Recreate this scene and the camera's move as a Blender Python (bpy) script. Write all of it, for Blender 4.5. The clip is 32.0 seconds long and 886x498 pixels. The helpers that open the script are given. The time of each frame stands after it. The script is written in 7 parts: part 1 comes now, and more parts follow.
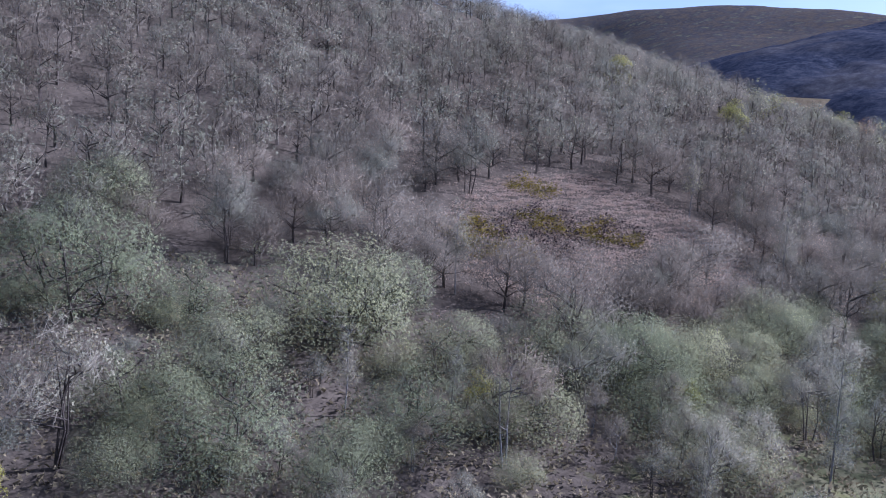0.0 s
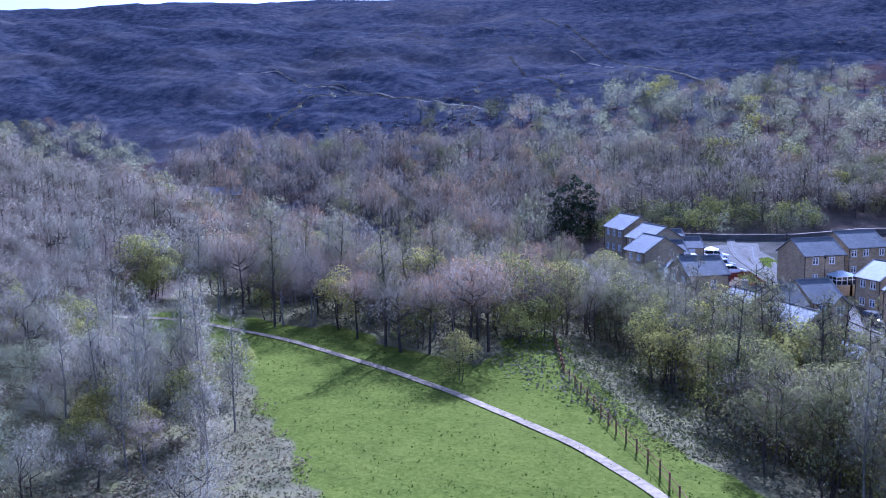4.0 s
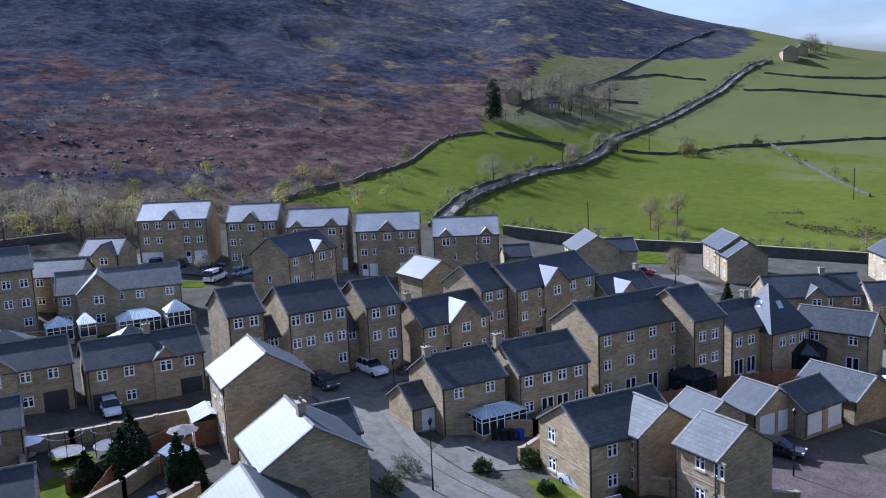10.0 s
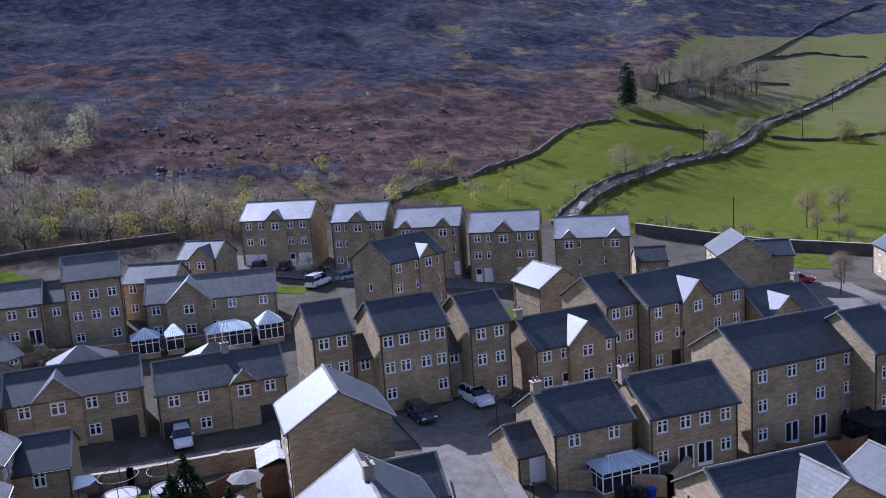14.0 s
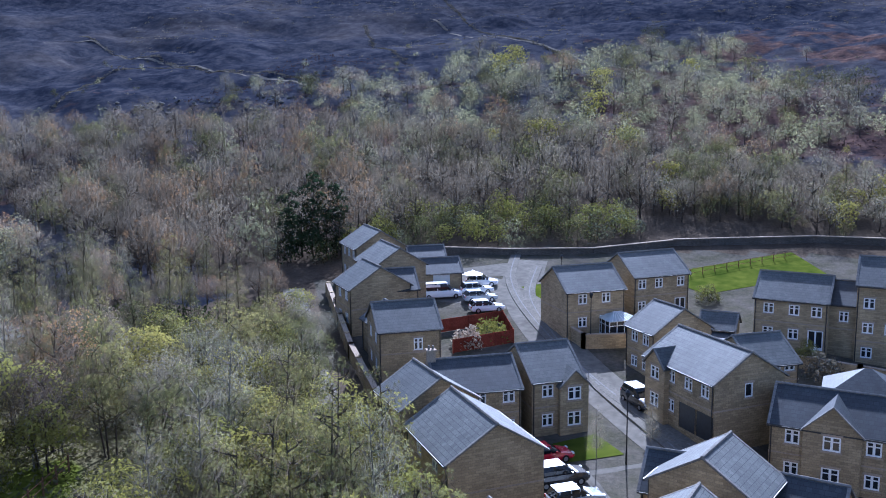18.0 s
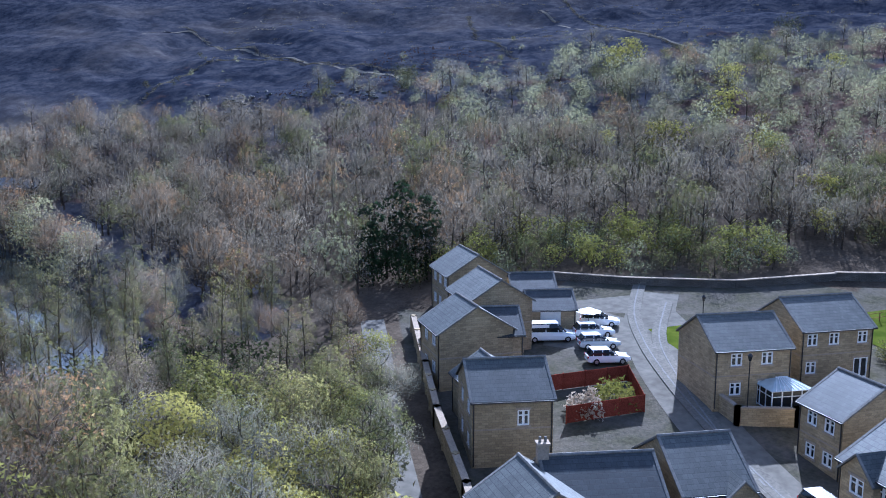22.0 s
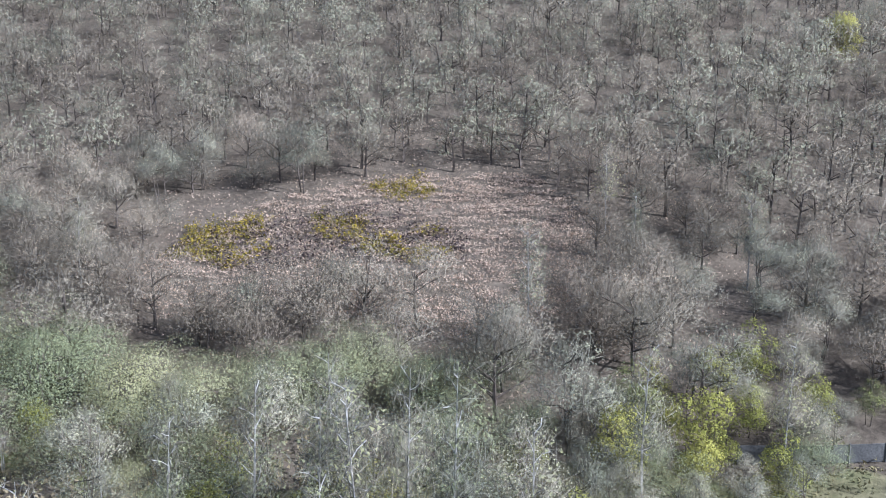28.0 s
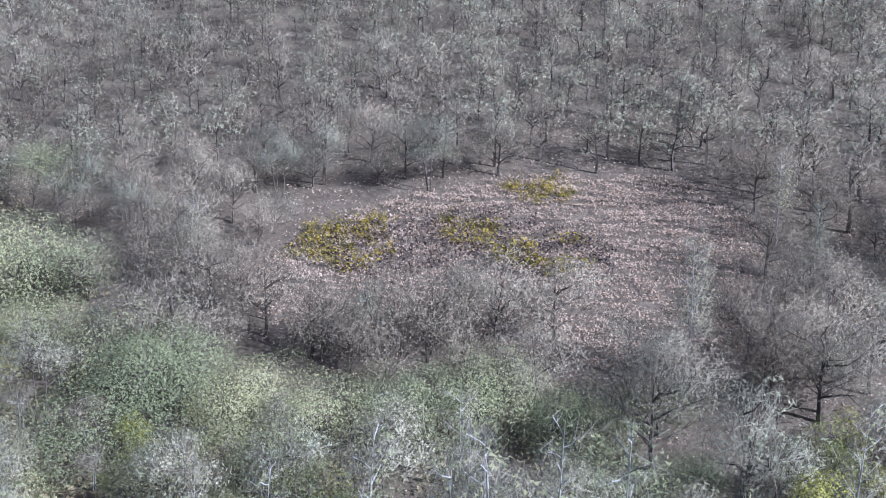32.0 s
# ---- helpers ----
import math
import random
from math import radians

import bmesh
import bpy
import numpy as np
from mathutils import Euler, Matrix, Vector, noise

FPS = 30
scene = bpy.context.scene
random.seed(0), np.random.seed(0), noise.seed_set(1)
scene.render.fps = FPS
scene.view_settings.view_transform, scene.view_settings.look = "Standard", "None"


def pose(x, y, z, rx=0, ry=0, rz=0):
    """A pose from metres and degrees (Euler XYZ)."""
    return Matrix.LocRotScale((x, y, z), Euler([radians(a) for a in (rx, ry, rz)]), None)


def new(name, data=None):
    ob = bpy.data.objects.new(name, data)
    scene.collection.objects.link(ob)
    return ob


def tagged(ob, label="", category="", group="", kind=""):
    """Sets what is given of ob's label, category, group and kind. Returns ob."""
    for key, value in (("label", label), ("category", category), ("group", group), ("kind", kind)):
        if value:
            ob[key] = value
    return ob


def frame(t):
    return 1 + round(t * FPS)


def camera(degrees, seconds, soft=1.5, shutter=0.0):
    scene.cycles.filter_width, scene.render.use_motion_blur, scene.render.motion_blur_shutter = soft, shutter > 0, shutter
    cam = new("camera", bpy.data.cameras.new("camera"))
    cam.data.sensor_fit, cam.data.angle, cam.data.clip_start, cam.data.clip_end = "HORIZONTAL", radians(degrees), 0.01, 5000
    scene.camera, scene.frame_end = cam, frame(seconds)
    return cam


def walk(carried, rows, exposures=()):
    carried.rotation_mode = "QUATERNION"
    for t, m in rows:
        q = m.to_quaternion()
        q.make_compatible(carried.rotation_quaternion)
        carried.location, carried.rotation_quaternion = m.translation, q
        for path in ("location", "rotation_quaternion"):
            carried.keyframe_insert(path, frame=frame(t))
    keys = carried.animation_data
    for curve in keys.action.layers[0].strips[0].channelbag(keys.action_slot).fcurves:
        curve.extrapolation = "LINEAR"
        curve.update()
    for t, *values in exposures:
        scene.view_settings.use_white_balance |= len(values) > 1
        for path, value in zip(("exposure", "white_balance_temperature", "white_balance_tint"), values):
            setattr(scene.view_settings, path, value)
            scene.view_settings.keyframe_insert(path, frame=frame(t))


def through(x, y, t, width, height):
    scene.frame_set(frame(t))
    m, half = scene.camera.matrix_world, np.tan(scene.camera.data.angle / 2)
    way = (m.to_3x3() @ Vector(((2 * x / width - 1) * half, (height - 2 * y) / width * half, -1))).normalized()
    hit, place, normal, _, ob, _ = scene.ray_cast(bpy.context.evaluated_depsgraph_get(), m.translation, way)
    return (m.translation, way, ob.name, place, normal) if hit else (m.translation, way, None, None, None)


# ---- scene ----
cam = camera(53.8, 32.0, soft=1.0)
METRES, EYE, TILT, LEAN, TURN = 120.0, 30.0, 0.0, 0.0, 0.0
ROWS = [
    (0.0, 0.0, 0.0, 0.0, 0.46, -8.51, -3.06),
    (0.5, -0.0001, 0.0017, 0.0008, -3.57, -8.33, -1.8),
    (1.0, 0.0008, 0.0047, 0.0022, -10.72, -8.11, -1.29),
    (1.5, 0.0019, 0.009, 0.0035, -18.28, -7.88, -0.96),
    (2.0, 0.0048, 0.0165, 0.0041, -26.84, -7.72, -0.65),
    (2.5, 0.0102, 0.0264, 0.0044, -33.49, -7.64, -0.26),
    (4.5, 0.0548, 0.0675, 0.007, -61.09, -7.67, 0.82),
    (5.0, 0.0708, 0.0756, 0.0078, -68.83, -7.8, 1.03),
    (5.5, 0.0876, 0.0818, 0.0086, -76.27, -7.96, 1.21),
    (6.0, 0.1051, 0.0857, 0.0096, -83.56, -8.15, 1.37),
    (6.5, 0.1233, 0.0877, 0.0103, -90.79, -8.35, 1.49),
    (7.0, 0.1415, 0.0869, 0.0112, -98.1, -8.59, 1.64),
    (7.5, 0.1606, 0.0837, 0.0119, -105.46, -8.81, 1.73),
    (8.0, 0.1798, 0.0783, 0.0121, -110.51, -9.04, 1.93),
    (8.5, 0.198, 0.072, 0.0129, -111.79, -9.15, 2.37),
    (9.0, 0.2163, 0.0652, 0.0136, -113.32, -9.26, 2.5),
    (9.5, 0.2336, 0.0575, 0.0143, -114.44, -9.33, 2.5),
    (10.0, 0.2494, 0.0503, 0.0158, -115.57, -9.42, 2.46),
    (10.5, 0.2656, 0.042, 0.0164, -118.09, -9.52, 2.26),
    (11.0, 0.2812, 0.0328, 0.0169, -121.14, -9.65, 2.15),
    (11.5, 0.2965, 0.0228, 0.0172, -125.05, -9.8, 1.97),
    (12.0, 0.3097, 0.0127, 0.0177, -128.54, -9.92, 1.86),
    (12.5, 0.3212, 0.0038, 0.0171, -130.71, -10.03, 1.79),
    (13.0, 0.3304, -0.0032, 0.0161, -128.87, -10.04, 2.11),
    (13.5, 0.34, -0.0087, 0.0142, -119.09, -9.85, 3.15),
    (14.0, 0.3505, -0.013, 0.0122, -106.93, -9.62, 3.8),
    (14.5, 0.3619, -0.0145, 0.0111, -94.04, -9.4, 3.97),
    (15.0, 0.3739, -0.0152, 0.0108, -85.18, -9.2, 3.5),
    (15.5, 0.3902, -0.0127, 0.01, -78.35, -9.14, 2.99),
    (17.5, 0.457, 0.0154, 0.013, -60.29, -9.22, 0.96),
    (18.0, 0.471, 0.025, 0.0143, -58.15, -9.27, 0.69),
    (18.5, 0.4867, 0.0362, 0.0147, -55.67, -9.32, 0.5),
    (19.0, 0.505, 0.0497, 0.0145, -54.57, -9.39, 0.32),
    (19.5, 0.5229, 0.0629, 0.0163, -53.92, -9.41, 0.15),
    (20.0, 0.5383, 0.0742, 0.0175, -54.04, -9.45, -0.0),
    (20.5, 0.554, 0.0857, 0.0178, -53.77, -9.48, -0.09),
    (21.0, 0.5707, 0.0975, 0.0179, -53.59, -9.49, -0.15),
    (21.5, 0.5869, 0.1096, 0.0186, -53.02, -9.55, -0.07),
    (22.0, 0.6021, 0.122, 0.0184, -51.64, -9.56, -0.07),
    (22.5, 0.6154, 0.1352, 0.018, -46.18, -9.57, 0.34),
    (23.0, 0.6263, 0.1497, 0.0174, -37.97, -9.58, 0.76),
    (23.5, 0.6348, 0.1655, 0.0174, -28.98, -9.63, 0.96),
    (24.0, 0.6407, 0.1831, 0.0176, -20.71, -9.68, 0.92),
    (24.5, 0.6446, 0.2019, 0.0177, -11.91, -9.75, 0.9),
    (25.0, 0.6461, 0.2211, 0.0181, -4.23, -9.79, 0.76),
    (25.5, 0.6454, 0.2405, 0.0179, 2.64, -9.86, 0.65),
    (26.0, 0.6424, 0.2588, 0.0178, 9.54, -9.93, 0.55),
    (26.5, 0.636, 0.2777, 0.0179, 19.46, -9.96, 0.64),
    (28.5, 0.5987, 0.3209, 0.0167, 48.03, -10.12, -0.47),
    (29.0, 0.5967, 0.3199, 0.0158, 51.01, -10.16, -0.6),
    (29.5, 0.5934, 0.3215, 0.0143, 52.75, -10.2, -0.79),
    (30.0, 0.5875, 0.325, 0.0133, 53.21, -10.24, -0.97),
    (30.5, 0.5789, 0.3306, 0.0126, 52.75, -10.27, -1.13),
    (31.0, 0.5682, 0.3381, 0.012, 52.05, -10.29, -1.18),
    (31.5, 0.5573, 0.3465, 0.0119, 51.17, -10.31, -1.2),
    (32.0, 0.546, 0.3553, 0.0121, 51.22, -10.3, -1.12),
]
walk(cam, [(t, pose(0, 0, EYE, TILT, LEAN, TURN) @ pose(METRES * x, METRES * y, METRES * z, 90 + pitch, roll, yaw)) for t, x, y, z, yaw, pitch, roll in ROWS],
     [(0.0, 1.0, 4550, 28), (1.0, 1.28, 4480, 28), (2.5, 1.42, 4350, 30), (4.8, 1.48, 4000, 37), (6.0, 1.48, 4000, 31), (9.0, 1.16, 4480, 22), (12.6, 0.88, 4980, 18), (14.0, 0.96, 4820, 29), (15.0, 1.08, 4780, 19), (19.0, 1.28, 4500, 22), (22.0, 1.36, 4480, 18), (24.0, 1.27, 4640, 18), (26.0, 1.44, 4800, 13), (29.0, 1.58, 4780, 14), (30.5, 1.56, 4720, 14), (32.0, 1.56, 4610, 18)])

# ---- world, sun, exposure ----
SUN_BEARING, SUN_EL = 69.0, 34.0
world = bpy.data.worlds.new("world")
scene.world = world
world.use_nodes = True
wn = world.node_tree.nodes
sky = wn.new("ShaderNodeTexSky")
sky.sky_type, sky.sun_disc = "NISHITA", False
sky.sun_elevation, sky.sun_rotation = radians(SUN_EL), radians(SUN_BEARING)
sky.dust_density, sky.ozone_density = 2.2, 1.1
# thin white cloud over a pale blue sky
wl = world.node_tree.links
co, st, cl, cr, cm = (wn.new("ShaderNode" + k) for k in ("TexCoord", "Mapping", "TexNoise", "ValToRGB", "Mix"))
st.inputs["Scale"].default_value = (1.0, 1.0, 4.0)
cl.inputs["Scale"].default_value, cl.inputs["Detail"].default_value = 2.6, 6.0
cr.color_ramp.elements[0].position, cr.color_ramp.elements[1].position = .46, .72
cr.color_ramp.elements[1].color = (.75, .75, .75, 1)
cm.data_type = "RGBA"
wl.new(co.outputs["Generated"], st.inputs["Vector"])
wl.new(st.outputs[0], cl.inputs["Vector"])
wl.new(cl.outputs[0], cr.inputs[0])
wl.new(cr.outputs[0], cm.inputs[0])
wl.new(sky.outputs[0], cm.inputs[6])
cm.inputs[7].default_value = (7.6, 7.8, 8.0, 1)
wl.new(cm.outputs[2], wn["Background"].inputs[0])
wn["Background"].inputs[1].default_value = 0.066
lamp = bpy.data.lights.new("sun", "SUN")
lamp.energy, lamp.angle, lamp.color = 5.0, radians(0.6), (1.0, 0.94, 0.84)
_b, _e = radians(SUN_BEARING), radians(SUN_EL)
SUN_DIR = Vector((math.sin(_b) * math.cos(_e), math.cos(_b) * math.cos(_e), math.sin(_e)))
sun = new("sun", lamp)
sun.matrix_world = Matrix.Translation((100, 0, 300)) @ SUN_DIR.to_track_quat("Z", "Y").to_matrix().to_4x4()


# ---- the land: one height function for everything ----
def sstep(v, a, b):
    k = np.clip((v - a) / (b - a), 0, 1)
    return k * k * (3 - 2 * k)


def smax(a, b, k):
    return 0.5 * (a + b + np.sqrt((a - b) ** 2 + k * k))


def smin(a, b, k):
    return 0.5 * (a + b - np.sqrt((a - b) ** 2 + k * k))


# per bearing: where the slope starts, its slope and height, then the same for the ridge behind it
HB = [-200, -110, -60, -20, 0, 5, 8, 12, 18, 23, 31, 48, 70, 90, 110, 122, 132, 142, 155, 170]
HR = [180, 180, 300, 250, 240, 280, 300, 290, 262, 225, 192, 140, 135, 135, 140, 150, 165, 185, 190, 190]
HS = [.1, .1, .1, .1, .1, .2, .3, .3, .28, .26, .27, .25, .26, .27, .27, .22, .12, .10, .07, .07]
HH = [30, 30, 30, 12, 10, 16, 50, 70, 94, 120, 120, 150, 170, 170, 160, 122, 58, 38, 26, 20]
HX = [300, 300, 900, 850, 850, 850, 850, 850, 850, 900, 1000, 900, 900, 900, 900, 330, 310, 300, 300, 300]
HT = [0, 0, 0, .28, .28, .28, .28, .28, .26, .2, .1, 0, 0, 0, 0, .08, .14, .12, .05, 0]
HG = [0, 0, 80, 205, 205, 190, 155, 132, 100, 50, 20, 0, 0, 0, 0, 30, 40, 28, 18, 0]

# the knots, eased so that the hills have no creases
HA = np.arange(-200, 171, 1.0)
_ease = np.hanning(9) / np.hanning(9).sum()
HK = [np.convolve(np.pad(np.interp(HA, HB, k), 4, mode="edge"), _ease, "valid") for k in (HR, HS, HH, HX, HT, HG)]


def plane(x, y):
    xc = np.where(x < 90, x, smin(x, 190.0 + 0 * x, 12.0))
    yc = smax(smin(y, 100.0 + 0 * y, 15.0), -150.0 + 0 * y, 15.0)
    return 1 + 0.06 * (xc - 90) + 0.04 * (yc + 10)


# small rises and dips under the estate: x, y, height
DIPS = np.array([(183, -17, -1.1), (177, -28, -.85), (170, -37, -.6), (163, -47, -.3), (154, 3, -1.4), (125, 10, -1.5), (125, -3, -1.6), (124, -15, -.2), (122, -25, .2), (103, -33, 0), (101, -10, 1.5), (89, -10, 1.3),
                 (81, -5, -.1), (87, -35, -.1), (79, -40, .6), (89, -50, .4), (89, -60, .5), (104, -45, 0), (145, 40, -.1), (155, 36, -.3), (121, 35, -1.2), (107, 33, -.6), (139, 28, -1.1), (128, 20, -.3), (100, 15, -.2), (124, 50, -.1), (136, 59, -.1)])


def dips(x, y):
    w = [np.exp(-((x - a) ** 2 + (y - b) ** 2) / 98.0) for a, b, _ in DIPS]
    return sum(k * d for k, d in zip(w, DIPS[:, 2])) / (sum(w) + .25)


def edge_q(x, y):
    """Distance west of the estate's western edge."""
    return (x - 100) * -.816 + (y - 32) * .577


POND = (124.0, 136.0, 47.0, 11.5, 0.31, 0.95)


def pond_q(x, y):
    cx, cy, a, b, ux, uy = POND
    u, v = (x - cx) * ux + (y - cy) * uy, (x - cx) * -uy + (y - cy) * ux
    return np.sqrt((u / a) ** 2 + (v / b) ** 2)


def wood_s(x, y):
    return (x - 40) * -.6 + (y - 75) * .8


def ground(x, y):
    x, y = np.asarray(x, float), np.asarray(y, float)
    q = edge_q(x, y)
    low = plane(np.maximum(x, 20), y) + dips(x, y) * (1 - sstep(q, -3, 6))
    bench = 8.0 + 0.012 * (np.clip(y, -60, 140) - 60)
    z = low + (bench - low) * sstep(q, 1, 30) * (1 - sstep(x + y, 270, 430))
    dx, dy = x - 60, y - 10
    r = np.hypot(dx, dy)
    b = np.degrees(np.arctan2(dx, dy))
    b = np.where(b > 170, b - 360, b)
    r0, s1, hh, r1, s2, hg = (np.interp(b, HA, k) for k in HK)
    z = z + np.maximum(smin(s1 * smax(r - r0, 0.0, 25.0), hh, 14.0), 0)
    z = z + np.maximum(smin(s2 * smax(r - r1, 0.0, 60.0), hg, 14.0), 0)
    s = wood_s(x, y)
    top = 45 - .32 * (x - 48) + .03 * (np.clip(y, 100, 420) - 200) + .05 * np.clip(y - 230, 0, 190) - .17 * np.maximum(x - 90, 0)
    top = smin(top, 66.0 + 0 * x, 8.0)
    wood = smin(8 + .4 * s, top, 9.0)
    wood = -40 + (wood + 40) * sstep(y, -60, 40)
    z = smax(z, wood, 4.0)
    pq = pond_q(x, y)
    z = z + (5.5 - z) * (1 - sstep(pq, 0.9, 1.25))
    return z


def fbm(x, y, scale, seed=0, octaves=3):
    """Cheap value noise, -1 to 1, for arrays."""
    x, y = np.asarray(x, float) * scale + 31.7 * seed, np.asarray(y, float) * scale - 17.3 * seed
    out, amp, tot = 0, 1.0, 0
    for _ in range(octaves):
        xi, yi = np.floor(x), np.floor(y)
        fx, fy = x - xi, y - yi
        fx, fy = fx * fx * (3 - 2 * fx), fy * fy * (3 - 2 * fy)

        def h(a, c):
            v = np.sin(a * 127.1 + c * 311.7 + seed * 7.7) * 43758.5453
            return (v - np.floor(v)) * 2 - 1
        v = (h(xi, yi) * (1 - fx) + h(xi + 1, yi) * fx) * (1 - fy) + (h(xi, yi + 1) * (1 - fx) + h(xi + 1, yi + 1) * fx) * fy
        out, tot = out + amp * v, tot + amp
        x, y, amp = x * 2.03 + 5.1, y * 2.03 - 3.3, amp * 0.5
    return out / tot


# ---- materials ----
def material(name):
    m = bpy.data.materials.new(name)
    m.use_nodes = True
    return m, m.node_tree.nodes, m.node_tree.links, m.node_tree.nodes["Principled BSDF"]


def node(nt, kind, **inputs):
    n = nt.new(kind)
    for k, v in inputs.items():
        n.inputs[k.replace("_", " ")].default_value = v
    return n


def ramp(nt, stops):
    n = nt.new("ShaderNodeValToRGB")
    e = n.color_ramp.elements
    while len(e) < len(stops):
        e.new(0.5)
    for k, (p, c) in zip(e, stops):
        k.position, k.color = p, (*c, 1)
    return n


def mix(nt, ln, fac, a, b, mode="MIX"):
    n = nt.new("ShaderNodeMix")
    n.data_type, n.blend_type = "RGBA", mode
    for sock, v in ((n.inputs[0], fac), (n.inputs[6], a), (n.inputs[7], b)):
        if isinstance(v, (int, float)):
            sock.default_value = v
        elif isinstance(v, tuple):
            sock.default_value = (*v, 1)
        else:
            ln.new(v, sock)
    return n.outputs[2]


def plain(name, color, rough=0.6, metal=0.0, scale=6.0, vary=0.25, bump=0.0, rnd=0.0):
    # rough mineral surfaces have next to no sheen
    """Two-scale mottled surface."""
    m, nt, ln, bs = material(name)
    tc = nt.new("ShaderNodeTexCoord")
    n1 = node(nt, "ShaderNodeTexNoise", Scale=scale, Detail=4.0)
    n2 = node(nt, "ShaderNodeTexNoise", Scale=scale * 0.13, Detail=2.0)
    ln.new(tc.outputs["Object"], n1.inputs["Vector"])
    ln.new(tc.outputs["Object"], n2.inputs["Vector"])
    lo, hi = tuple(c * (1 - vary) for c in color), tuple(min(1, c * (1 + vary)) for c in color)
    r1 = ramp(nt, [(0.3, lo), (0.7, hi)])
    ln.new(n1.outputs[0], r1.inputs[0])
    r2 = ramp(nt, [(0.3, (1 - vary,) * 3), (0.7, (1, 1, 1))])
    ln.new(n2.outputs[0], r2.inputs[0])
    col = mix(nt, ln, 1.0, r1.outputs[0], r2.outputs[0], "MULTIPLY")
    if rnd:
        oi = nt.new("ShaderNodeObjectInfo")
        r3 = ramp(nt, [(0, (1 - rnd,) * 3), (1, (1 + rnd, 1 + rnd, 1 + rnd * 0.9))])
        ln.new(oi.outputs["Random"], r3.inputs[0])
        col = mix(nt, ln, 1.0, col, r3.outputs[0], "MULTIPLY")
    ln.new(col, bs.inputs["Base Color"])
    bs.inputs["Roughness"].default_value, bs.inputs["Metallic"].default_value = rough, metal
    bs.inputs["Specular IOR Level"].default_value = 0 if rough >= .8 else .5
    if bump:
        bp = node(nt, "ShaderNodeBump", Strength=bump, Distance=0.05)
        ln.new(n1.outputs[0], bp.inputs["Height"])
        ln.new(bp.outputs[0], bs.inputs["Normal"])
    return m


def courses(name, c1, c2, mortar, bw, rh, gap, rough, vary, spec=0.3, rnd=0.12, bumpy=0.6):
    """Coursed masonry or slates: rows follow local height, joints run along the face."""
    m, nt, ln, bs = material(name)
    tc = nt.new("ShaderNodeTexCoord")
    sp, sn = nt.new("ShaderNodeSeparateXYZ"), nt.new("ShaderNodeSeparateXYZ")
    ln.new(tc.outputs["Object"], sp.inputs[0])
    ln.new(tc.outputs["Normal"], sn.inputs[0])
    ax, ay, gt = nt.new("ShaderNodeMath"), nt.new("ShaderNodeMath"), nt.new("ShaderNodeMath")
    ax.operation = ay.operation = "ABSOLUTE"
    gt.operation = "GREATER_THAN"
    ln.new(sn.outputs[0], ax.inputs[0])
    ln.new(sn.outputs[1], ay.inputs[0])
    ln.new(ax.outputs[0], gt.inputs[0])
    ln.new(ay.outputs[0], gt.inputs[1])
    mx = nt.new("ShaderNodeMix")
    ln.new(gt.outputs[0], mx.inputs[0])
    ln.new(sp.outputs[0], mx.inputs[2])
    ln.new(sp.outputs[1], mx.inputs[3])
    cb = nt.new("ShaderNodeCombineXYZ")
    ln.new(mx.outputs[0], cb.inputs[0])
    ln.new(sp.outputs[2], cb.inputs[1])
    br = node(nt, "ShaderNodeTexBrick", Scale=1.0, Mortar_Size=gap, Mortar_Smooth=0.2, Brick_Width=bw, Row_Height=rh, Bias=0.0)
    ln.new(cb.outputs[0], br.inputs["Vector"])
    br.inputs["Color1"].default_value, br.inputs["Color2"].default_value, br.inputs["Mortar"].default_value = (*c1, 1), (*c2, 1), (*mortar, 1)
    n1 = node(nt, "ShaderNodeTexNoise", Scale=0.45, Detail=5.0, Roughness=0.6)
    n2 = node(nt, "ShaderNodeTexNoise", Scale=9.0, Detail=3.0)
    for n in (n1, n2):
        ln.new(tc.outputs["Object"], n.inputs["Vector"])
    r1 = ramp(nt, [(0.3, (1 - vary,) * 3), (0.7, (1 + vary * 0.4,) * 3)])
    ln.new(n1.outputs[0], r1.inputs[0])
    r2 = ramp(nt, [(0.25, (0.8, 0.8, 0.8)), (0.75, (1.12, 1.12, 1.12))])
    ln.new(n2.outputs[0], r2.inputs[0])
    col = mix(nt, ln, 1.0, br.outputs[0], r1.outputs[0], "MULTIPLY")
    col = mix(nt, ln, 1.0, col, r2.outputs[0], "MULTIPLY")
    oi = nt.new("ShaderNodeObjectInfo")
    r3 = ramp(nt, [(0, (1 - rnd, 1 - rnd, 1 - rnd)), (1, (1 + rnd, 1 + rnd * 0.8, 1 + rnd * 0.6))])
    ln.new(oi.outputs["Random"], r3.inputs[0])
    col = mix(nt, ln, 1.0, col, r3.outputs[0], "MULTIPLY")
    ln.new(col, bs.inputs["Base Color"])
    bs.inputs["Roughness"].default_value = rough
    bs.inputs["Specular IOR Level"].default_value = spec
    h = nt.new("ShaderNodeMath")
    h.operation = "MULTIPLY_ADD"
    ln.new(n2.outputs[0], h.inputs[0])
    h.inputs[1].default_value = 0.5
    inv = nt.new("ShaderNodeMath")
    inv.operation = "SUBTRACT"
    inv.inputs[0].default_value = 1.0
    ln.new(br.outputs["Fac"], inv.inputs[1])
    ln.new(inv.outputs[0], h.inputs[2])
    bp = node(nt, "ShaderNodeBump", Strength=bumpy, Distance=0.02)
    ln.new(h.outputs[0], bp.inputs["Height"])
    ln.new(bp.outputs[0], bs.inputs["Normal"])
    return m


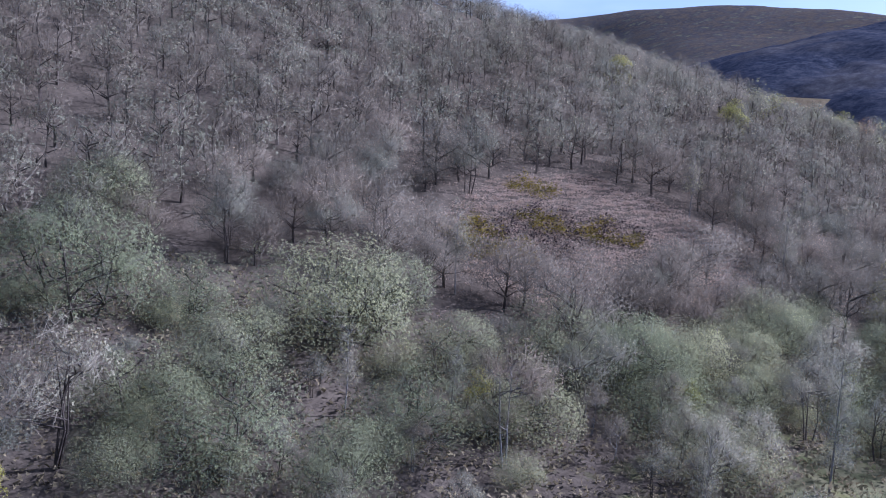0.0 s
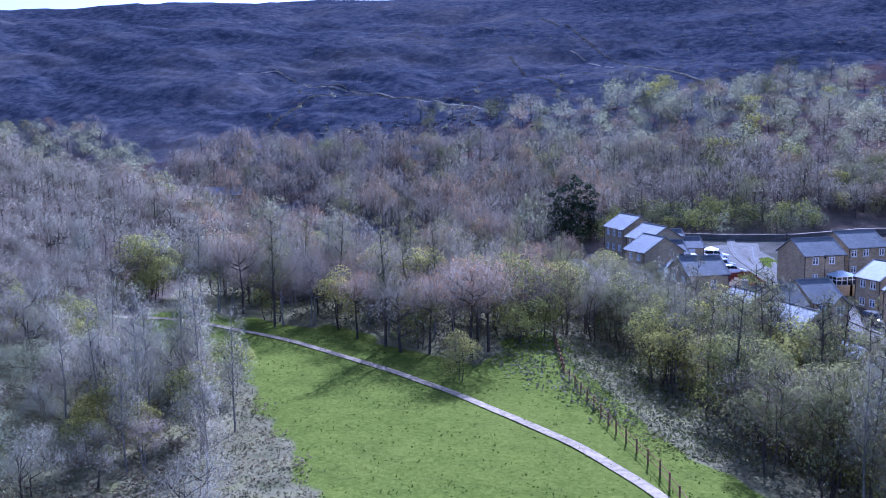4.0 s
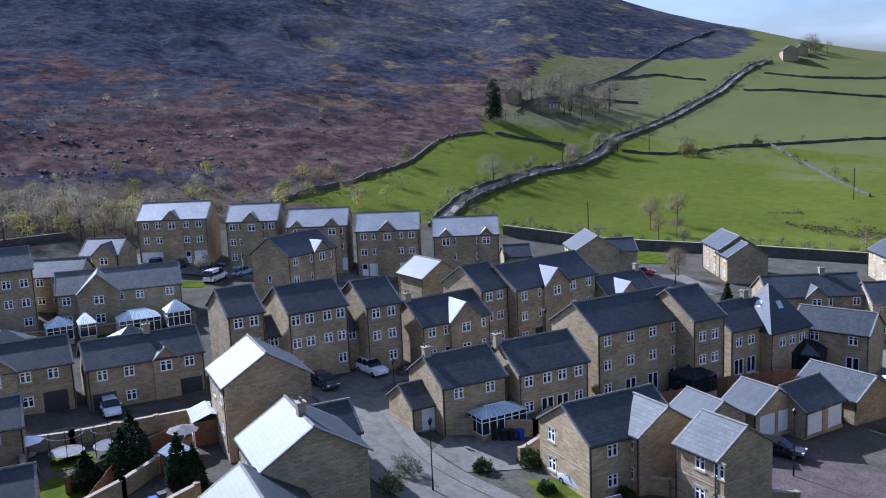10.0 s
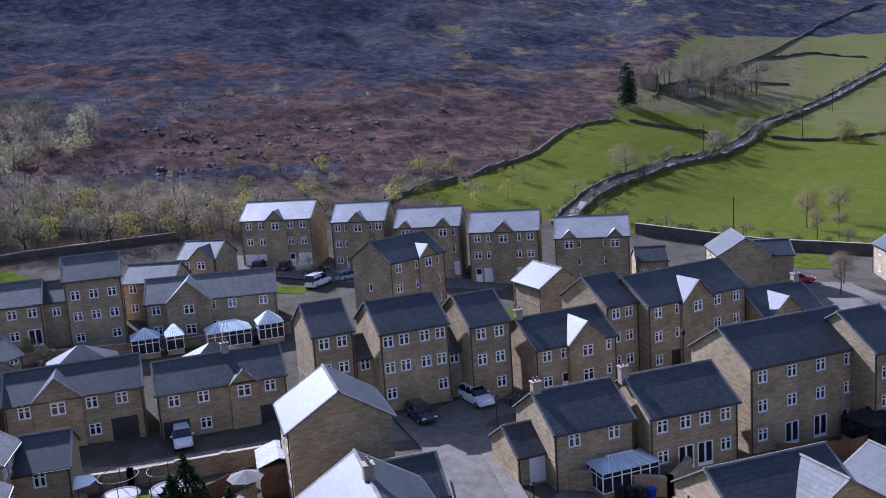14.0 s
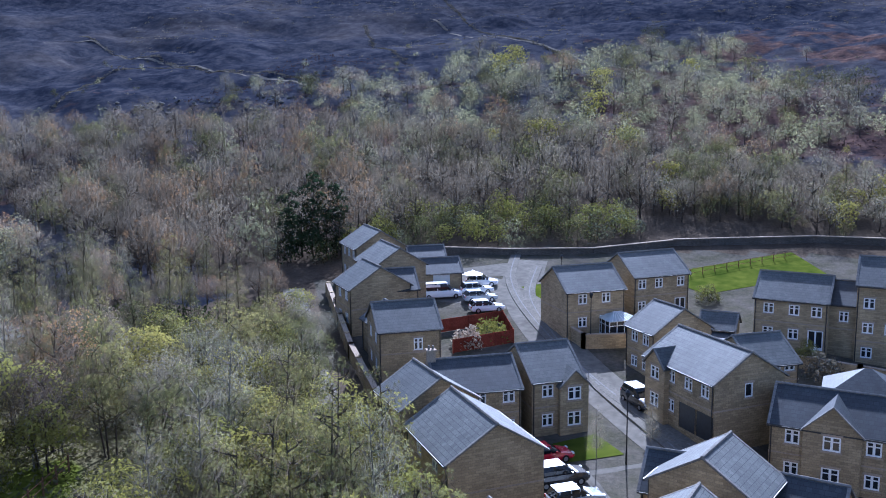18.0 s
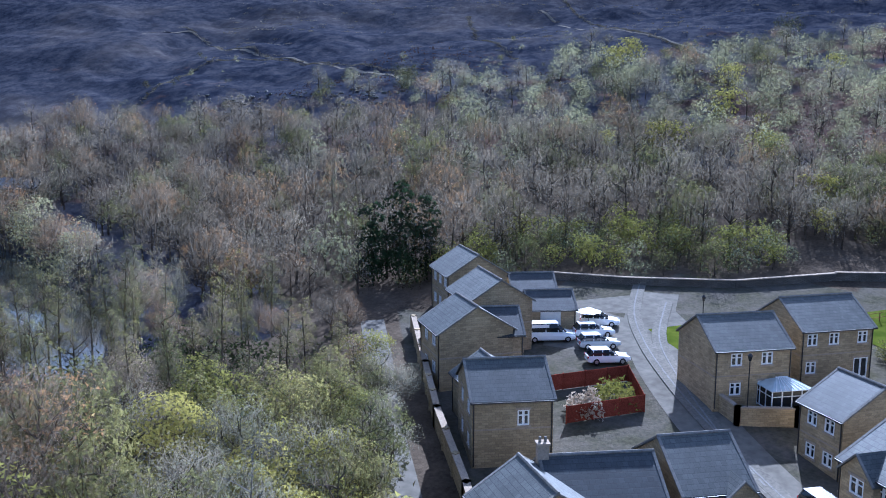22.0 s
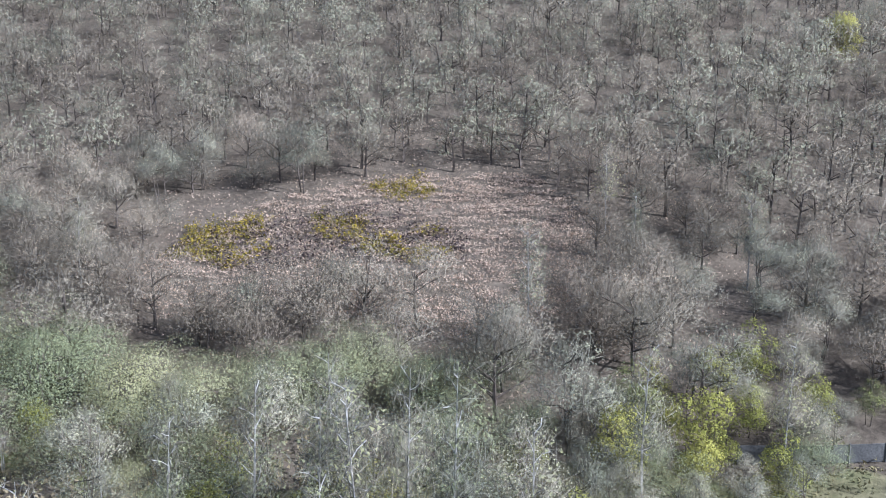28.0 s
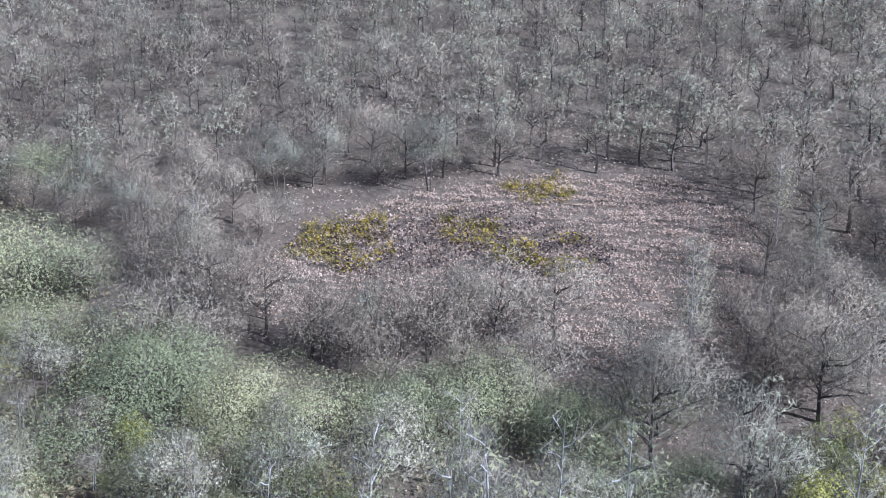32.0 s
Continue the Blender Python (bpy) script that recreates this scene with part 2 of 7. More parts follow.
def foliage(name, dark, light, through=0.25, scale=0.16, rnd=0.25, rough=0.7, isle=.2, thin=0.0):
    """Leaves or twigs: colour drifts from tree to tree and from clump to clump. thin: how much of each piece is gap between finer twigs."""
    m, nt, ln, bs = material(name)
    ge = nt.new("ShaderNodeNewGeometry")
    n1 = node(nt, "ShaderNodeTexNoise", Scale=scale, Detail=2.0)
    ln.new(ge.outputs["Position"], n1.inputs["Vector"])
    ad, sc = nt.new("ShaderNodeMath"), nt.new("ShaderNodeMath")
    ad.operation, sc.operation = "ADD", "MULTIPLY_ADD"
    ln.new(n1.outputs[0], ad.inputs[0])
    ln.new(ge.outputs["Random Per Island"], sc.inputs[0])
    sc.inputs[1].default_value, sc.inputs[2].default_value = isle, -isle / 2
    ln.new(sc.outputs[0], ad.inputs[1])
    r1 = ramp(nt, [(0.3, dark), (0.72, light)])
    ln.new(ad.outputs[0], r1.inputs[0])
    oi = nt.new("ShaderNodeObjectInfo")
    r3 = ramp(nt, [(0, (1 - rnd, 1 - rnd * 0.8, 1 - rnd)), (1, (1 + rnd, 1 + rnd * 0.8, 1 + rnd * 0.4))])
    ln.new(oi.outputs["Random"], r3.inputs[0])
    col = mix(nt, ln, 1.0, r1.outputs[0], r3.outputs[0], "MULTIPLY")
    ln.new(col, bs.inputs["Base Color"])
    bs.inputs["Roughness"].default_value = rough
    bs.inputs["Specular IOR Level"].default_value = 0
    last = bs.outputs[0]
    for kind, amount in (("ShaderNodeBsdfTranslucent", through), ("ShaderNodeBsdfTransparent", thin)):
        if amount:
            tr, ms = nt.new(kind), nt.new("ShaderNodeMixShader")
            if kind.endswith("lucent"):
                ln.new(col, tr.inputs[0])
            ms.inputs[0].default_value = amount
            ln.new(last, ms.inputs[1])
            ln.new(tr.outputs[0], ms.inputs[2])
            last = ms.outputs[0]
    ln.new(last, nt["Material Output"].inputs[0])
    return m


STONE = courses("gritstone", (.465, .366, .212), (.31, .244, .142), (.28, .225, .148), .52, .19, .014, .9, .3, .1)
DRYSTONE = courses("dry_stone", (.175, .158, .132), (.115, .105, .088), (.04, .037, .033), .34, .13, .02, .95, .35)
SLATE = courses("slate", (.056, .064, .066), (.036, .042, .045), (.02, .022, .028), .36, .2, .01, .56, .32, .36, .14, .15)
# grey slate; its lighter tone also stands for sun and glare on some roofs
SLATEMIDLIT = courses("grey_and_sunlit_slate", (.127, .134, .124), (.09, .096, .09), (.045, .047, .05), .36, .2, .01, .64, .32, .32, .18, .15)
# pale slate, its tone lifted further for the glare off these roofs
PALEGLARE = courses("pale_slate_with_glare", (.335, .335, .318), (.275, .275, .262), (.22, .222, .226), .36, .2, .008, .44, .25, .8, .12, .15)
RIDGE = plain("ridge_stone", (.24, .225, .2), .8, 0, 5, .25)
TRIM = plain("dressed_stone", (.38, .31, .23), .85, 0, 7, .2)
WHITE = plain("white_upvc", (.84, .84, .82), .35, 0, 2, .05)
GUTTER = plain("black_plastic", (.02, .02, .022), .45, 0, 3, .2)
GARAGE = plain("white_garage_door", (.74, .74, .72), .4, 0, 2, .06)
# dark doors; also the shade in open carports, drawn as flat panels
DARKDOORSHADE = plain("dark_door_and_carport_shade", (.03, .035, .04), .4, 0, 3, .2, rnd=.3)
GLASS = plain("window_glass", (.022, .026, .032), .06, 0, 1, .3)
GLASSROOF = plain("conservatory_glass", (.55, .62, .62), .25, 0, 1, .15)
TIMBER = plain("weathered_timber", (.23, .13, .075), .85, 0, 9, .3, .2, rnd=.2)
REDFENCE = plain("red_stained_timber", (.22, .055, .035), .8, 0, 9, .3, .2, rnd=.15)
LAMPBLACK = plain("black_iron", (.018, .018, .02), .5, .3, 4, .2)
TARMAC = plain("tarmac", (.17, .156, .13), .92, 0, 1.2, .2, .15)
PAVING = plain("pale_paving", (.185, .17, .142), .9, 0, 4.0, .2, .1)
KERB = plain("kerb_stone", (.23, .22, .2), .85, 0, 6, .2)
SETTS = plain("brown_block_paving", (.12, .095, .085), .85, 0, 6, .3, .1)
FOOTPATH = plain("trodden_earth", (.33, .265, .17), .95, 0, 2.0, .3, .2)
TRACK = plain("pale_track", (.32, .29, .235), .95, 0, 2.0, .25, .2)
MOORTRACK = plain("worn_moor_track", (.19, .17, .14), .95, 0, 1.0, .3, .2)
GREYWOOD = plain("grey_weathered_paling", (.115, .108, .1), .9, 0, 9, .3, .2)
WATER = plain("pond_water", (.02, .025, .025), .04, 0, .5, .2)
RUBBER = plain("tyre_rubber", (.02, .02, .02), .8, 0, 9, .2)
ALLOY = plain("alloy_rim", (.45, .45, .46), .35, .8, 9, .1)
CARGLASS = plain("car_glass", (.015, .018, .02), .05, 0, 1, .2)
BARK = plain("bark", (.085, .068, .055), .9, 0, 3.0, .35, .3, rnd=.25)
BIRCHBARK = plain("birch_bark", (.25, .23, .205), .8, 0, 3.0, .4, .2)

TWIG = foliage("bare_twigs", (.13, .104, .08), (.31, .26, .203), 0.33, .05, isle=.1, thin=0.5)
TWIGPALE = foliage("pale_bare_twigs", (.165, .145, .113), (.30, .27, .213), 0.33, .07, isle=.1, thin=0.5)
HAZE = foliage("budding_twig_haze", (.20, .19, .128), (.37, .348, .245), .34, .045, isle=.06, thin=0.55)
BUDS = foliage("brown_twig_haze", (.16, .129, .098), (.32, .268, .20), .33, .05, isle=.06, thin=0.55)
WILLOW = foliage("willow_catkin_leaves", (.25, .247, .137), (.36, .35, .195), .45, .1, isle=.03, thin=0.48)
THORN = foliage("thorn_leaves", (.06, .066, .03), (.145, .142, .066), .2, .06, isle=.1, thin=0.4)
SPRING = foliage("spring_leaves", (.235, .22, .05), (.36, .33, .09), .35, .12, isle=.12, thin=0.3)
OLIVE = foliage("olive_scrub_leaves", (.13, .128, .05), (.265, .245, .088), .24, .06, isle=.1, thin=0.42)
YEW = foliage("evergreen_needles", (.012, .022, .012), (.03, .048, .022), .1, .4)
RUST = foliage("rusty_buds", (.20, .11, .055), (.40, .245, .12), .3, .12, thin=0.45)
GORSE = foliage("gorse_bloom", (.09, .08, .02), (.30, .21, .03), .2, .5)
BLOSSOM = foliage("pale_blossom", (.35, .28, .22), (.55, .47, .38), .3, .4)
HEDGE = foliage("hedge_leaves", (.03, .05, .015), (.07, .1, .035), .2, .6)
HEATH_DARK = foliage("field_bracken", (.09, .065, .04), (.22, .155, .10), .2, .1)
HEATH = foliage("dead_bracken", (.42, .302, .228), (.57, .418, .325), .3, .12, isle=.06, thin=.25)


def ground_material():
    m, nt, ln, bs = material("land")
    ge = nt.new("ShaderNodeNewGeometry")

    def noise(scale, detail=4.0, rough=0.6):
        n = node(nt, "ShaderNodeTexNoise", Scale=scale, Detail=detail, Roughness=rough)
        ln.new(ge.outputs["Position"], n.inputs["Vector"])
        return n.outputs[0]

    def tone(fac, stops):
        r = ramp(nt, stops)
        ln.new(fac, r.inputs[0])
        return r.outputs[0]
    nA, nB, nC, nD = noise(.035), noise(.35, 5), noise(2.6, 4), noise(.011, 6, .65)
    nE, nF = noise(.06, 9, .72), noise(.2, 8, .78)
    grass = tone(nA, [(.3, (.061, .079, .012)), (.5, (.083, .101, .014)), (.72, (.115, .124, .022))])
    grass = mix(nt, ln, .35, grass, tone(nB, [(.35, (.045, .058, .007)), (.65, (.125, .135, .018))]))
    grass = mix(nt, ln, .3, grass, tone(nC, [(.3, (.045, .06, .008)), (.7, (.19, .20, .04))]))
    litter = tone(nB, [(.3, (.04, .032, .023)), (.55, (.082, .064, .045)), (.75, (.145, .115, .082))])
    litter = mix(nt, ln, .4, litter, tone(nC, [(.3, (.04, .032, .024)), (.7, (.165, .13, .094))]))
    # heather, with the blue of distance haze mixed into its dark tones
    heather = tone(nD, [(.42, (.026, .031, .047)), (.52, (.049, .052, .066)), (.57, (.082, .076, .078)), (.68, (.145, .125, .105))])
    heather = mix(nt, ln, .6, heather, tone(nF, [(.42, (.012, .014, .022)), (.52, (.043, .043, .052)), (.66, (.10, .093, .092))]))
    bracken = tone(nF, [(.38, (.030, .024, .025)), (.5, (.074, .048, .041)), (.66, (.145, .095, .074))])
    rough = tone(nB, [(.3, (.08, .08, .035)), (.5, (.14, .122, .065)), (.72, (.20, .165, .095))])
    earth = tone(nC, [(.3, (.052, .045, .034)), (.7, (.135, .115, .082))])
    earth = mix(nt, ln, .5, earth, tone(nB, [(.35, (.045, .05, .03)), (.65, (.12, .11, .095))]))
    col = litter

    def layer(col, attr, top, width=.35, by=None):
        a = nt.new("ShaderNodeAttribute")
        a.attribute_name = attr
        s = nt.new("ShaderNodeMath")
        s.operation = "ADD"
        ln.new(a.outputs["Fac"], s.inputs[0])
        j = nt.new("ShaderNodeMath")
        j.operation = "MULTIPLY_ADD"
        ln.new(by or nB, j.inputs[0])
        j.inputs[1].default_value, j.inputs[2].default_value = width * 2, -width
        ln.new(j.outputs[0], s.inputs[1])
        r = ramp(nt, [(.42, (0, 0, 0)), (.58, (1, 1, 1))])
        ln.new(s.outputs[0], r.inputs[0])
        return mix(nt, ln, r.outputs[0], col, top)
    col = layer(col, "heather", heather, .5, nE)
    col = layer(col, "bracken", bracken, .9, nE)
    col = layer(col, "rough", rough, .7, nE)
    grass = layer(grass, "dry", tone(nC, [(.3, (.094, .1, .03)), (.7, (.145, .142, .054))]), .45, nA)
    col = layer(col, "grass", grass, .25)
    col = layer(col, "earth", earth, .2)
    ln.new(col, bs.inputs["Base Color"])
    bs.inputs["Roughness"].default_value = .95
    bs.inputs["Specular IOR Level"].default_value = 0
    b1 = node(nt, "ShaderNodeBump", Strength=.6, Distance=.9)
    ln.new(nE, b1.inputs["Height"])
    b2 = node(nt, "ShaderNodeBump", Strength=.5, Distance=.06)
    ln.new(nC, b2.inputs["Height"])
    ln.new(b1.outputs[0], b2.inputs["Normal"])
    ln.new(b2.outputs[0], bs.inputs["Normal"])
    return m


LAND = ground_material()


# ---- mesh helpers ----
class Geo:
    """A growing list of vertices and faces for one part."""

    def __init__(self):
        self.v, self.f = [], []

    def face(self, *pts):
        n = len(self.v)
        self.v += [tuple(p) for p in pts]
        self.f.append(tuple(range(n, n + len(pts))))
        return self

    def box(self, x0, y0, z0, x1, y1, z1):
        n = len(self.v)
        self.v += [(x0, y0, z0), (x1, y0, z0), (x1, y1, z0), (x0, y1, z0), (x0, y0, z1), (x1, y0, z1), (x1, y1, z1), (x0, y1, z1)]
        for q in ((0, 3, 2, 1), (4, 5, 6, 7), (0, 1, 5, 4), (1, 2, 6, 5), (2, 3, 7, 6), (3, 0, 4, 7)):
            self.f.append(tuple(n + k for k in q))
        return self

    def tube(self, a, b, ra, rb, sides=6, cap=True):
        a, b = Vector(a), Vector(b)
        d = (b - a).normalized()
        u = d.orthogonal().normalized()
        w = d.cross(u)
        n = len(self.v)
        for p, r in ((a, ra), (b, rb)):
            for k in range(sides):
                t = 2 * math.pi * k / sides
                self.v.append(tuple(p + (u * math.cos(t) + w * math.sin(t)) * r))
        for k in range(sides):
            j = (k + 1) % sides
            self.f.append((n + k, n + j, n + sides + j, n + sides + k))
        if cap:
            self.f.append(tuple(n + k for k in reversed(range(sides))))
            self.f.append(tuple(n + sides + k for k in range(sides)))
        return self

    def slab(self, a, b, c, d, t):
        """A quad a b c d thickened downwards by t."""
        lo = [(p[0], p[1], p[2] - t) for p in (a, b, c, d)]
        self.face(a, b, c, d)
        self.face(*reversed(lo))
        top = (a, b, c, d)
        for k in range(4):
            j = (k + 1) % 4
            self.face(top[j], top[k], lo[k], lo[j])
        return self

    def mesh(self, name):
        me = bpy.data.meshes.new(name)
        me.from_pydata(self.v, [], self.f)
        me.validate()
        return me


def part(name, geo, mat, parent=None, label="", smooth=False):
    me = geo.mesh(name) if isinstance(geo, Geo) else geo
    if mat is not None and not me.materials:
        me.materials.append(mat)
    if smooth:
        me.shade_smooth()
    ob = new(name, me)
    ob.parent = parent
    return tagged(ob, label) if label else ob


def thing(name, m, label, category, group="", kind=""):
    ob = new(name)
    ob.matrix_world = m
    ob.empty_display_size = 0.3
    return tagged(ob, label, category, group, kind)


# ---- ground sheet ----
def axis(lo, a, b, hi, step, grow):
    mid = list(np.arange(a, b + .1, step))
    up, s, p = [], step, b
    while p < hi:
        s *= grow
        p += s
        up.append(p)
    dn, s, p = [], step, a
    while p > lo:
        s *= grow
        p -= s
        dn.append(p)
    return np.array(dn[::-1] + mid + up)


def inside(x, y, poly):
    res = np.zeros(np.shape(x), bool)
    n = len(poly)
    for k in range(n):
        (x0, y0), (x1, y1) = poly[k], poly[(k + 1) % n]
        if y0 == y1:
            continue
        c = ((y0 > y) != (y1 > y)) & (x < (x1 - x0) * (y - y0) / (y1 - y0) + x0)
        res ^= c
    return res


ESTATE = [(144, 78), (126, 57), (108, 38), (96, 25), (82, 12), (68, -8), (55, -30), (55, -80), (80, -140), (112, -160), (135, -148), (160, -112), (186, -78), (200, -30), (196, 0), (182, 40), (174, 62), (160, 74)]
MEADOW = [(71, 90.5), (68, 93), (64, 93.6), (60.8, 92), (59.4, 88), (58.6, 80), (59, 70), (51, 58), (44, 46), (38, 38), (30, 20), (38, 10), (56, 20), (66, 32), (78, 44), (92, 56), (86, 57), (76, 52), (73, 60), (76, 74)]
FIELDS = [(188, -76), (214, -43), (234, -74), (259, -100), (276, -124), (301, -142), (341, -180), (386, -222), (388, -252), (384, -290), (376, -322), (420, -385), (480, -432), (640, -600), (600, -700), (100, -700), (120, -400), (165, -215), (150, -165), (145, -138), (160, -112)]
PASTURE = [(283, -130), (301, -142), (341, -180), (388, -235), (382, -290), (365, -264), (330, -238), (300, -205), (285, -168)]
CLEARING = [(2, 74), (0, 86), (6, 100), (16, 110), (28, 106), (34, 92), (30, 84), (18, 80), (10, 72)]



def land(x, y):
    """The height of the ground sheet, with its hummocks."""
    x, y = np.asarray(x, float), np.asarray(y, float)
    est, fld = inside(x, y, ESTATE) | (edge_q(x, y) < 0) & (np.hypot(x - 60, y - 10) < 120), inside(x, y, FIELDS)
    r = np.hypot(x - 60, y - 10)
    amt = np.where(est, 0.0, np.where(fld | inside(x, y, MEADOW), .12, .6)) * sstep(edge_q(x, y), -60, 8) + sstep(r, 130, 170) * np.where(fld, .12, .9)
    amt = np.where(est, 0, amt)
    south = sstep(np.abs(np.degrees(np.arctan2(x - 60, y - 10))), 110, 128)
    big = np.clip((r - 150) / 300, 0, 1) * 9 * (1 - .75 * south)
    far = sstep(r, 480, 800)
    gully = (1 - far) * np.clip((r - 160) / 200, 0, 1) * (1 - .9 * south) * -5.0 * (1 - np.abs(fbm(x, y, .016, 6, 3))) ** 3
    return ground(x, y) + amt * (1 - far) * fbm(x, y, .11, 1) + big * ((1 - far) * fbm(x, y, .011, 2, 4) + 2.4 * far * fbm(x, y, .0042, 2, 2)) + gully


def gz(x, y):
    return float(land(x, y))


gx, gy = axis(-2200, -50, 330, 2600, 2.5, 1.045), axis(-1800, -300, 210, 3200, 2.5, 1.045)
GX, GY = np.meshgrid(gx, gy)
in_estate, in_field = inside(GX, GY, ESTATE), inside(GX, GY, FIELDS)
in_meadow, in_clear = inside(GX, GY, MEADOW), inside(GX, GY, CLEARING)
RR = np.hypot(GX - 60, GY - 10)
BB = np.degrees(np.arctan2(GX - 60, GY - 10))
GZ = land(GX, GY)
hill = sstep(RR, 150, 200) * ((BB > 12) & (BB < 138))
wood = (wood_s(GX, GY) > -4) & (GX < 120) & (GY > 0)
me = bpy.data.meshes.new("ground")
ny, nx = GX.shape
idx = np.arange(nx * ny).reshape(ny, nx)
quads = np.stack([idx[:-1, :-1], idx[:-1, 1:], idx[1:, 1:], idx[1:, :-1]], -1).reshape(-1, 4)
me.from_pydata(np.stack([GX, GY, GZ], -1).reshape(-1, 3).tolist(), [], quads.tolist())
masks = {
    # also darkens the muddy pond bank, and paints tree shade onto the valley floor
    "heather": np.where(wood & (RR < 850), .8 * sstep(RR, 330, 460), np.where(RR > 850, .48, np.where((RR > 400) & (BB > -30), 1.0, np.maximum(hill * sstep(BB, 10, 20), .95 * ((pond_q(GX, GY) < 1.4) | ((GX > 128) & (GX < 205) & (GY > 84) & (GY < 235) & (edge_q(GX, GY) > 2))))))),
    "bracken": np.where(in_clear, .25, (hill * np.clip(1.15 - (GZ - 8 + 20 * fbm(GX, GY, .011, 11)) / 48, 0, 1) * .9 + .12 * hill) * (.45 + .55 * sstep(BB, 62, 80))),
    # past 850 m paler dry grass on the moor stands in for haze
    "rough": np.where(in_meadow, 0, np.where((RR > 850) & (BB < 40), .36, np.where((edge_q(GX, GY) > 0) & (edge_q(GX, GY) < 75) & (GX < 106) & (pond_q(GX, GY) > 1.5) & (wood_s(GX, GY) < 2), .8, np.where(inside(GX, GY, PASTURE), .75, np.maximum(.2 * hill * (GZ < 30), .36 * hill * sstep(BB, 104, 110) * (RR < 700)))))),
    "grass": np.where(in_meadow | in_field, np.where(inside(GX, GY, PASTURE), .45, 1.0), np.where((edge_q(GX, GY) > 0) & (wood_s(GX, GY) < 0) & (GX < 100) & (RR < 400), .42, np.where(((BB > 142) | (BB < -130)) & (RR > 140), .62, 0.0))),
    "dry": np.where(in_field & (GX * .62 - GY * .78 > 325), .9, np.where(in_field & (GX - GY > 400), .45, 0.15)),
    "earth": np.where(in_estate, 1.0, 0.0),
}
for key, val in masks.items():
    me.attributes.new(key, "FLOAT", "POINT").data.foreach_set("value", np.asarray(val, float).ravel())
me.materials.append(LAND)
me.shade_smooth()
tagged(new("ground", me), "valley floor, meadow, moor and wooded hillside", "ground", kind="structure")


def strip(name, pts, width, mat, lift, label, category, kind="structure", thick=0.0, step=2.0, rag=0.0):
    """A ribbon of road, path or wall that follows the land."""
    P = [Vector((*p, 0)) for p in pts]
    line = []
    for a, b in zip(P[:-1], P[1:]):
        n = max(1, int((b - a).length / step))
        line += [a.lerp(b, k / n) for k in range(n)]
    line.append(P[-1])
    for _ in range(6):
        line = [line[0]] + [(line[k - 1] + line[k] * 2 + line[k + 1]) / 4 for k in range(1, len(line) - 1)] + [line[-1]]
    g, rows = Geo(), []
    for k, p in enumerate(line):
        d = (line[min(k + 1, len(line) - 1)] - line[max(k - 1, 0)]).normalized()
        side = Vector((-d.y, d.x, 0)) * width / 2
        row = []
        for s in (-1, 1):
            q = p + side * s
            row.append((q.x, q.y, gz(q.x, q.y) + lift))
        rows.append(row)
    for (a, b), (c, d) in zip(rows[:-1], rows[1:]):
        if thick:
            zt = max(a[2], b[2]) + thick * (1 + rag * float(fbm(a[0], a[1], .5, 9)))
            zu = max(c[2], d[2]) + thick * (1 + rag * float(fbm(c[0], c[1], .5, 9)))
            A, B, C, D = (*a[:2], zt), (*b[:2], zt), (*c[:2], zu), (*d[:2], zu)
            a, b, c, d = ((*q[:2], q[2] - .5) for q in (a, b, c, d))
            g.face(A, B, D, C).face(a, A, C, c).face(b, d, D, B).face(a, b, B, A).face(c, C, D, d)
        else:
            g.face(b, a, c, d)
    return tagged(part(name, g, mat), label, category, kind=kind)


# ---- houses ----
PITCH = 0.62


def settle(x, y, d=1.6):
    """The plan was drawn a little too far west: everything on it moves out by d."""
    v = Vector((x - 45, y - 5))
    return x + v.x / v.length * d, y + v.y / v.length * d


def wall_rect(g, o, u, n, w, z0, z1, openings, depth=.14):
    """An upright wall face from o along u, with recessed openings (x0, z0, x1, z1)."""
    xs = sorted({0.0, w, *[k for q in openings for k in (q[0], q[2])]})
    zs = sorted({z0, z1, *[k for q in openings for k in (q[1], q[3])]})

    def at(x, z, d=0.0):
        return (o[0] + u[0] * x - n[0] * d, o[1] + u[1] * x - n[1] * d, z)
    for x0, x1 in zip(xs[:-1], xs[1:]):
        for a, b in zip(zs[:-1], zs[1:]):
            cx, cz = (x0 + x1) / 2, (a + b) / 2
            if not any(q[0] < cx < q[2] and q[1] < cz < q[3] for q in openings):
                g.face(at(x0, a), at(x1, a), at(x1, b), at(x0, b))
    for x0, a, x1, b in openings:
        g.face(at(x0, a), at(x0, a, depth), at(x0, b, depth), at(x0, b))
        g.face(at(x1, a, depth), at(x1, a), at(x1, b), at(x1, b, depth))
        g.face(at(x0, b), at(x0, b, depth), at(x1, b, depth), at(x1, b))
        g.face(at(x0, a, depth), at(x0, a), at(x1, a), at(x1, a, depth))


WINDOW_MESH = {}


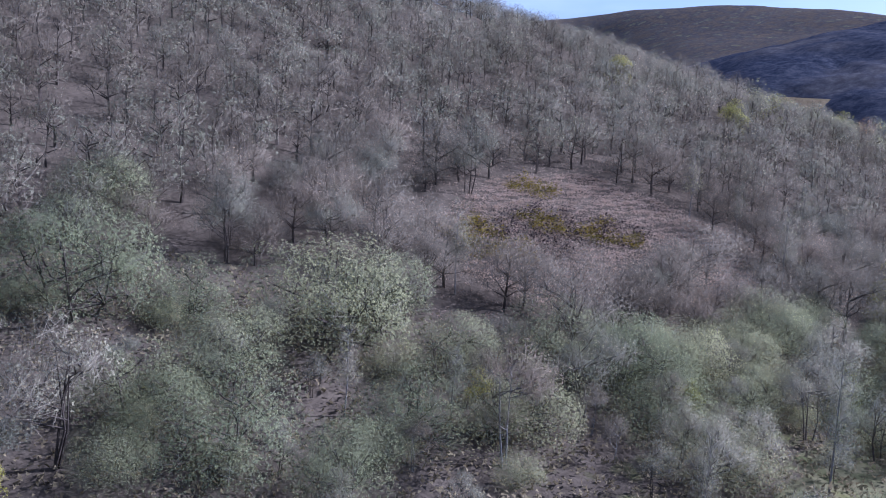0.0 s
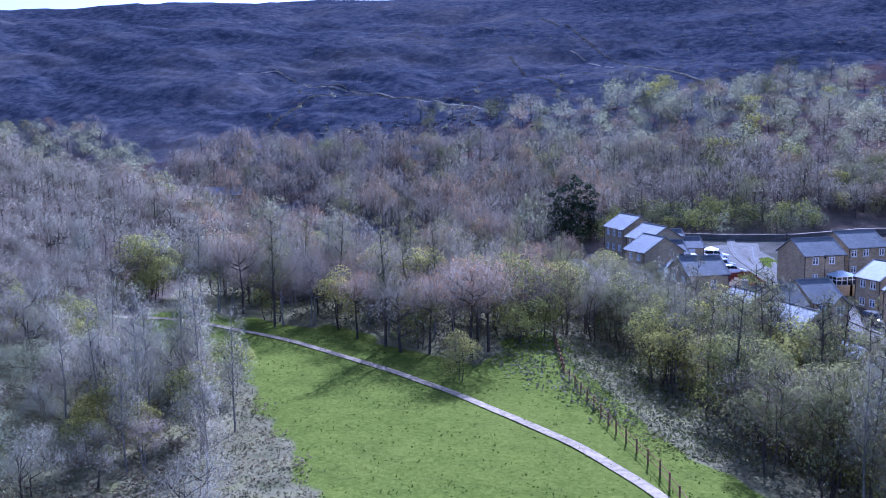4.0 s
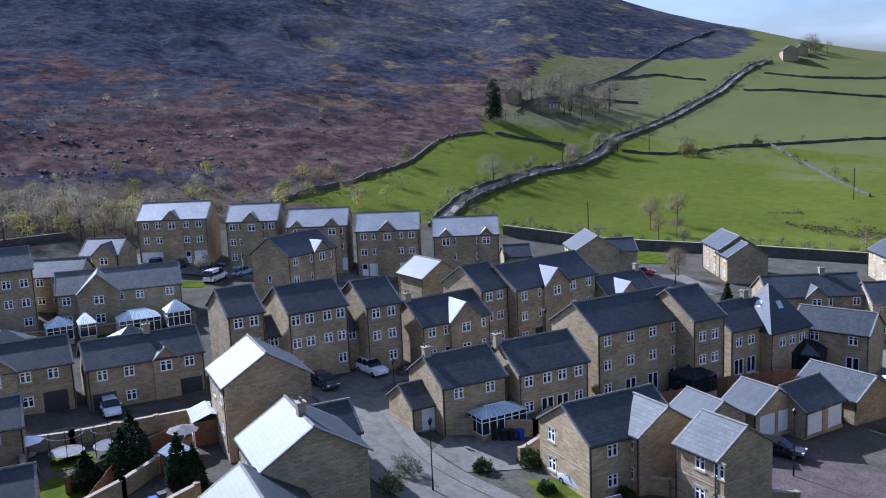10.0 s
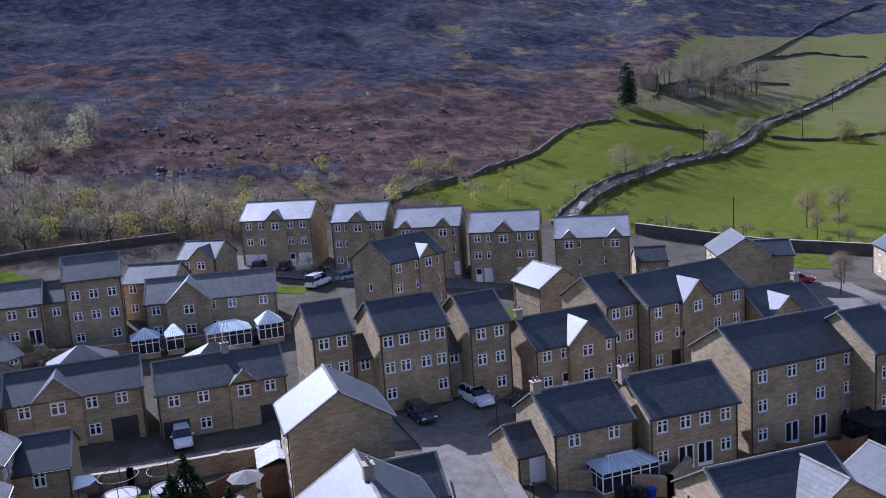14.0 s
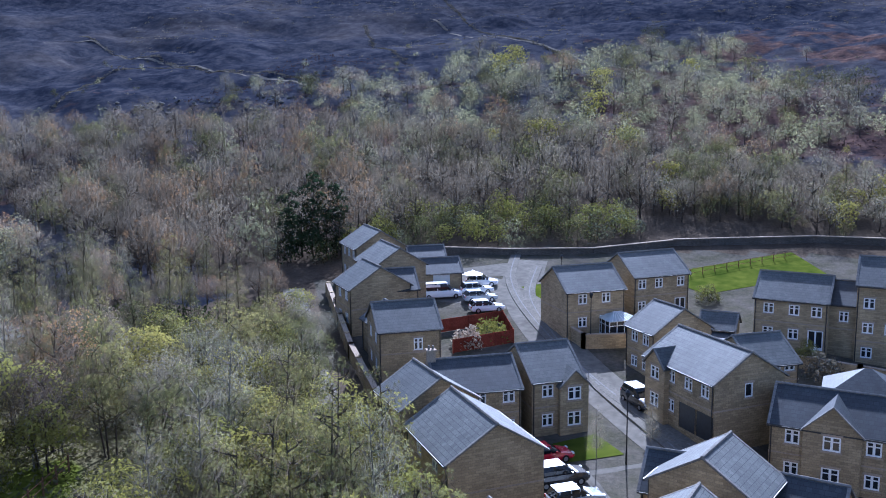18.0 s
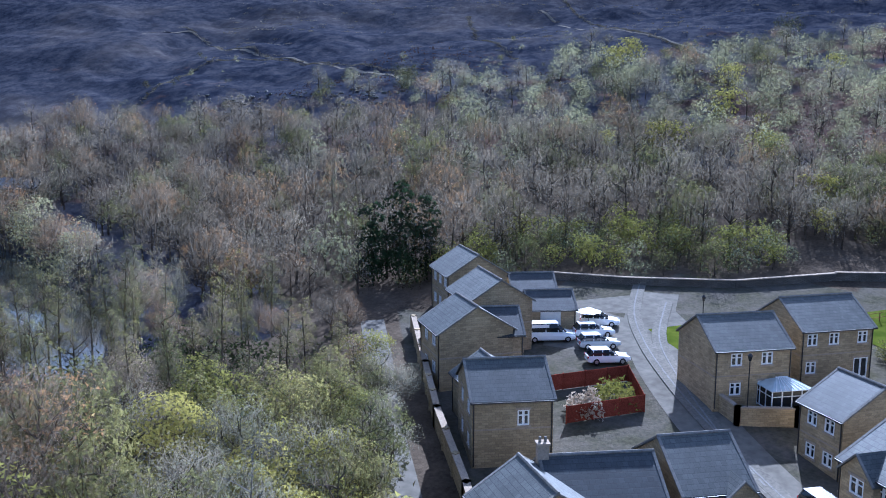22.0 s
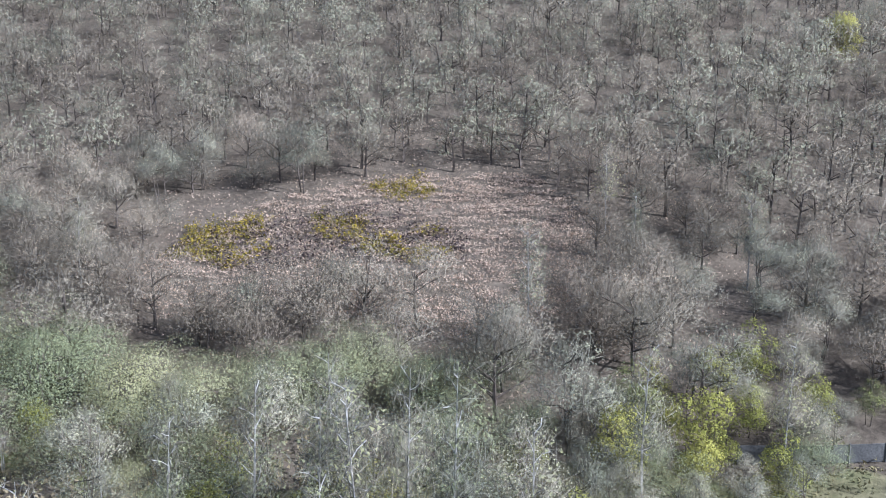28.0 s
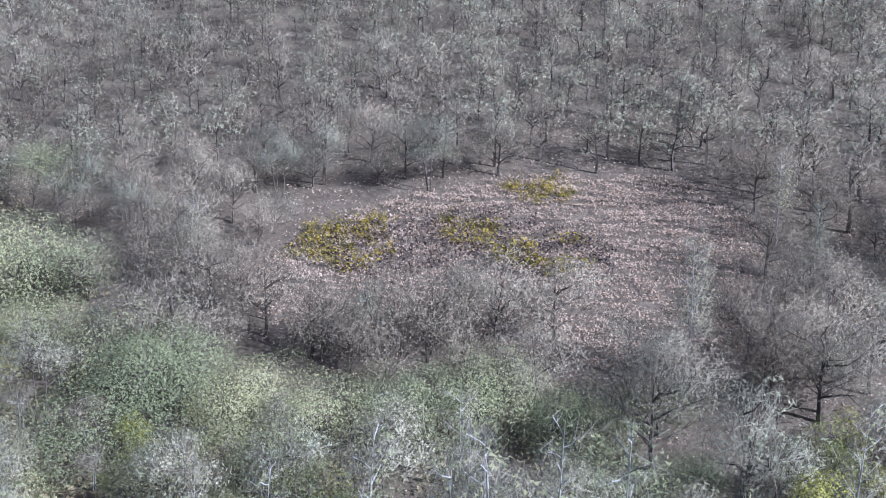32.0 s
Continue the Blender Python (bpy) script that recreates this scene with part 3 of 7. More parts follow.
def lattice(xs, zs, hole, y0, y1):
    """A flat frame of bars in one piece: a grid of cells, some of them left open."""
    g, at = Geo(), {}

    def v(i, k, y):
        if (i, k, y) not in at:
            at[i, k, y] = len(g.v)
            g.v.append((xs[i], y, zs[k]))
        return at[i, k, y]
    nx_, nz_ = len(xs) - 1, len(zs) - 1
    full = lambda i, k: 0 <= i < nx_ and 0 <= k < nz_ and not hole(i, k)
    for i in range(nx_):
        for k in range(nz_):
            if not full(i, k):
                continue
            g.f.append((v(i, k, y0), v(i + 1, k, y0), v(i + 1, k + 1, y0), v(i, k + 1, y0)))
            g.f.append((v(i, k, y1), v(i, k + 1, y1), v(i + 1, k + 1, y1), v(i + 1, k, y1)))
            for (di, dk), (a, b) in (((-1, 0), ((i, k), (i, k + 1))), ((1, 0), ((i + 1, k + 1), (i + 1, k))), ((0, -1), ((i + 1, k), (i, k))), ((0, 1), ((i, k + 1), (i + 1, k + 1)))):
                if not full(i + di, k + dk):
                    g.f.append((v(*a, y0), v(*b, y0), v(*b, y1), v(*a, y1)))
    return g


def chevron(x0, x1, half, e, top, t, across=False):
    """A bent coping in one piece over a gable."""
    g = Geo()
    prof = [(-half, e), (0, top), (half, e), (half, e - t), (0, top - t), (-half, e - t)]
    for x in (x0, x1):
        g.v += [(y, x, z) if across else (x, y, z) for y, z in prof]
    g.f += [tuple(range(5, -1, -1)), tuple(range(6, 12))]
    g.f += [(k, (k + 1) % 6, 6 + (k + 1) % 6, 6 + k) for k in range(6)]
    return g


def window_meshes(w, h, kind):
    key = (round(w, 2), round(h, 2), kind)
    if key not in WINDOW_MESH:
        p, l, s = Geo(), Geo(), Geo()
        fw = .115
        xs, zs, holes = [0, fw, w - fw, w], [0, fw, h - fw, h], lambda i, k: i == 1 and k == 1
        if kind == "door":
            zs, holes = [0, fw, h * .55, h - fw, h], lambda i, k: i == 1 and k == 2
        elif kind == "french":
            xs, zs = [0, fw, w / 2 - .08, w / 2 + .08, w - fw, w], [0, h * .14, h - fw, h]
            holes = lambda i, k: i in (1, 3) and k == 1
        elif w > .8:
            xs, zs = [0, fw, w / 2 - .09, w / 2 + .09, w - fw, w], [0, fw, h * .62, h * .62 + .07, h - fw, h]
            holes = lambda i, k: i in (1, 3) and k in (1, 3)
        f = lattice(xs, zs, holes, .02, .1)
        p.face((fw, .088, fw), (w - fw, .088, fw), (w - fw, .088, h - fw), (fw, .088, h - fw))
        l.box(-.12, -.045, h, w + .12, .1, h + .17)
        s.box(-.12, -.07, -.13, w + .12, .1, 0)
        WINDOW_MESH[key] = [g.mesh(n) for g, n in ((f, "frame"), (p, "pane"), (l, "lintel"), (s, "sill"))]
        for m, k in zip(WINDOW_MESH[key], (WHITE, GLASS, TRIM, TRIM)):
            m.materials.append(k)
    return WINDOW_MESH[key]


def add_window(parent, o, u, n, x, z, w, h, kind):
    f, p, l, s = window_meshes(w, h, kind)
    m = Matrix(((u[0], -n[0], 0, o[0] + u[0] * x), (u[1], -n[1], 0, o[1] + u[1] * x), (0, 0, 1, z), (0, 0, 0, 1)))
    ob = part("door" if kind in ("door", "french") else "window", f, None, parent)
    ob.matrix_basis = m
    part("pane", p, None, ob)
    part("lintel", l, None, ob)
    if kind == "window":
        part("sill", s, None, ob)


def gable_roof(L, W, eave, over=.28, verge=.18, pitch=PITCH, thick=.14, x0=0.0, drop=.12):
    """Two slate slabs along local x, with a hollow between them."""
    g = Geo()
    h, hw = eave + W / 2 * pitch + drop, W / 2 + over
    e = eave + drop - over * pitch
    a, b = x0 - L / 2 - verge, x0 + L / 2 + verge
    g.slab((a, -hw, e), (b, -hw, e), (b, 0, h), (a, 0, h), thick)
    g.slab((b, hw, e), (a, hw, e), (a, 0, h), (b, 0, h), thick)
    return g, h


def house(x, y, yaw, L, W=8.0, storeys=2, front=None, back=None, ends=(), gables=(), chimneys=(), label="", dz=0.0, base=None,
          eave=None, pitch=PITCH, slate=None, group="stone houses on the estate", hip=False):
    """A gritstone house: local x runs along the ridge, -y is the front. front, back: rows of openings (x, z, w, h, kind)."""
    eave = eave or (4.85 if storeys == 2 else 7.4 if storeys == 3 else 2.5)
    if base is None and not group.startswith("farms"):
        x, y = settle(x, y)
        if pitch == PITCH:
            eave, W = eave + W * .36 - .42 - W * .92 / 2 * pitch, W * .92
    fit = lambda ops: [(a, b, c, min(d, eave - .12 - b), k) for a, b, c, d, k in (ops or ()) if eave - .12 - b > .55]
    front, back, ends = fit(front), fit(back), [fit(q) for q in ends]
    z = (gz(x, y) if base is None else base) + dz
    words = {1: "single-storey", 2: "two-storey", 3: "three-storey"}[storeys]
    ob = thing("house", pose(x, y, z, 0, 0, yaw), label or f"{words} coursed gritstone house with a grey slate roof", "house", group)
    wall, foot, slate = Geo(), -1.6, slate or SLATE
    sides = (((-L / 2, -W / 2), (1, 0), (0, -1), L, front or ()), ((L / 2, W / 2), (-1, 0), (0, 1), L, back or ()),
             ((L / 2, -W / 2), (0, 1), (1, 0), W, ends[0] if ends else ()), ((-L / 2, W / 2), (0, -1), (-1, 0), W, ends[1] if len(ends) > 1 else ()))
    for o, u, n, w, ops in sides:
        rects = [(a, b, a + c, b + d) for a, b, c, d, _ in ops]
        wall_rect(wall, o, u, n, w, foot, eave, rects)
    top = eave + W / 2 * pitch
    if not hip:
        for s in (-1, 1):
            wall.face((s * L / 2, -s * W / 2, eave), (s * L / 2, s * W / 2, eave), (s * L / 2, 0, top))
    part("wall", wall, STONE, ob)
    if storeys > 1:
        band = Geo()
        band.box(-L / 2 - .03, -W / 2 - .03, 2.62, L / 2 + .03, -W / 2, 2.74).box(-L / 2 - .03, W / 2, 2.62, L / 2 + .03, W / 2 + .03, 2.74)
        band.box(-L / 2 - .03, -W / 2, 2.62, -L / 2, W / 2, 2.74).box(L / 2, -W / 2, 2.62, L / 2 + .03, W / 2, 2.74)
        part("string_course", band, TRIM, ob)
    for o, u, n, w, ops in sides:
        for a, b, c, d, kind in ops:
            if kind in ("garage", "dark"):
                q = Geo()
                q.box(a, .05, b, a + c, .1, b + d)
                if kind == "garage":
                    for k in range(1, 5):
                        q.box(a + .05, .035, b + d * k / 5 - .02, a + c - .05, .05, b + d * k / 5 + .02)
                dd = part("garage_door" if kind == "garage" else "door", q, GARAGE if kind == "garage" else DARKDOORSHADE, ob)
                dd.matrix_basis = Matrix(((u[0], -n[0], 0, o[0]), (u[1], -n[1], 0, o[1]), (0, 0, 1, 0), (0, 0, 0, 1)))
            else:
                add_window(ob, o, u, n, a, b, c, d, kind)
    roofs = []
    if hip:
        g = Geo()
        e, hh, t = eave - .1, top + .1, max(0, L / 2 - W / 2)
        A, B, C, D = (-L / 2 - .25, -W / 2 - .25, e), (L / 2 + .25, -W / 2 - .25, e), (L / 2 + .25, W / 2 + .25, e), (-L / 2 - .25, W / 2 + .25, e)
        P, Q = (-t - .01, 0, hh), (t + .01, 0, hh)
        g.face(A, B, Q, P).face(C, D, P, Q).face(B, C, Q).face(D, A, P).face(D, C, B, A)
        h = hh
        roofs.append(part("roof", g, slate, ob))
    else:
        g, h = gable_roof(L, W, eave, pitch=pitch)
        roofs.append(part("roof", g, slate, ob))
        cap = Geo()
        cap.tube((-L / 2 - .18, 0, h - .01), (L / 2 + .18, 0, h - .01), .12, .12, 6)
        part("ridge", cap, RIDGE, ob)
        for s in (-1, 1):
            part("verge", chevron(s * (L / 2 + .1) - .1, s * (L / 2 + .1) + .1, W / 2 + .28, eave + .13 - .28 * pitch, h + .03, .13), RIDGE, ob)
    for k in (-1, 1):
        gu = Geo()
        gu.box(-L / 2 - .15, k * (W / 2 + .3) - .07, eave - .22, L / 2 + .15, k * (W / 2 + .3) + .07, eave - .1)
        part("gutter", gu, GUTTER, ob)
    for xx in (-L / 2 + .12, L / 2 - .12):
        dp = Geo()
        dp.tube((xx, -W / 2 - .07, foot + 1.5), (xx, -W / 2 - .07, eave - .2), .05, .05, 6)
        part("downpipe", dp, GUTTER, ob)
    for gxp, gw, out, gh in gables:
        # a cross gable on the front, its roof running back into the main roof
        gwall = Geo()
        yf = -W / 2 - out
        ge = eave + gh
        gt = ge + gw / 2 * .95
        zw = min(3.5 + (2.55 if storeys == 3 else 0), ge - 1.3)
        rects = [(gw / 2 - .62, zw, gw / 2 + .62, zw + 1.15)]
        if out > .3 and storeys == 2:
            rects.append((gw / 2 - .62, .95, gw / 2 + .62, 2.2))
        wall_rect(gwall, (gxp - gw / 2, yf), (1, 0), (0, -1), gw, foot, ge, rects)
        gwall.face((gxp - gw / 2, yf, ge), (gxp + gw / 2, yf, ge), (gxp, yf, gt))
        for s in (-1, 1):
            q = [(gxp + s * gw / 2, yf, foot), (gxp + s * gw / 2, -W / 2 + .4, foot), (gxp + s * gw / 2, -W / 2 + .4, ge), (gxp + s * gw / 2, yf, ge)]
            gwall.face(*(q if s > 0 else q[::-1]))
        part("gable_wall", gwall, STONE, ob)
        for r in rects:
            add_window(ob, (gxp - gw / 2, yf), (1, 0), (0, -1), r[0], r[1], r[2] - r[0], r[3] - r[1], "window")
        gr = Geo()
        back_y = -W / 2 + min(W / 2, (gt - eave) / pitch) + .1
        hw = gw / 2 + .2
        lo = ge - .2 * .95 + .1
        for s in (-1, 1):
            a, b = (gxp + s * hw, yf - .15, lo), (gxp + s * hw, -W / 2 + max(0, (lo - eave) / pitch), lo)
            c, d = (gxp, back_y, gt + .1), (gxp, yf - .15, gt + .1)
            gr.slab(*((a, b, c, d) if s > 0 else (d, c, b, a)), .1)
        part("gable_roof", gr, slate, ob)
        gv = chevron(yf - .25, yf - .08, hw, lo + .03, gt + .14, .13, True)
        gv.v = [(a + gxp, b, c) for a, b, c in gv.v]
        part("verge", gv, RIDGE, ob)
    for cx in chimneys:
        c = Geo()
        c.box(cx - .35, -.3, h - .6, cx + .35, .3, h + .75).box(cx - .42, -.37, h + .75, cx + .42, .37, h + .87)
        ch = part("chimney", c, TRIM, ob)
        for k in (-.17, .17):
            t = Geo()
            t.tube((cx + k, 0, h + .87), (cx + k, 0, h + 1.2), .1, .085, 8)
            part("chimney_pot", t, RIDGE, ch)
    return ob


def grid_openings(L, storeys, cols, ground="door", w=1.04, h=1.12):
    """A regular front: columns at fractions of the length, one row a storey; ground: words for the lowest row."""
    out = []
    kinds = ground.split()
    for s in range(storeys):
        for k, c in enumerate(cols):
            kind = kinds[k % len(kinds)] if s == 0 else "window"
            if kind == "none":
                continue
            ww, hh, z = {"door": (.95, 2.08, .05), "french": (1.5, 2.08, .05), "garage": (2.2, 2.1, .02), "dark": (2.3, 2.2, .02), "narrow": (.6, 1.1, .95 + 2.55 * s)}.get(kind, (w, h, .95 + 2.55 * s))
            out.append((c * L - ww / 2, z, ww, hh, kind if kind != "narrow" else "window"))
    return out


def row(L, storeys=2, cols=(.2, .5, .8), ground="window", **k):
    return grid_openings(L, storeys, cols, ground, **k)




def build_estate():
    r2, r3 = lambda L, c=(.2, .5, .8), g="window": row(L, 2, c, g), lambda L, c=(.2, .5, .8), g="window": row(L, 3, c, g)
    # terrace at the foot of the moor
    for k, (x, y, L) in enumerate([(182.6, -16.3, 11.7), (177.0, -28.2, 8.6), (170.0, -37.2, 9.9), (163.5, -46.9, 10.3), (156.6, -57.6, 10.6)]):
        gs = ((0, 3.6, .25, -.4),) if k < 2 or k == 3 else ((-L / 4 - .6, 2.6, .25, -.3), (L / 4 + .6, 2.6, .25, -.3)) if k == 4 else ((L / 4, 2.8, .25, -.3), (-L / 3, 2.4, .25, -.3))
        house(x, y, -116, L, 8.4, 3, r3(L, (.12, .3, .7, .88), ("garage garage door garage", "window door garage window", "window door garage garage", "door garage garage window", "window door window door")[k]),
              r3(L), gables=gs, chimneys=(), slate=PALEGLARE, label="three-storey stone town house with gabled dormers and garage doors")
    house(157.0, -67.2, -110, 4.6, 5.5, 1, [(.5, 1.0, 1, 1, "window"), (2.8, 1.0, 1, 1, "window")], eave=3.2, label="small stone cottage annexe with a slate roof")
    house(150.2, -27.0, -62, 9.5, 8, 3, r3(9.5, (.15, .5, .85), "window window window"), gables=((1.6, 3.2, .3, -.2),), ends=([], [(3, 3.5, .7, 1.1, "window")]))
    # linked three-storey houses
    for x, y, L in ((124.4, -12.8, 4.0), (122.7, -20.2, 7.0), (121.8, -27.4, 4.4)):
        house(x, y, -84, L, 8, 3, r3(L, (.28, .72) if L < 6 else (.12, .35, .65, .88), "none window" if L < 6 else "window none none window"), r3(L, (.3, .7)))
    for x, y in ((123.8, -15.8), (122.6, -24.3)):
        house(x, y, -82, 2.0, 5.5, 2, [(.5, 3.3, 1, 1.1, "window")], eave=4.6, label="narrow two-storey link between stone houses")
    house(121.1, -35.9, -83, 9.4, 8, 2, r2(9.4, (.14, .36, .62, .88), "window door window window"), gables=((1.0, 4.2, .5, 0),), chimneys=(-4.4,), dz=0.07)
    house(124.3, -42.3, -79, 4.2, 8.5, 3, r3(4.2, (.3, .7)))
    house(124.7, -51.4, -78, 14.2, 8.5, 3, r3(14.2, (.1, .3, .5, .7, .9), "window dark window window window"), gables=((-.5, 4.4, .5, -.3),))
    house(123.8, -63.3, -88, 8, 8, 2, r2(8), gables=((-1.0, 4, .5, 0),), chimneys=(3.4,))
    house(142.2, -44.2, -171, 6.7, 7, 2, [], r2(6.7, (.3, .7)), ends=([], [(3, 3.5, 1, 1.1, "window")]))
    house(154.2, 10.2, -86, 6.4, 8.0, 3, r3(6.4, (.18, .5, .82), "window none window"), r3(6.4), eave=8.3, slate=SLATEMIDLIT, dz=-0.50)
    house(152.6, 19.2, -88, 7.2, 7.5, 2, r2(7.2, (.2, .55, .85), "window window french"), eave=5.0, slate=SLATEMIDLIT)
    house(154.0, -3.6, -96, 15.8, 8, 2, r2(15.8, (.08, .34, .5, .66, .9), "window window french none window"), gables=((-2.6, 5.2, 1.2, 0),), chimneys=(), slate=SLATEMIDLIT, dz=-0.47)
    house(153.8, 14.6, -86, 3.0, 6.5, 2, [(1.2, 3.4, .9, 1.1, "window")], eave=5.2, label="narrow two-storey link between stone houses")
    house(169.6, -3.7, -120, 6, 7, 2, r2(6, (.3, .7)), gables=((1, 3.5, .6, 0),), slate=SLATEMIDLIT)
    house(161.5, 3.2, -110, 7, 6.5, 2, r2(7), slate=SLATEMIDLIT)
    # pair facing the gardens
    # their dark doors are flat panels coloured as the shade inside open carports
    house(125.5, 9.9, -87, 11.6, 7.2, 2, r2(11.6, (.14, .62, .84), "window window dark"), r2(11.6), gables=((-1.4, 4.0, .35, 0),), dz=-0.60)
    house(124.8, -2.7, -87, 11.8, 7.2, 2, r2(11.4, (.13, .36, .9), "dark window dark"), r2(11.4), gables=((1.9, 2.6, .25, -.2),), chimneys=(.8,), dz=-0.66)
    for x, y in ((134.6, 10.2), (132.1, -2.5)):
        house(x, y, -84, 6.6, 6.6, 1, [], hip=True, label="single-storey garage block with a pyramid slate roof", eave=3.0)
    # gable-ended houses by the road
    house(102.2, -9.9, -180, 6.7, 8.0, 2, r2(6.7, (.3, .7)), row(6.7, 2, (.2, .5, .8), "door window window", w=.9), ends=([], []), eave=5.4, label="two-storey stone house with a blank gable and a sunlit slate slope", dz=1.00)
    house(88.6, -9.5, -180, 7.3, 8.4, 2, r2(7.3, (.3, .7)), row(7.3, 2, (.25, .75), "door window", w=.9), chimneys=(.6,), dz=0.66)
    house(94.2, -12.4, 90, 5.4, 6.0, 2, r2(7, (.4, .8)), label="rear wing of a stone house with a dark slate slope", eave=4.6, dz=-0.46)
    house(81.4, -4.5, -180, 8.5, 8.2, 2, r2(8.5, (.3, .7)), row(8.5, 2, (.25, .75), "door window", w=.9), dz=-0.40)
    house(73.4, -8.9, 100, 8.3, 7.6, 2, r2(8.0, (.3, .7)), r2(8.0, (.3, .7)), gables=((1.5, 4.2, 1.0, 0),), dz=-0.24)
    house(71.4, -19.8, -92, 9.0, 7.6, 2, r2(9.5), r2(9.5), gables=((-2.5, 4.2, .6, 0),))
    # long terrace and the row in front of it
    house(104.9, -49.8, -86, 12.9, 8.6, 3, r3(12.9, (.1, .34, .58, .82), "window french french french"), r3(12.9))
    house(103.0, -56.5, -87, 4.5, 9.0, 3, r3(4.5, (.3, .7)), eave=8.3, dz=-0.45)
    house(105.0, -64.9, -86, 6.6, 8, 2, r2(6.6, (.2, .5, .85), "french french window"), eave=5.4, chimneys=(2.8,))
    house(103.0, -29.0, -87, 7.0, 7.6, 2, r2(7.0, (.25, .75), "none window"), r2(7.0), chimneys=(-3.2,), eave=4.8, dz=-0.20)
    house(102.8, -37.5, -88, 8.2, 8, 2, r2(8.2, (.14, .4, .62, .86), "window french french window"), r2(8.2), chimneys=(-4.2,), dz=0.15)
    house(103.4, -24.8, -86, 3.4, 5.4, 1, [(1.0, .02, 2.3, 2.1, "garage")], label="single stone garage with a white door", eave=2.5)
    # tower house and its wing
    tower = house(103.5, -69.7, -86, 6.6, 6.6, 2, r2(6.6, (.3, .55, .8), "none none none"), r2(6.6, (.3, .7)), eave=5.4, pitch=1.45, hip=True, label="square stone house with a steep slate pyramid roof and rooflights", dz=-0.25)
    for s, k in ((-1, 0), (0, -1)):
        q = Geo()
        q.slab((-.4, -2.0, 7.35), (.4, -2.0, 7.35), (.4, -1.4, 8.25), (-.4, -1.4, 8.25), .08)
        rl = part("rooflight", q, GLASSROOF, tower)
        rl.matrix_basis = pose(0, 0, .12, 0, 0, -90 if s else 0)
    house(100.4, -77.6, -156, 8.6, 6.6, 2, r2(8.6, (.3, .8), "none french"), r2(8.6), eave=4.9)
    # row along the lower road
    house(114.1, -87.9, -117, 13.0, 7.6, 2, r2(13, (.1, .5, .62, .9)), gables=((-.2, 3.0, .4, -.2),), chimneys=(1.8,))
    house(106.9, -95.8, -119, 8.4, 7.6, 2, r2(8.4, (.15, .75, .9)), gables=((.4, 2.8, .4, -.2),))
    house(103.2, -108.1, -122, 10.8, 7.6, 2, r2(10.8, (.3, .42, .7, .88), "none dark dark window"))
    house(112.0, -142.4, -119, 12.2, 7.6, 2, r2(12.2, (.2, .5, .85), "garage garage garage"))
    house(117.8, -135.6, -117, 6.2, 5.5, 1, [], eave=2.6, label="stone garage with a slate roof")
    house(127.4, -124.3, 150, 8.5, 8.0, 2, r2(8.5, (.3, .7)), r2(8.5, (.3, .7)), chimneys=(-3.4,))
    house(122.4, -121.0, 150, 6.0, 7.0, 2, r2(6), eave=4.4)
    house(143.5, -102.0, 156, 9.0, 7.2, 2, r2(9, (.3, .7)), r2(9, (.3, .7)))
    house(138.5, -99.8, 156, 6, 7.2, 2, r2(6, (.3, .7)), eave=4.4)
    house(150.5, -78.0, 158, 9.0, 8.0, 2, r2(9, (.3, .7)), r2(9), ends=([], [(3.6, 5.4, .8, 1.1, "window")]))
    house(149.0, -82.5, 68, 5.0, 6.0, 2, r2(5, (.3, .7)), eave=4.6)
    # apartments at the southern end
    house(70.4, -63.2, 138, 16.1, 9.4, 3, r3(16.1, (.12, .3, .5, .7, .88)), row(16.1, 3, (.1, .24, .38, .62, .76, .9), "window door window window"), gables=((1.5, 4.2, .6, 0),), chimneys=(-6.2,), label="three-storey stone apartment house with sunlit front", dz=-0.38)
    house(77.1, -69.9, 58, 5.8, 7.0, 3, r3(7, (.3, .7)), r3(7, (.3, .7)), eave=7.0, label="projecting gabled bay of a stone apartment house", dz=0.29)
    house(90.5, -98.2, -65, 12.0, 8.4, 2, r2(12, (.15, .4, .6, .85)), gables=((-3.0, 3.2, .4, 0),), eave=5.4)
    house(85.4, -92.2, 150, 9.0, 8.0, 3, r3(9.0, (.3, .7)), row(9.0, 3, (.2, .5, .8)), eave=6.6, chimneys=(), dz=-0.47)
    house(74.0, -104.0, 150, 12.0, 9.0, 3, r3(12, (.15, .4, .6, .85)), r3(12, (.2, .5, .8)))
    # house with a sunlit wing, and garages round the court
    house(87.0, -35.0, -89, 9.2, 7.8, 2, r2(9.2, (.25, .52), "window door"), r2(9.2), ends=([], [(1.2, .9, 1.15, 1.2, "window"), (1.2, 3.5, 1.15, 1.2, "window")]), dz=-0.19)
    # sunlight on these two slopes is put into a lighter slate
    house(84.6, -37.4, -177, 4.0, 6.4, 2, r2(4.0, (.3, .7)), [(1.6, 3.4, .9, 1.2, "window")], eave=4.9, slate=SLATEMIDLIT, dz=0.18)
    house(78.1, -39.1, -175, 4.2, 6.6, 2, r2(6.2, (.4, .7)), row(6.2, 2, (.3, .7)), eave=4.8, slate=SLATEMIDLIT, dz=0.70)
    house(89.6, -47.7, -180, 4.7, 6.0, 1, [], eave=2.5, label="stone garage with a sunlit slate slope", dz=-0.13)
    house(88.9, -53.7, -176, 4.2, 6.2, 1, [], ends=([(.5, .02, 2.1, 2.1, "garage"), (3.0, .02, 2.1, 2.1, "garage")], []), eave=2.5, label="stone double garage with white doors", dz=0.23)
    house(88.3, -58.2, -83, 6.0, 6.0, 1, [(.5, .02, 2.2, 2.1, "garage"), (3.6, .02, 2.2, 2.1, "garage")], eave=2.5, label="stone double garage with white doors and a dark slate slope", dz=0.18)
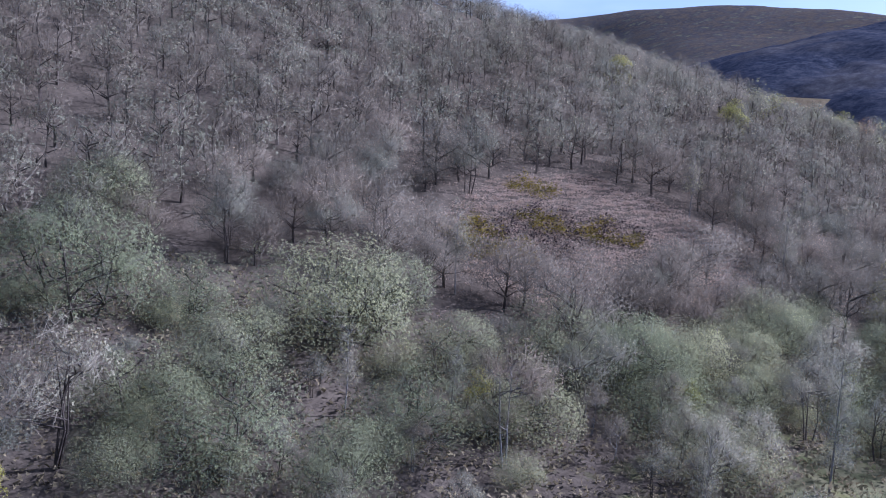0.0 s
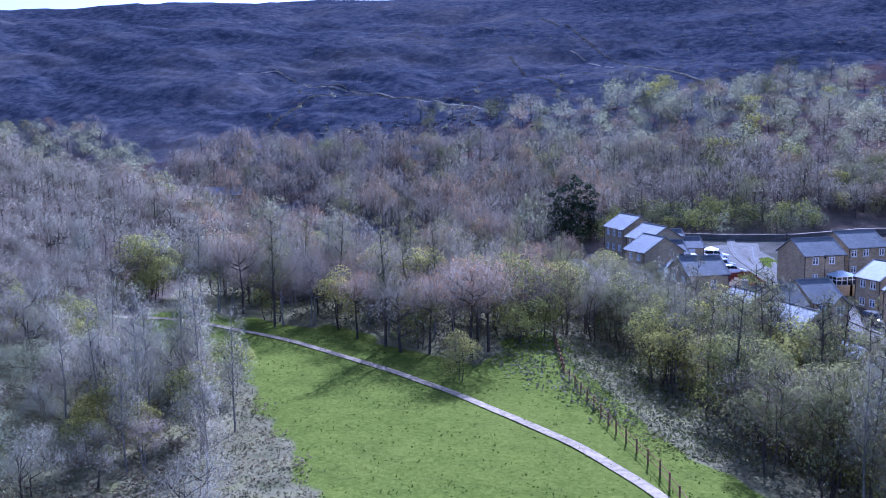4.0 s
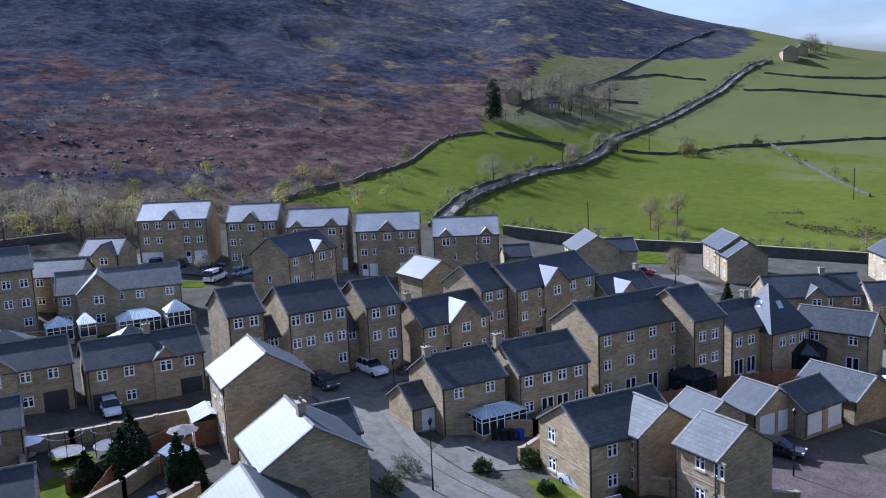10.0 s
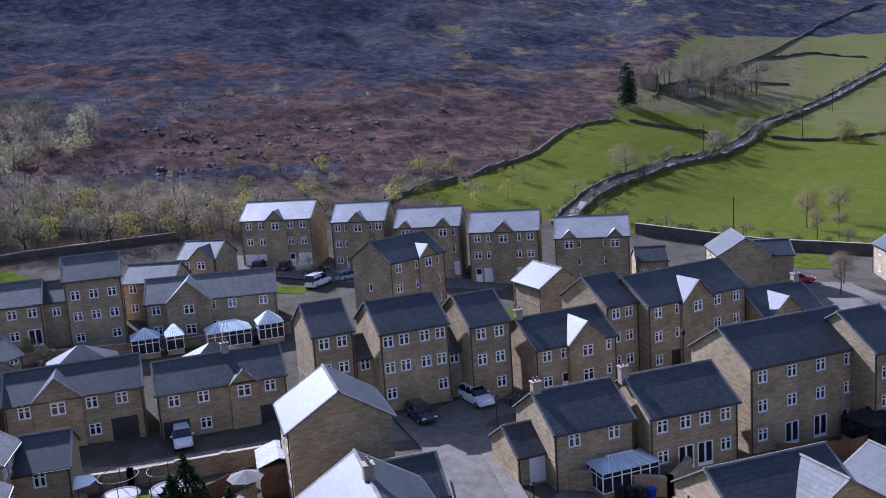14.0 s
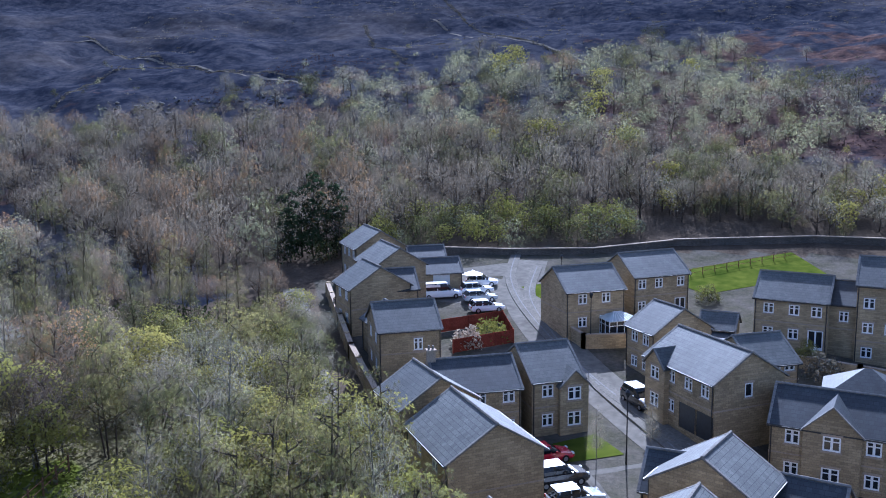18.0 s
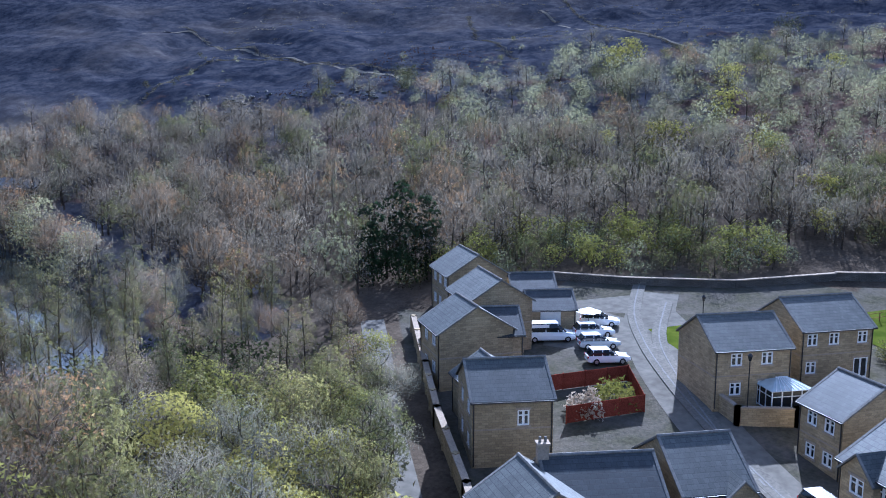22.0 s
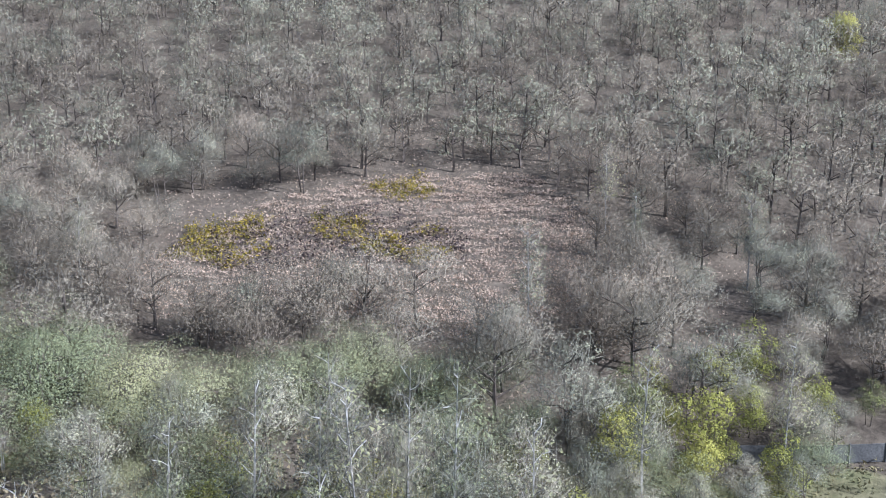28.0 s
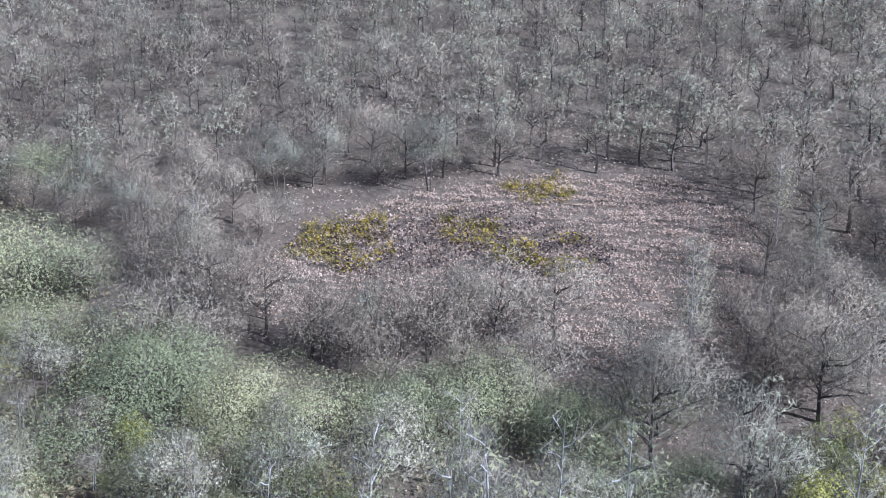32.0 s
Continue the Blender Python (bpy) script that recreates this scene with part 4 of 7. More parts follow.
    house(89.6, -65.6, -174, 7.2, 6.4, 1, [], eave=2.5, label="long stone garage with a sunlit slate slope", dz=-0.10)
    # northern close
    house(148.4, 71.4, -126, 7.0, 7.2, 2, r2(7), r2(7), slate=SLATEMIDLIT)
    house(142.5, 64.4, -126, 7.2, 7.2, 2, r2(7.2), r2(7.2), slate=SLATEMIDLIT)
    house(133.8, 60.8, -124, 5.8, 7.6, 2, r2(5.8, (.3, .7)), r2(5.8), ends=([], []), slate=SLATEMIDLIT)
    house(136.4, 59.4, -45, 4.2, 6.4, 2, r2(4.2, (.5,)), eave=4.3, label="rear wing of a stone house with a dark slate slope", dz=-0.09)
    house(127.6, 53.6, -124, 5.0, 5.5, 2, [], eave=3.6, label="lean stone wing between houses", slate=SLATEMIDLIT)
    house(124.4, 50.2, -44, 6.1, 7.2, 2, [(3.4, 2.9, .9, 1.2, "window")], r2(6.1), ends=([], r2(7.2, (.3, .7))), slate=SLATEMIDLIT, dz=-0.08)
    house(144.9, 40.2, -41, 7.0, 7.4, 2, r2(7.0, (.28, .68), "window french"), r2(7.0), slate=SLATEMIDLIT)
    house(154.5, 36.3, -38, 7.4, 7.6, 2, r2(7.4, (.15, .45, .85), "window none french"), r2(7.4), slate=SLATEMIDLIT, dz=-0.13)
    house(122.5, 34.5, -41, 4.7, 7.8, 2, r2(4.7, (.3, .76), "window door"), r2(4.7), gables=((1.3, 2.6, .5, -.5),), slate=SLATEMIDLIT, dz=-0.44)
    house(116.7, 38.2, -45, 7.0, 6.6, 2, r2(7.0, (.5, .85), "french window"), r2(7.0), eave=4.7, chimneys=(-3.4,), dz=-0.13)
    house(107.0, 32.4, -127, 8.2, 7.8, 2, r2(8.2, (.3, .7)), r2(8.2), slate=SLATEMIDLIT, dz=-0.25)
    house(111.6, 39.2, -124, 5.4, 7.0, 2, r2(5.4, (.3, .7)), eave=4.8, slate=SLATEMIDLIT)
    house(139.2, 28.6, -125, 4.6, 7.4, 2, r2(4.6, (.3, .7)), r2(4.6, (.25, .75)), slate=SLATEMIDLIT, dz=-0.61)
    house(127.9, 21.3, -127, 9.4, 7.6, 2, r2(9.4, (.15, .4, .65, .88), "window window dark dark"), r2(9.4), gables=((-2.6, 2.8, .5, -.3),), ends=([(3.0, 3.5, .8, 1.2, "window")], []), slate=SLATEMIDLIT, dz=0.39)
    house(135.0, 19.4, -43, 4.7, 6.6, 2, r2(4.7), eave=4.2, slate=SLATEMIDLIT, dz=0.05)
    house(147.0, 25.6, -84, 3.6, 4.4, 1, [], eave=2.6, label="small stone outbuilding with a slate roof", slate=SLATEMIDLIT)
    house(108.0, 15.8, 175, 4.8, 7.4, 2, r2(4.8, (.3, .7)), r2(4.8), slate=SLATEMIDLIT, dz=0.23)
    house(110.4, 11.4, -90, 5.6, 6.2, 2, [(3, 3.3, .9, 1.2, "window")], eave=4.6, dz=-0.9)
    house(99.6, 15.4, -179, 6.7, 8.0, 2, r2(6.7, (.3, .7)), r2(6.7), slate=SLATEMIDLIT, dz=-0.16)
    house(101.0, 18.3, -82, 4.6, 6.2, 2, [(3, 3.3, .9, 1.2, "window")], eave=4.4, dz=-0.8)
    house(93.4, 10.2, -92, 5.0, 6.8, 2, r2(5.0, (.3, .8)), gables=((-.6, 3.2, .6, 0),), eave=4.4, dz=-.4)
    house(109.5, 18.6, -82, 3.8, 5.8, 2, [], eave=4.6, label="side wing of a stone house with a dark slate slope", dz=-0.7)
    house(94.7, 23.5, -124, 3.3, 7.4, 2, r2(6.6, (.3, .7)), r2(6.6), slate=SLATEMIDLIT, dz=-0.11)
    for x, y in ((154.1, 66.9), (149.9, 62.0)):
        house(x, y, -46, 5.0, 5.2, 1, [(1.2, .02, 2.2, 2.1, "garage")], eave=2.4, label="stone garage with a sunlit slate roof")


build_estate()


# ---- trees ----
def rng(seed):
    return np.random.RandomState(seed)


def unit(v):
    return v / (np.linalg.norm(v, axis=-1, keepdims=True) + 1e-9)


def spikes(P, D, length, width, rs, face=None):
    """One thin triangle per point, pointing along D and turned towards face where given."""
    n = len(P)
    side = unit(np.cross(D, rs.normal(size=(n, 3)) if face is None else face + .45 * rs.normal(size=(n, 3))))
    w = (np.asarray(width) * np.ones(n))[:, None] / 2
    tip = P + D * (np.asarray(length) * np.ones(n))[:, None]
    return np.stack([P - side * w, P + side * w, tip], 1).reshape(-1, 3)


def flakes(P, size, rs, D=None):
    """One small leaf-like triangle per point, its flat side towards D where given."""
    n = len(P)
    a, b = unit(rs.normal(size=(n, 3))), rs.normal(size=(n, 3))
    if D is not None:
        w = unit(D + .4 * rs.normal(size=(n, 3)))
        a, b = unit(np.cross(w, a)), np.cross(w, np.cross(w, a))
    b = unit(b)
    a = unit(a - b * (a * b).sum(1, keepdims=True))
    s = (size * rs.uniform(.6, 1.4, n))[:, None]
    return np.stack([P - a * s * .35, P + a * s * .35, P + b * s * 1.1], 1).reshape(-1, 3)


def tree_arrays(seed, H, R, base=.2, trunk=.18, lobes=9, limbs=14, twigs=900, leaf=0, size=.2, long=1.2, tw=.05, stems=1, spread=.55, slim=False, bough=.07, under=0.0, low=-.45):
    """Wood tubes, twig triangles and leaf triangles of a tree at the origin. The crown is a heap of lobes with gaps between."""
    rs = rng(seed)
    tubes, wood = [], []
    zc, hz = H * (base + (1 - base) * .45), H * (1 - base) * .55
    k = np.arange(lobes)
    az = k * 2.399 + rs.uniform(-.4, .4, lobes)
    if slim:
        f = (k + .5) / lobes
        C = np.stack([np.cos(az) * R * .35, np.sin(az) * R * .35, H * (base + (1 - base) * f * .92)], 1)
        LR = R * (1.0 - .65 * f) * rs.uniform(.7, 1.05, lobes)
    else:
        rad = np.where(k == 0, 0, rs.uniform(.45, .62, lobes)) * R
        lift = np.where(k == 0, .42, rs.uniform(low, .38, lobes))
        C = np.stack([np.cos(az) * rad, np.sin(az) * rad, zc + hz * lift], 1)
        LR = R * spread * rs.uniform(.8, 1.15, lobes)
    tops = []
    for st in range(stems):
        a = rs.uniform(0, 6.28)
        off = np.array([math.cos(a), math.sin(a), 0]) * (.12 * R * (stems > 1))
        foot, fork = off - (0, 0, .7), off * 2 + (rs.normal() * .15, rs.normal() * .15, H * (base + .06))
        top = off * 3 + (rs.normal() * .3, rs.normal() * .3, H * (.93 if slim else .7))
        r = trunk / math.sqrt(stems)
        tubes += [(foot, fork, r, r * .75), (fork, top, r * .7, r * .14)]
        tops.append((fork, top))
    for c, lr in zip(C, LR):
        fork, top = tops[rs.randint(stems)]
        f = np.clip((c[2] - lr * .6 - fork[2]) / (top[2] - fork[2] + 1e-6), 0, .9)
        p = fork + (top - fork) * f
        mid = (p + c) / 2 + rs.normal(size=3) * .12 * R * .3
        tubes += [(p, mid, trunk * .38, trunk * .25), (mid, c, trunk * .25, .03)]
        nb = max(2, limbs // 3)
        d = unit(rs.normal(size=(nb, 3)) + (0, 0, .7) + .8 * unit(c - (0, 0, zc * .7)))
        wood.append(spikes(np.repeat(((mid + c) / 2)[None], nb, 0), d, lr * rs.uniform(.45, .9, nb), bough, rs))

    def shell(n, lo):
        j = rs.choice(lobes, n, p=LR ** 2 / (LR ** 2).sum())
        d = rs.normal(size=(n, 3))
        d[:, 2] = np.where((d[:, 2] < -.25 * np.abs(rs.normal(size=n))) & (rs.uniform(size=n) > under), -d[:, 2], d[:, 2])
        d = unit(d)
        rr = rs.uniform(lo, 1.0, n) ** .6
        q = C[j] + d * (LR[j] * rr)[:, None] * (1, 1, .95)
        out = unit(.6 * d + .35 * unit(q - (0, 0, zc * .6)) + (0, 0, .35) + .55 * rs.normal(size=(n, 3)))
        return q, out, unit(.75 * d + .35 * unit(q - (0, 0, zc * .8)))
    q, d, n_ = shell(twigs, .15)
    ln = long * rs.uniform(.6, 1.3, twigs)
    spk = spikes(q - d * (ln * .6)[:, None], d, ln, tw, rs, n_)
    sn, lf, fn = unit(n_ + (0, 0, .25) + .2 * rs.normal(size=n_.shape)), None, None
    if leaf:
        q, d, n_ = shell(leaf, .6)
        lf, fn = flakes(q, size, rs, n_), unit(n_ + (0, 0, .25) + .14 * rs.normal(size=n_.shape))
    wood = np.concatenate(wood)
    return tubes, spk, lf, wood, sn, fn


def tubes_geo(tubes, sides=4, least=0.0):
    g = Geo()
    for a, b, ra, rb in tubes:
        if ra >= least:
            g.tube(a, b, ra, rb, sides if ra > .06 else 3, False)
    return g


def tri_mesh(name, V, mat, N=None):
    """Loose triangles; N, one per triangle: the way the crown's surface faces there, which rounds its shading."""
    me = bpy.data.meshes.new(name)
    n = len(V) // 3
    if N is not None:
        T = np.array(V, np.float32).reshape(-1, 3, 3)
        back = (np.cross(T[:, 1] - T[:, 0], T[:, 2] - T[:, 0]) * N).sum(1) < 0
        T[back] = T[back][:, ::-1]
        V = T.reshape(-1, 3)
    me.vertices.add(n * 3)
    me.vertices.foreach_set("co", np.asarray(V, np.float32).ravel())
    me.loops.add(n * 3)
    me.loops.foreach_set("vertex_index", np.arange(n * 3, dtype=np.int32))
    me.polygons.add(n)
    me.polygons.foreach_set("loop_start", np.arange(0, n * 3, 3, dtype=np.int32))
    me.update(calc_edges=True)
    if N is not None:
        me.attributes.new("custom_normal", "FLOAT_VECTOR", "POINT").data.foreach_set("vector", np.repeat(np.asarray(N, np.float32), 3, 0).ravel())
    me.materials.append(mat)
    return me


# kind: tree numbers, materials and the words for a label
KINDS = {
    "bare": (dict(H=8.6, R=4.8, base=.12, under=.25, low=-.6, trunk=.2, lobes=11, twigs=850, leaf=1700, size=.22, long=1.5, tw=.075, bough=.05), BARK, TWIG, BUDS, "bare_tree", "leafless grey-brown oak with a twiggy crown", "bare trees in the wood"),
    "pale": (dict(H=10, R=3.8, base=.15, trunk=.16, lobes=10, twigs=900, leaf=1300, size=.2, long=1.5, tw=.065, stems=3), BARK, TWIGPALE, HAZE, "bare_tree", "pale leafless tree with fine grey twigs", "bare trees in the wood"),
    "pink": (dict(H=9.4, R=3.2, base=.2, trunk=.12, lobes=10, twigs=1100, leaf=500, size=.18, long=1.4, tw=.05, stems=2, limbs=5, bough=.025), BIRCHBARK, TWIG, BUDS, "bare_tree", "slender leafless tree with a pinkish-brown twiggy crown and pale stem", "bare trees in the wood"),
    "willow": (dict(H=6.2, R=5.2, base=.02, trunk=.18, lobes=18, twigs=500, leaf=11500, size=.155, long=1.3, tw=.05, stems=3, spread=.5, under=.6, low=-.85), BARK, TWIGPALE, WILLOW, "willow_tree", "rounded willow with pale grey-green spring leaves", "willows below the wood"),
    "birch": (dict(H=12.5, R=2.2, base=.3, trunk=.1, lobes=14, twigs=1000, leaf=450, size=.2, long=1.2, tw=.055, slim=True, limbs=5, bough=.02), BIRCHBARK, TWIGPALE, WILLOW, "birch_tree", "slender birch with a white trunk and sparse young leaves", "birches and alders"),
    "spring": (dict(H=10, R=3.3, base=.08, trunk=.14, lobes=11, twigs=500, leaf=2700, size=.25, long=1.2, tw=.036, stems=2, under=.5, low=-.7), BARK, TWIG, SPRING, "young_tree", "young tree with fresh yellow-green leaves", "trees in spring leaf"),
    "olive": (dict(H=11, R=3.2, base=.12, trunk=.14, lobes=11, twigs=700, leaf=2600, size=.25, long=1.3, tw=.036, stems=3, under=.3, low=-.6), BARK, TWIG, OLIVE, "alder_tree", "alder with dull olive spring leaves and thin stems", "alders of the belt"),
    "rust": (dict(H=11, R=4.0, base=.18, trunk=.18, lobes=11, twigs=1200, leaf=1000, size=.22, long=1.4, tw=.06), BARK, TWIG, RUST, "budding_tree", "budding tree with a rusty brown haze of buds", "budding trees"),
    "alder": (dict(H=13, R=2.1, base=.34, trunk=.15, lobes=13, twigs=700, leaf=1300, size=.22, long=1.1, tw=.045, slim=True), BARK, TWIG, OLIVE, "alder_tree", "tall thin alder with bare stems and a narrow crown", "alders of the belt"),
}
BUILT = {}


def tree_meshes(kind, v):
    if (kind, v) not in BUILT:
        k, bark, tw, lf, *_ = KINDS[kind]
        tubes, spk, leaf, boughs, sn, fn = tree_arrays(100 * sorted(KINDS).index(kind) + v, **k)
        g = tubes_geo(tubes, 5)
        for k in range(0, len(boughs), 3):
            g.face(*boughs[k:k + 3].tolist())
        wood = g.mesh("trunk")
        wood.materials.append(bark)
        crown = tri_mesh("crown", spk if leaf is None else np.concatenate([spk, leaf]), tw, sn if leaf is None else np.concatenate([sn, fn]))
        if leaf is not None:
            crown.materials.append(lf)
            crown.polygons.foreach_set("material_index", np.repeat([0, 1], [len(spk) // 3, len(leaf) // 3]).astype(np.int32))
        BUILT[kind, v] = (wood, crown)
    return BUILT[kind, v]


def tree(kind, x, y, scale, rs, tall=1.0):
    *_, name, label, group = KINDS[kind]
    wood, crown = tree_meshes(kind, rs.randint(3))
    ob = thing(name, pose(x, y, gz(x, y), 0, 0, rs.uniform(0, 360)) @ Matrix.Diagonal((scale, scale, scale * tall, 1)), label, "tree", group)
    part("trunk", wood, None, ob)
    tagged(part("crown", crown, None, ob), kind="stuff")
    return ob


def scatter(poly, gap, rs, jitter=.45):
    P = np.array(poly, float)
    (x0, y0), (x1, y1) = P.min(0), P.max(0)
    X, Y = np.meshgrid(np.arange(x0, x1, gap), np.arange(y0, y1, gap))
    X, Y = X + rs.uniform(-jitter, jitter, X.shape) * gap, Y + rs.uniform(-jitter, jitter, Y.shape) * gap
    k = inside(X, Y, poly)
    return np.stack([X[k], Y[k]], 1)


def pick(rs, words):
    names, w = zip(*words)
    return names[rs.choice(len(names), p=np.array(w) / sum(w))]


def low_kind(seed, mats, **k):
    tubes, spk, leaf, boughs, sn, fn = tree_arrays(seed, **k)
    g = tubes_geo(tubes, 3, .07)
    F = []
    for f in g.f:
        F += [g.v[f[0]], g.v[f[1]], g.v[f[2]], g.v[f[0]], g.v[f[2]], g.v[f[3]]]
    F = np.concatenate([np.array(F), boughs]).reshape(-1, 3, 3)
    face = unit(np.cross(F[:, 1] - F[:, 0], F[:, 2] - F[:, 0]))
    out = [(mats[0], F.reshape(-1, 3), face), (mats[1], spk, sn)]
    if leaf is not None:
        out.append((mats[2], leaf, fn))
    return out


def wood_stuff(name, label, category, spots, kinds, rs, smin_, smax_, tall=1.0):
    """Many far trees, one object of real geometry with several materials."""
    acc, nor = {}, {}
    Z = land(spots[:, 0], spots[:, 1])
    for (x, y), z in zip(spots, Z):
        src = kinds[rs.randint(len(kinds))]
        a, s = rs.uniform(0, 6.283), rs.uniform(smin_, smax_)
        c, d = math.cos(a) * s, math.sin(a) * s
        M = np.array([[c, -d, 0], [d, c, 0], [0, 0, s * tall]])
        for m, V, N in src:
            acc.setdefault(m, []).append(V @ M.T + (x, y, z))
            nor.setdefault(m, []).append(N @ M.T / s)
    mats = list(acc)
    V = np.concatenate([np.concatenate(acc[m]) for m in mats])
    me = tri_mesh(name, V, mats[0], unit(np.concatenate([np.concatenate(nor[m]) for m in mats])))
    for m in mats[1:]:
        me.materials.append(m)
    n = np.concatenate([np.full(sum(len(k) for k in acc[m]) // 3, i) for i, m in enumerate(mats)])
    me.polygons.foreach_set("material_index", n.astype(np.int32))
    return tagged(new(name, me), label, category, kind="stuff")


def plant():
    rs = rng(5)
    # willows and birches at the wood's foot
    for x, y, s, k in [(-7.5, 57, 1.3, "willow"), (-11.5, 43.5, .95, "willow"), (-16, 46, .8, "willow"), (-5, 43, .7, "willow"), (9, 61.5, 1.0, "willow"), (13.5, 63, .85, "willow"), (18.5, 64.5, .75, "willow"), (29, 76.5, .8, "willow"), (24, 72, .72, "willow"), (-17, 57, .7, "willow"), (-23, 54, 1.25, "willow"),
                       (1, 58, .8, "willow"), (34, 79, .65, "willow"), (4.5, 48.5, .95, "pink"), (-26, 66, .8, "willow"), (-19, 41, .9, "pale"), (-13, 51, .85, "willow"), (40.5, 64, .6, "spring"), (52.3, 64.5, .6, "spring"), (41, 70, .75, "pale"), (28, 63, .7, "pale"), (31, 67, .8, "pale"),
                       (40, 74, .8, "willow"), (-5, 61, 1.0, "willow"), (14.6, 61, .95, "willow"), (15.5, 56, .85, "willow"), (20, 65.5, .8, "willow"), (24, 68, .75, "willow"), (28.4, 72, .8, "willow"), (31, 63.4, .7, "willow"),
                       (18, 50.5, .75, "willow"), (5, 52.5, .9, "willow"), (-1.5, 50, .7, "willow"), (24.6, 63, .7, "willow"), (36, 59.5, .5, "spring"), (21, 58.5, .65, "willow"), (10, 55.5, .8, "pale"), (26, 58, .65, "pale"), (35, 83, .6, "willow"), (33, 77.5, .6, "willow"),
                       (24, 50, .7, "birch"), (30, 56, .6, "pale"), (16, 47, .6, "pale"), (33, 45, .6, "pale"), (38, 50, .7, "birch"), (41, 66, .8, "pale"), (46, 72, .8, "pale"),
                       (51, 70, .62, "spring"), (48, 66, .75, "pale"), (50, 78, .8, "birch"), (54, 87, .75, "birch"), (44, 80, .9, "pale"), (38, 80, .9, "bare"), (49, 88, .8, "pale"), (42, 90, 1.0, "bare"),
                       (18, 75.2, .82, "bare"), (20.5, 78.2, .88, "bare"), (23.5, 81.6, .9, "bare"), (26, 84.6, .8, "bare"), (15, 72, .8, "bare"), (10, 64, 1.0, "bare"), (40, 60, .85, "birch"), (43, 63, .95, "birch"), (46, 61, .9, "birch"), (48, 65, .95, "birch"), (44, 66, .85, "birch"), (37, 57, .8, "birch"), (51, 67, .85, "birch"), (47, 58, .8, "birch"), (40, 65, .8, "birch"), (43, 57, .7, "pale"), (28, 38, .5, "pale"),
                       (58, 99, .6, "pale"), (60, 103, .7, "pale"), (55, 101, .7, "bare"), (66, 103, .7, "bare"), (71, 103, .9, "pale"), (74, 100, .8, "olive"), (50, 84, .6, "spring"), (47, 80, .55, "spring"),
                       (34, 56, .5, "pale"), (46, 83, .6, "olive"), (38, 66, .8, "birch"), (42, 62, .8, "birch"), (45, 60, .6, "spring")]:
        tree(k, x, y, s * rs.uniform(.93, 1.07), rs)
    for x, y in scatter([(-34, 30), (-16, 26), (10, 30), (26, 44), (40, 58), (46, 70), (40, 76), (22, 66), (0, 62), (-14, 60), (-34, 62)], 5.0, rs):
        tree(pick(rs, [("willow", 1.6), ("pale", 3), ("pink", 1.5), ("birch", .4), ("spring", .4)]), x, y, rs.uniform(.3, .52), rs)
    for x, y in scatter([(36, 66), (48, 62), (55, 72), (56.5, 90), (52, 98), (46, 92), (40, 80)], 2.9, rs):
        tree(pick(rs, [("pale", 2), ("willow", 2), ("spring", 1.2), ("birch", .4)]), x, y, rs.uniform(.3, .55), rs)
    # strip of trees east of the meadow path, down to the estate wall
    strip_poly = [(71.5, 93), (73, 76), (72.5, 62), (76, 53), (86, 58), (92, 55), (106, 42), (124, 61), (138, 77), (130, 92), (116, 88), (100, 92), (88, 104), (78, 104)]
    for x, y in scatter(strip_poly, 3.5, rs):
        d = edge_q(x, y)
        k = pick(rs, [("olive", 3), ("spring", 2.4), ("willow", 1), ("pale", 1.2), ("bare", 1)] if d < 18 else [("bare", 2.2), ("pink", 4.5), ("birch", 3.6), ("spring", .9), ("olive", 1.4), ("rust", 2.4), ("alder", 2.6)])
        s = rs.uniform(.72, 1.1) * (.62 if k == "willow" else .85 if d < 6 else 1)
        if x > 97 and y > 66:
            if rs.uniform() < .62:
                continue
            k, s = pick(rs, [("alder", 3), ("bare", 2), ("rust", 1)]), s * .78
        tree(k, x, y, s, rs)
    belt = [(84, 40), (72, 31), (64, 22), (58, 8), (60, -2), (68, 4), (81, 15), (94, 27), (104, 39.5), (94, 50)]
    for x, y in scatter(belt, 3.3, rs):
        tree(pick(rs, [("bare", .4), ("olive", 3.2), ("spring", 3.0), ("alder", 3.2), ("birch", .6)]), x, y, rs.uniform(.8, 1.05) * (1.12 if edge_q(x, y) < 12 else 1), rs)
    # thin trees in a row on the pond's near shore
    for x, y, s, k in [(102, 97, .8, "birch"), (103, 92, .72, "birch"), (104.5, 89, .74, "rust"), (106.5, 87.5, .78, "alder"), (108.5, 87, .8, "alder"), (110.5, 86.5, .82, "birch"), (112.5, 87, .78, "alder"), (114.5, 87.5, .84, "alder"), (116.5, 88, .8, "alder"), (118.5, 89.5, .85, "alder"), (120.5, 92, .8, "rust"), (122, 95, .85, "alder"), (132.5, 184, 1.35, "spring"), (130, 186, 1.0, "spring"), (69.5, 100, .9, "spring"), (72, 102, .8, "olive")]:
        tree(k, x, y, s, rs)
    # young oaks behind the meadow's head
    for x, y, s, k in [(50, 97, 0.55, "bare"), (51, 100, 0.62, "pale"), (55, 99, 0.58, "bare"), (55, 104, 0.63, "bare"), (59, 102, 0.64, "pale"), (60, 106, 0.51, "bare"), (63, 105, 0.50, "bare"), (65, 107, 0.68, "pale"), (68, 105, 0.56, "bare"), (49, 104, 0.55, "bare"), (57, 107, 0.72, "pale"), (61, 111, 0.60, "bare")]:
        tree(k, x, y, s, rs)
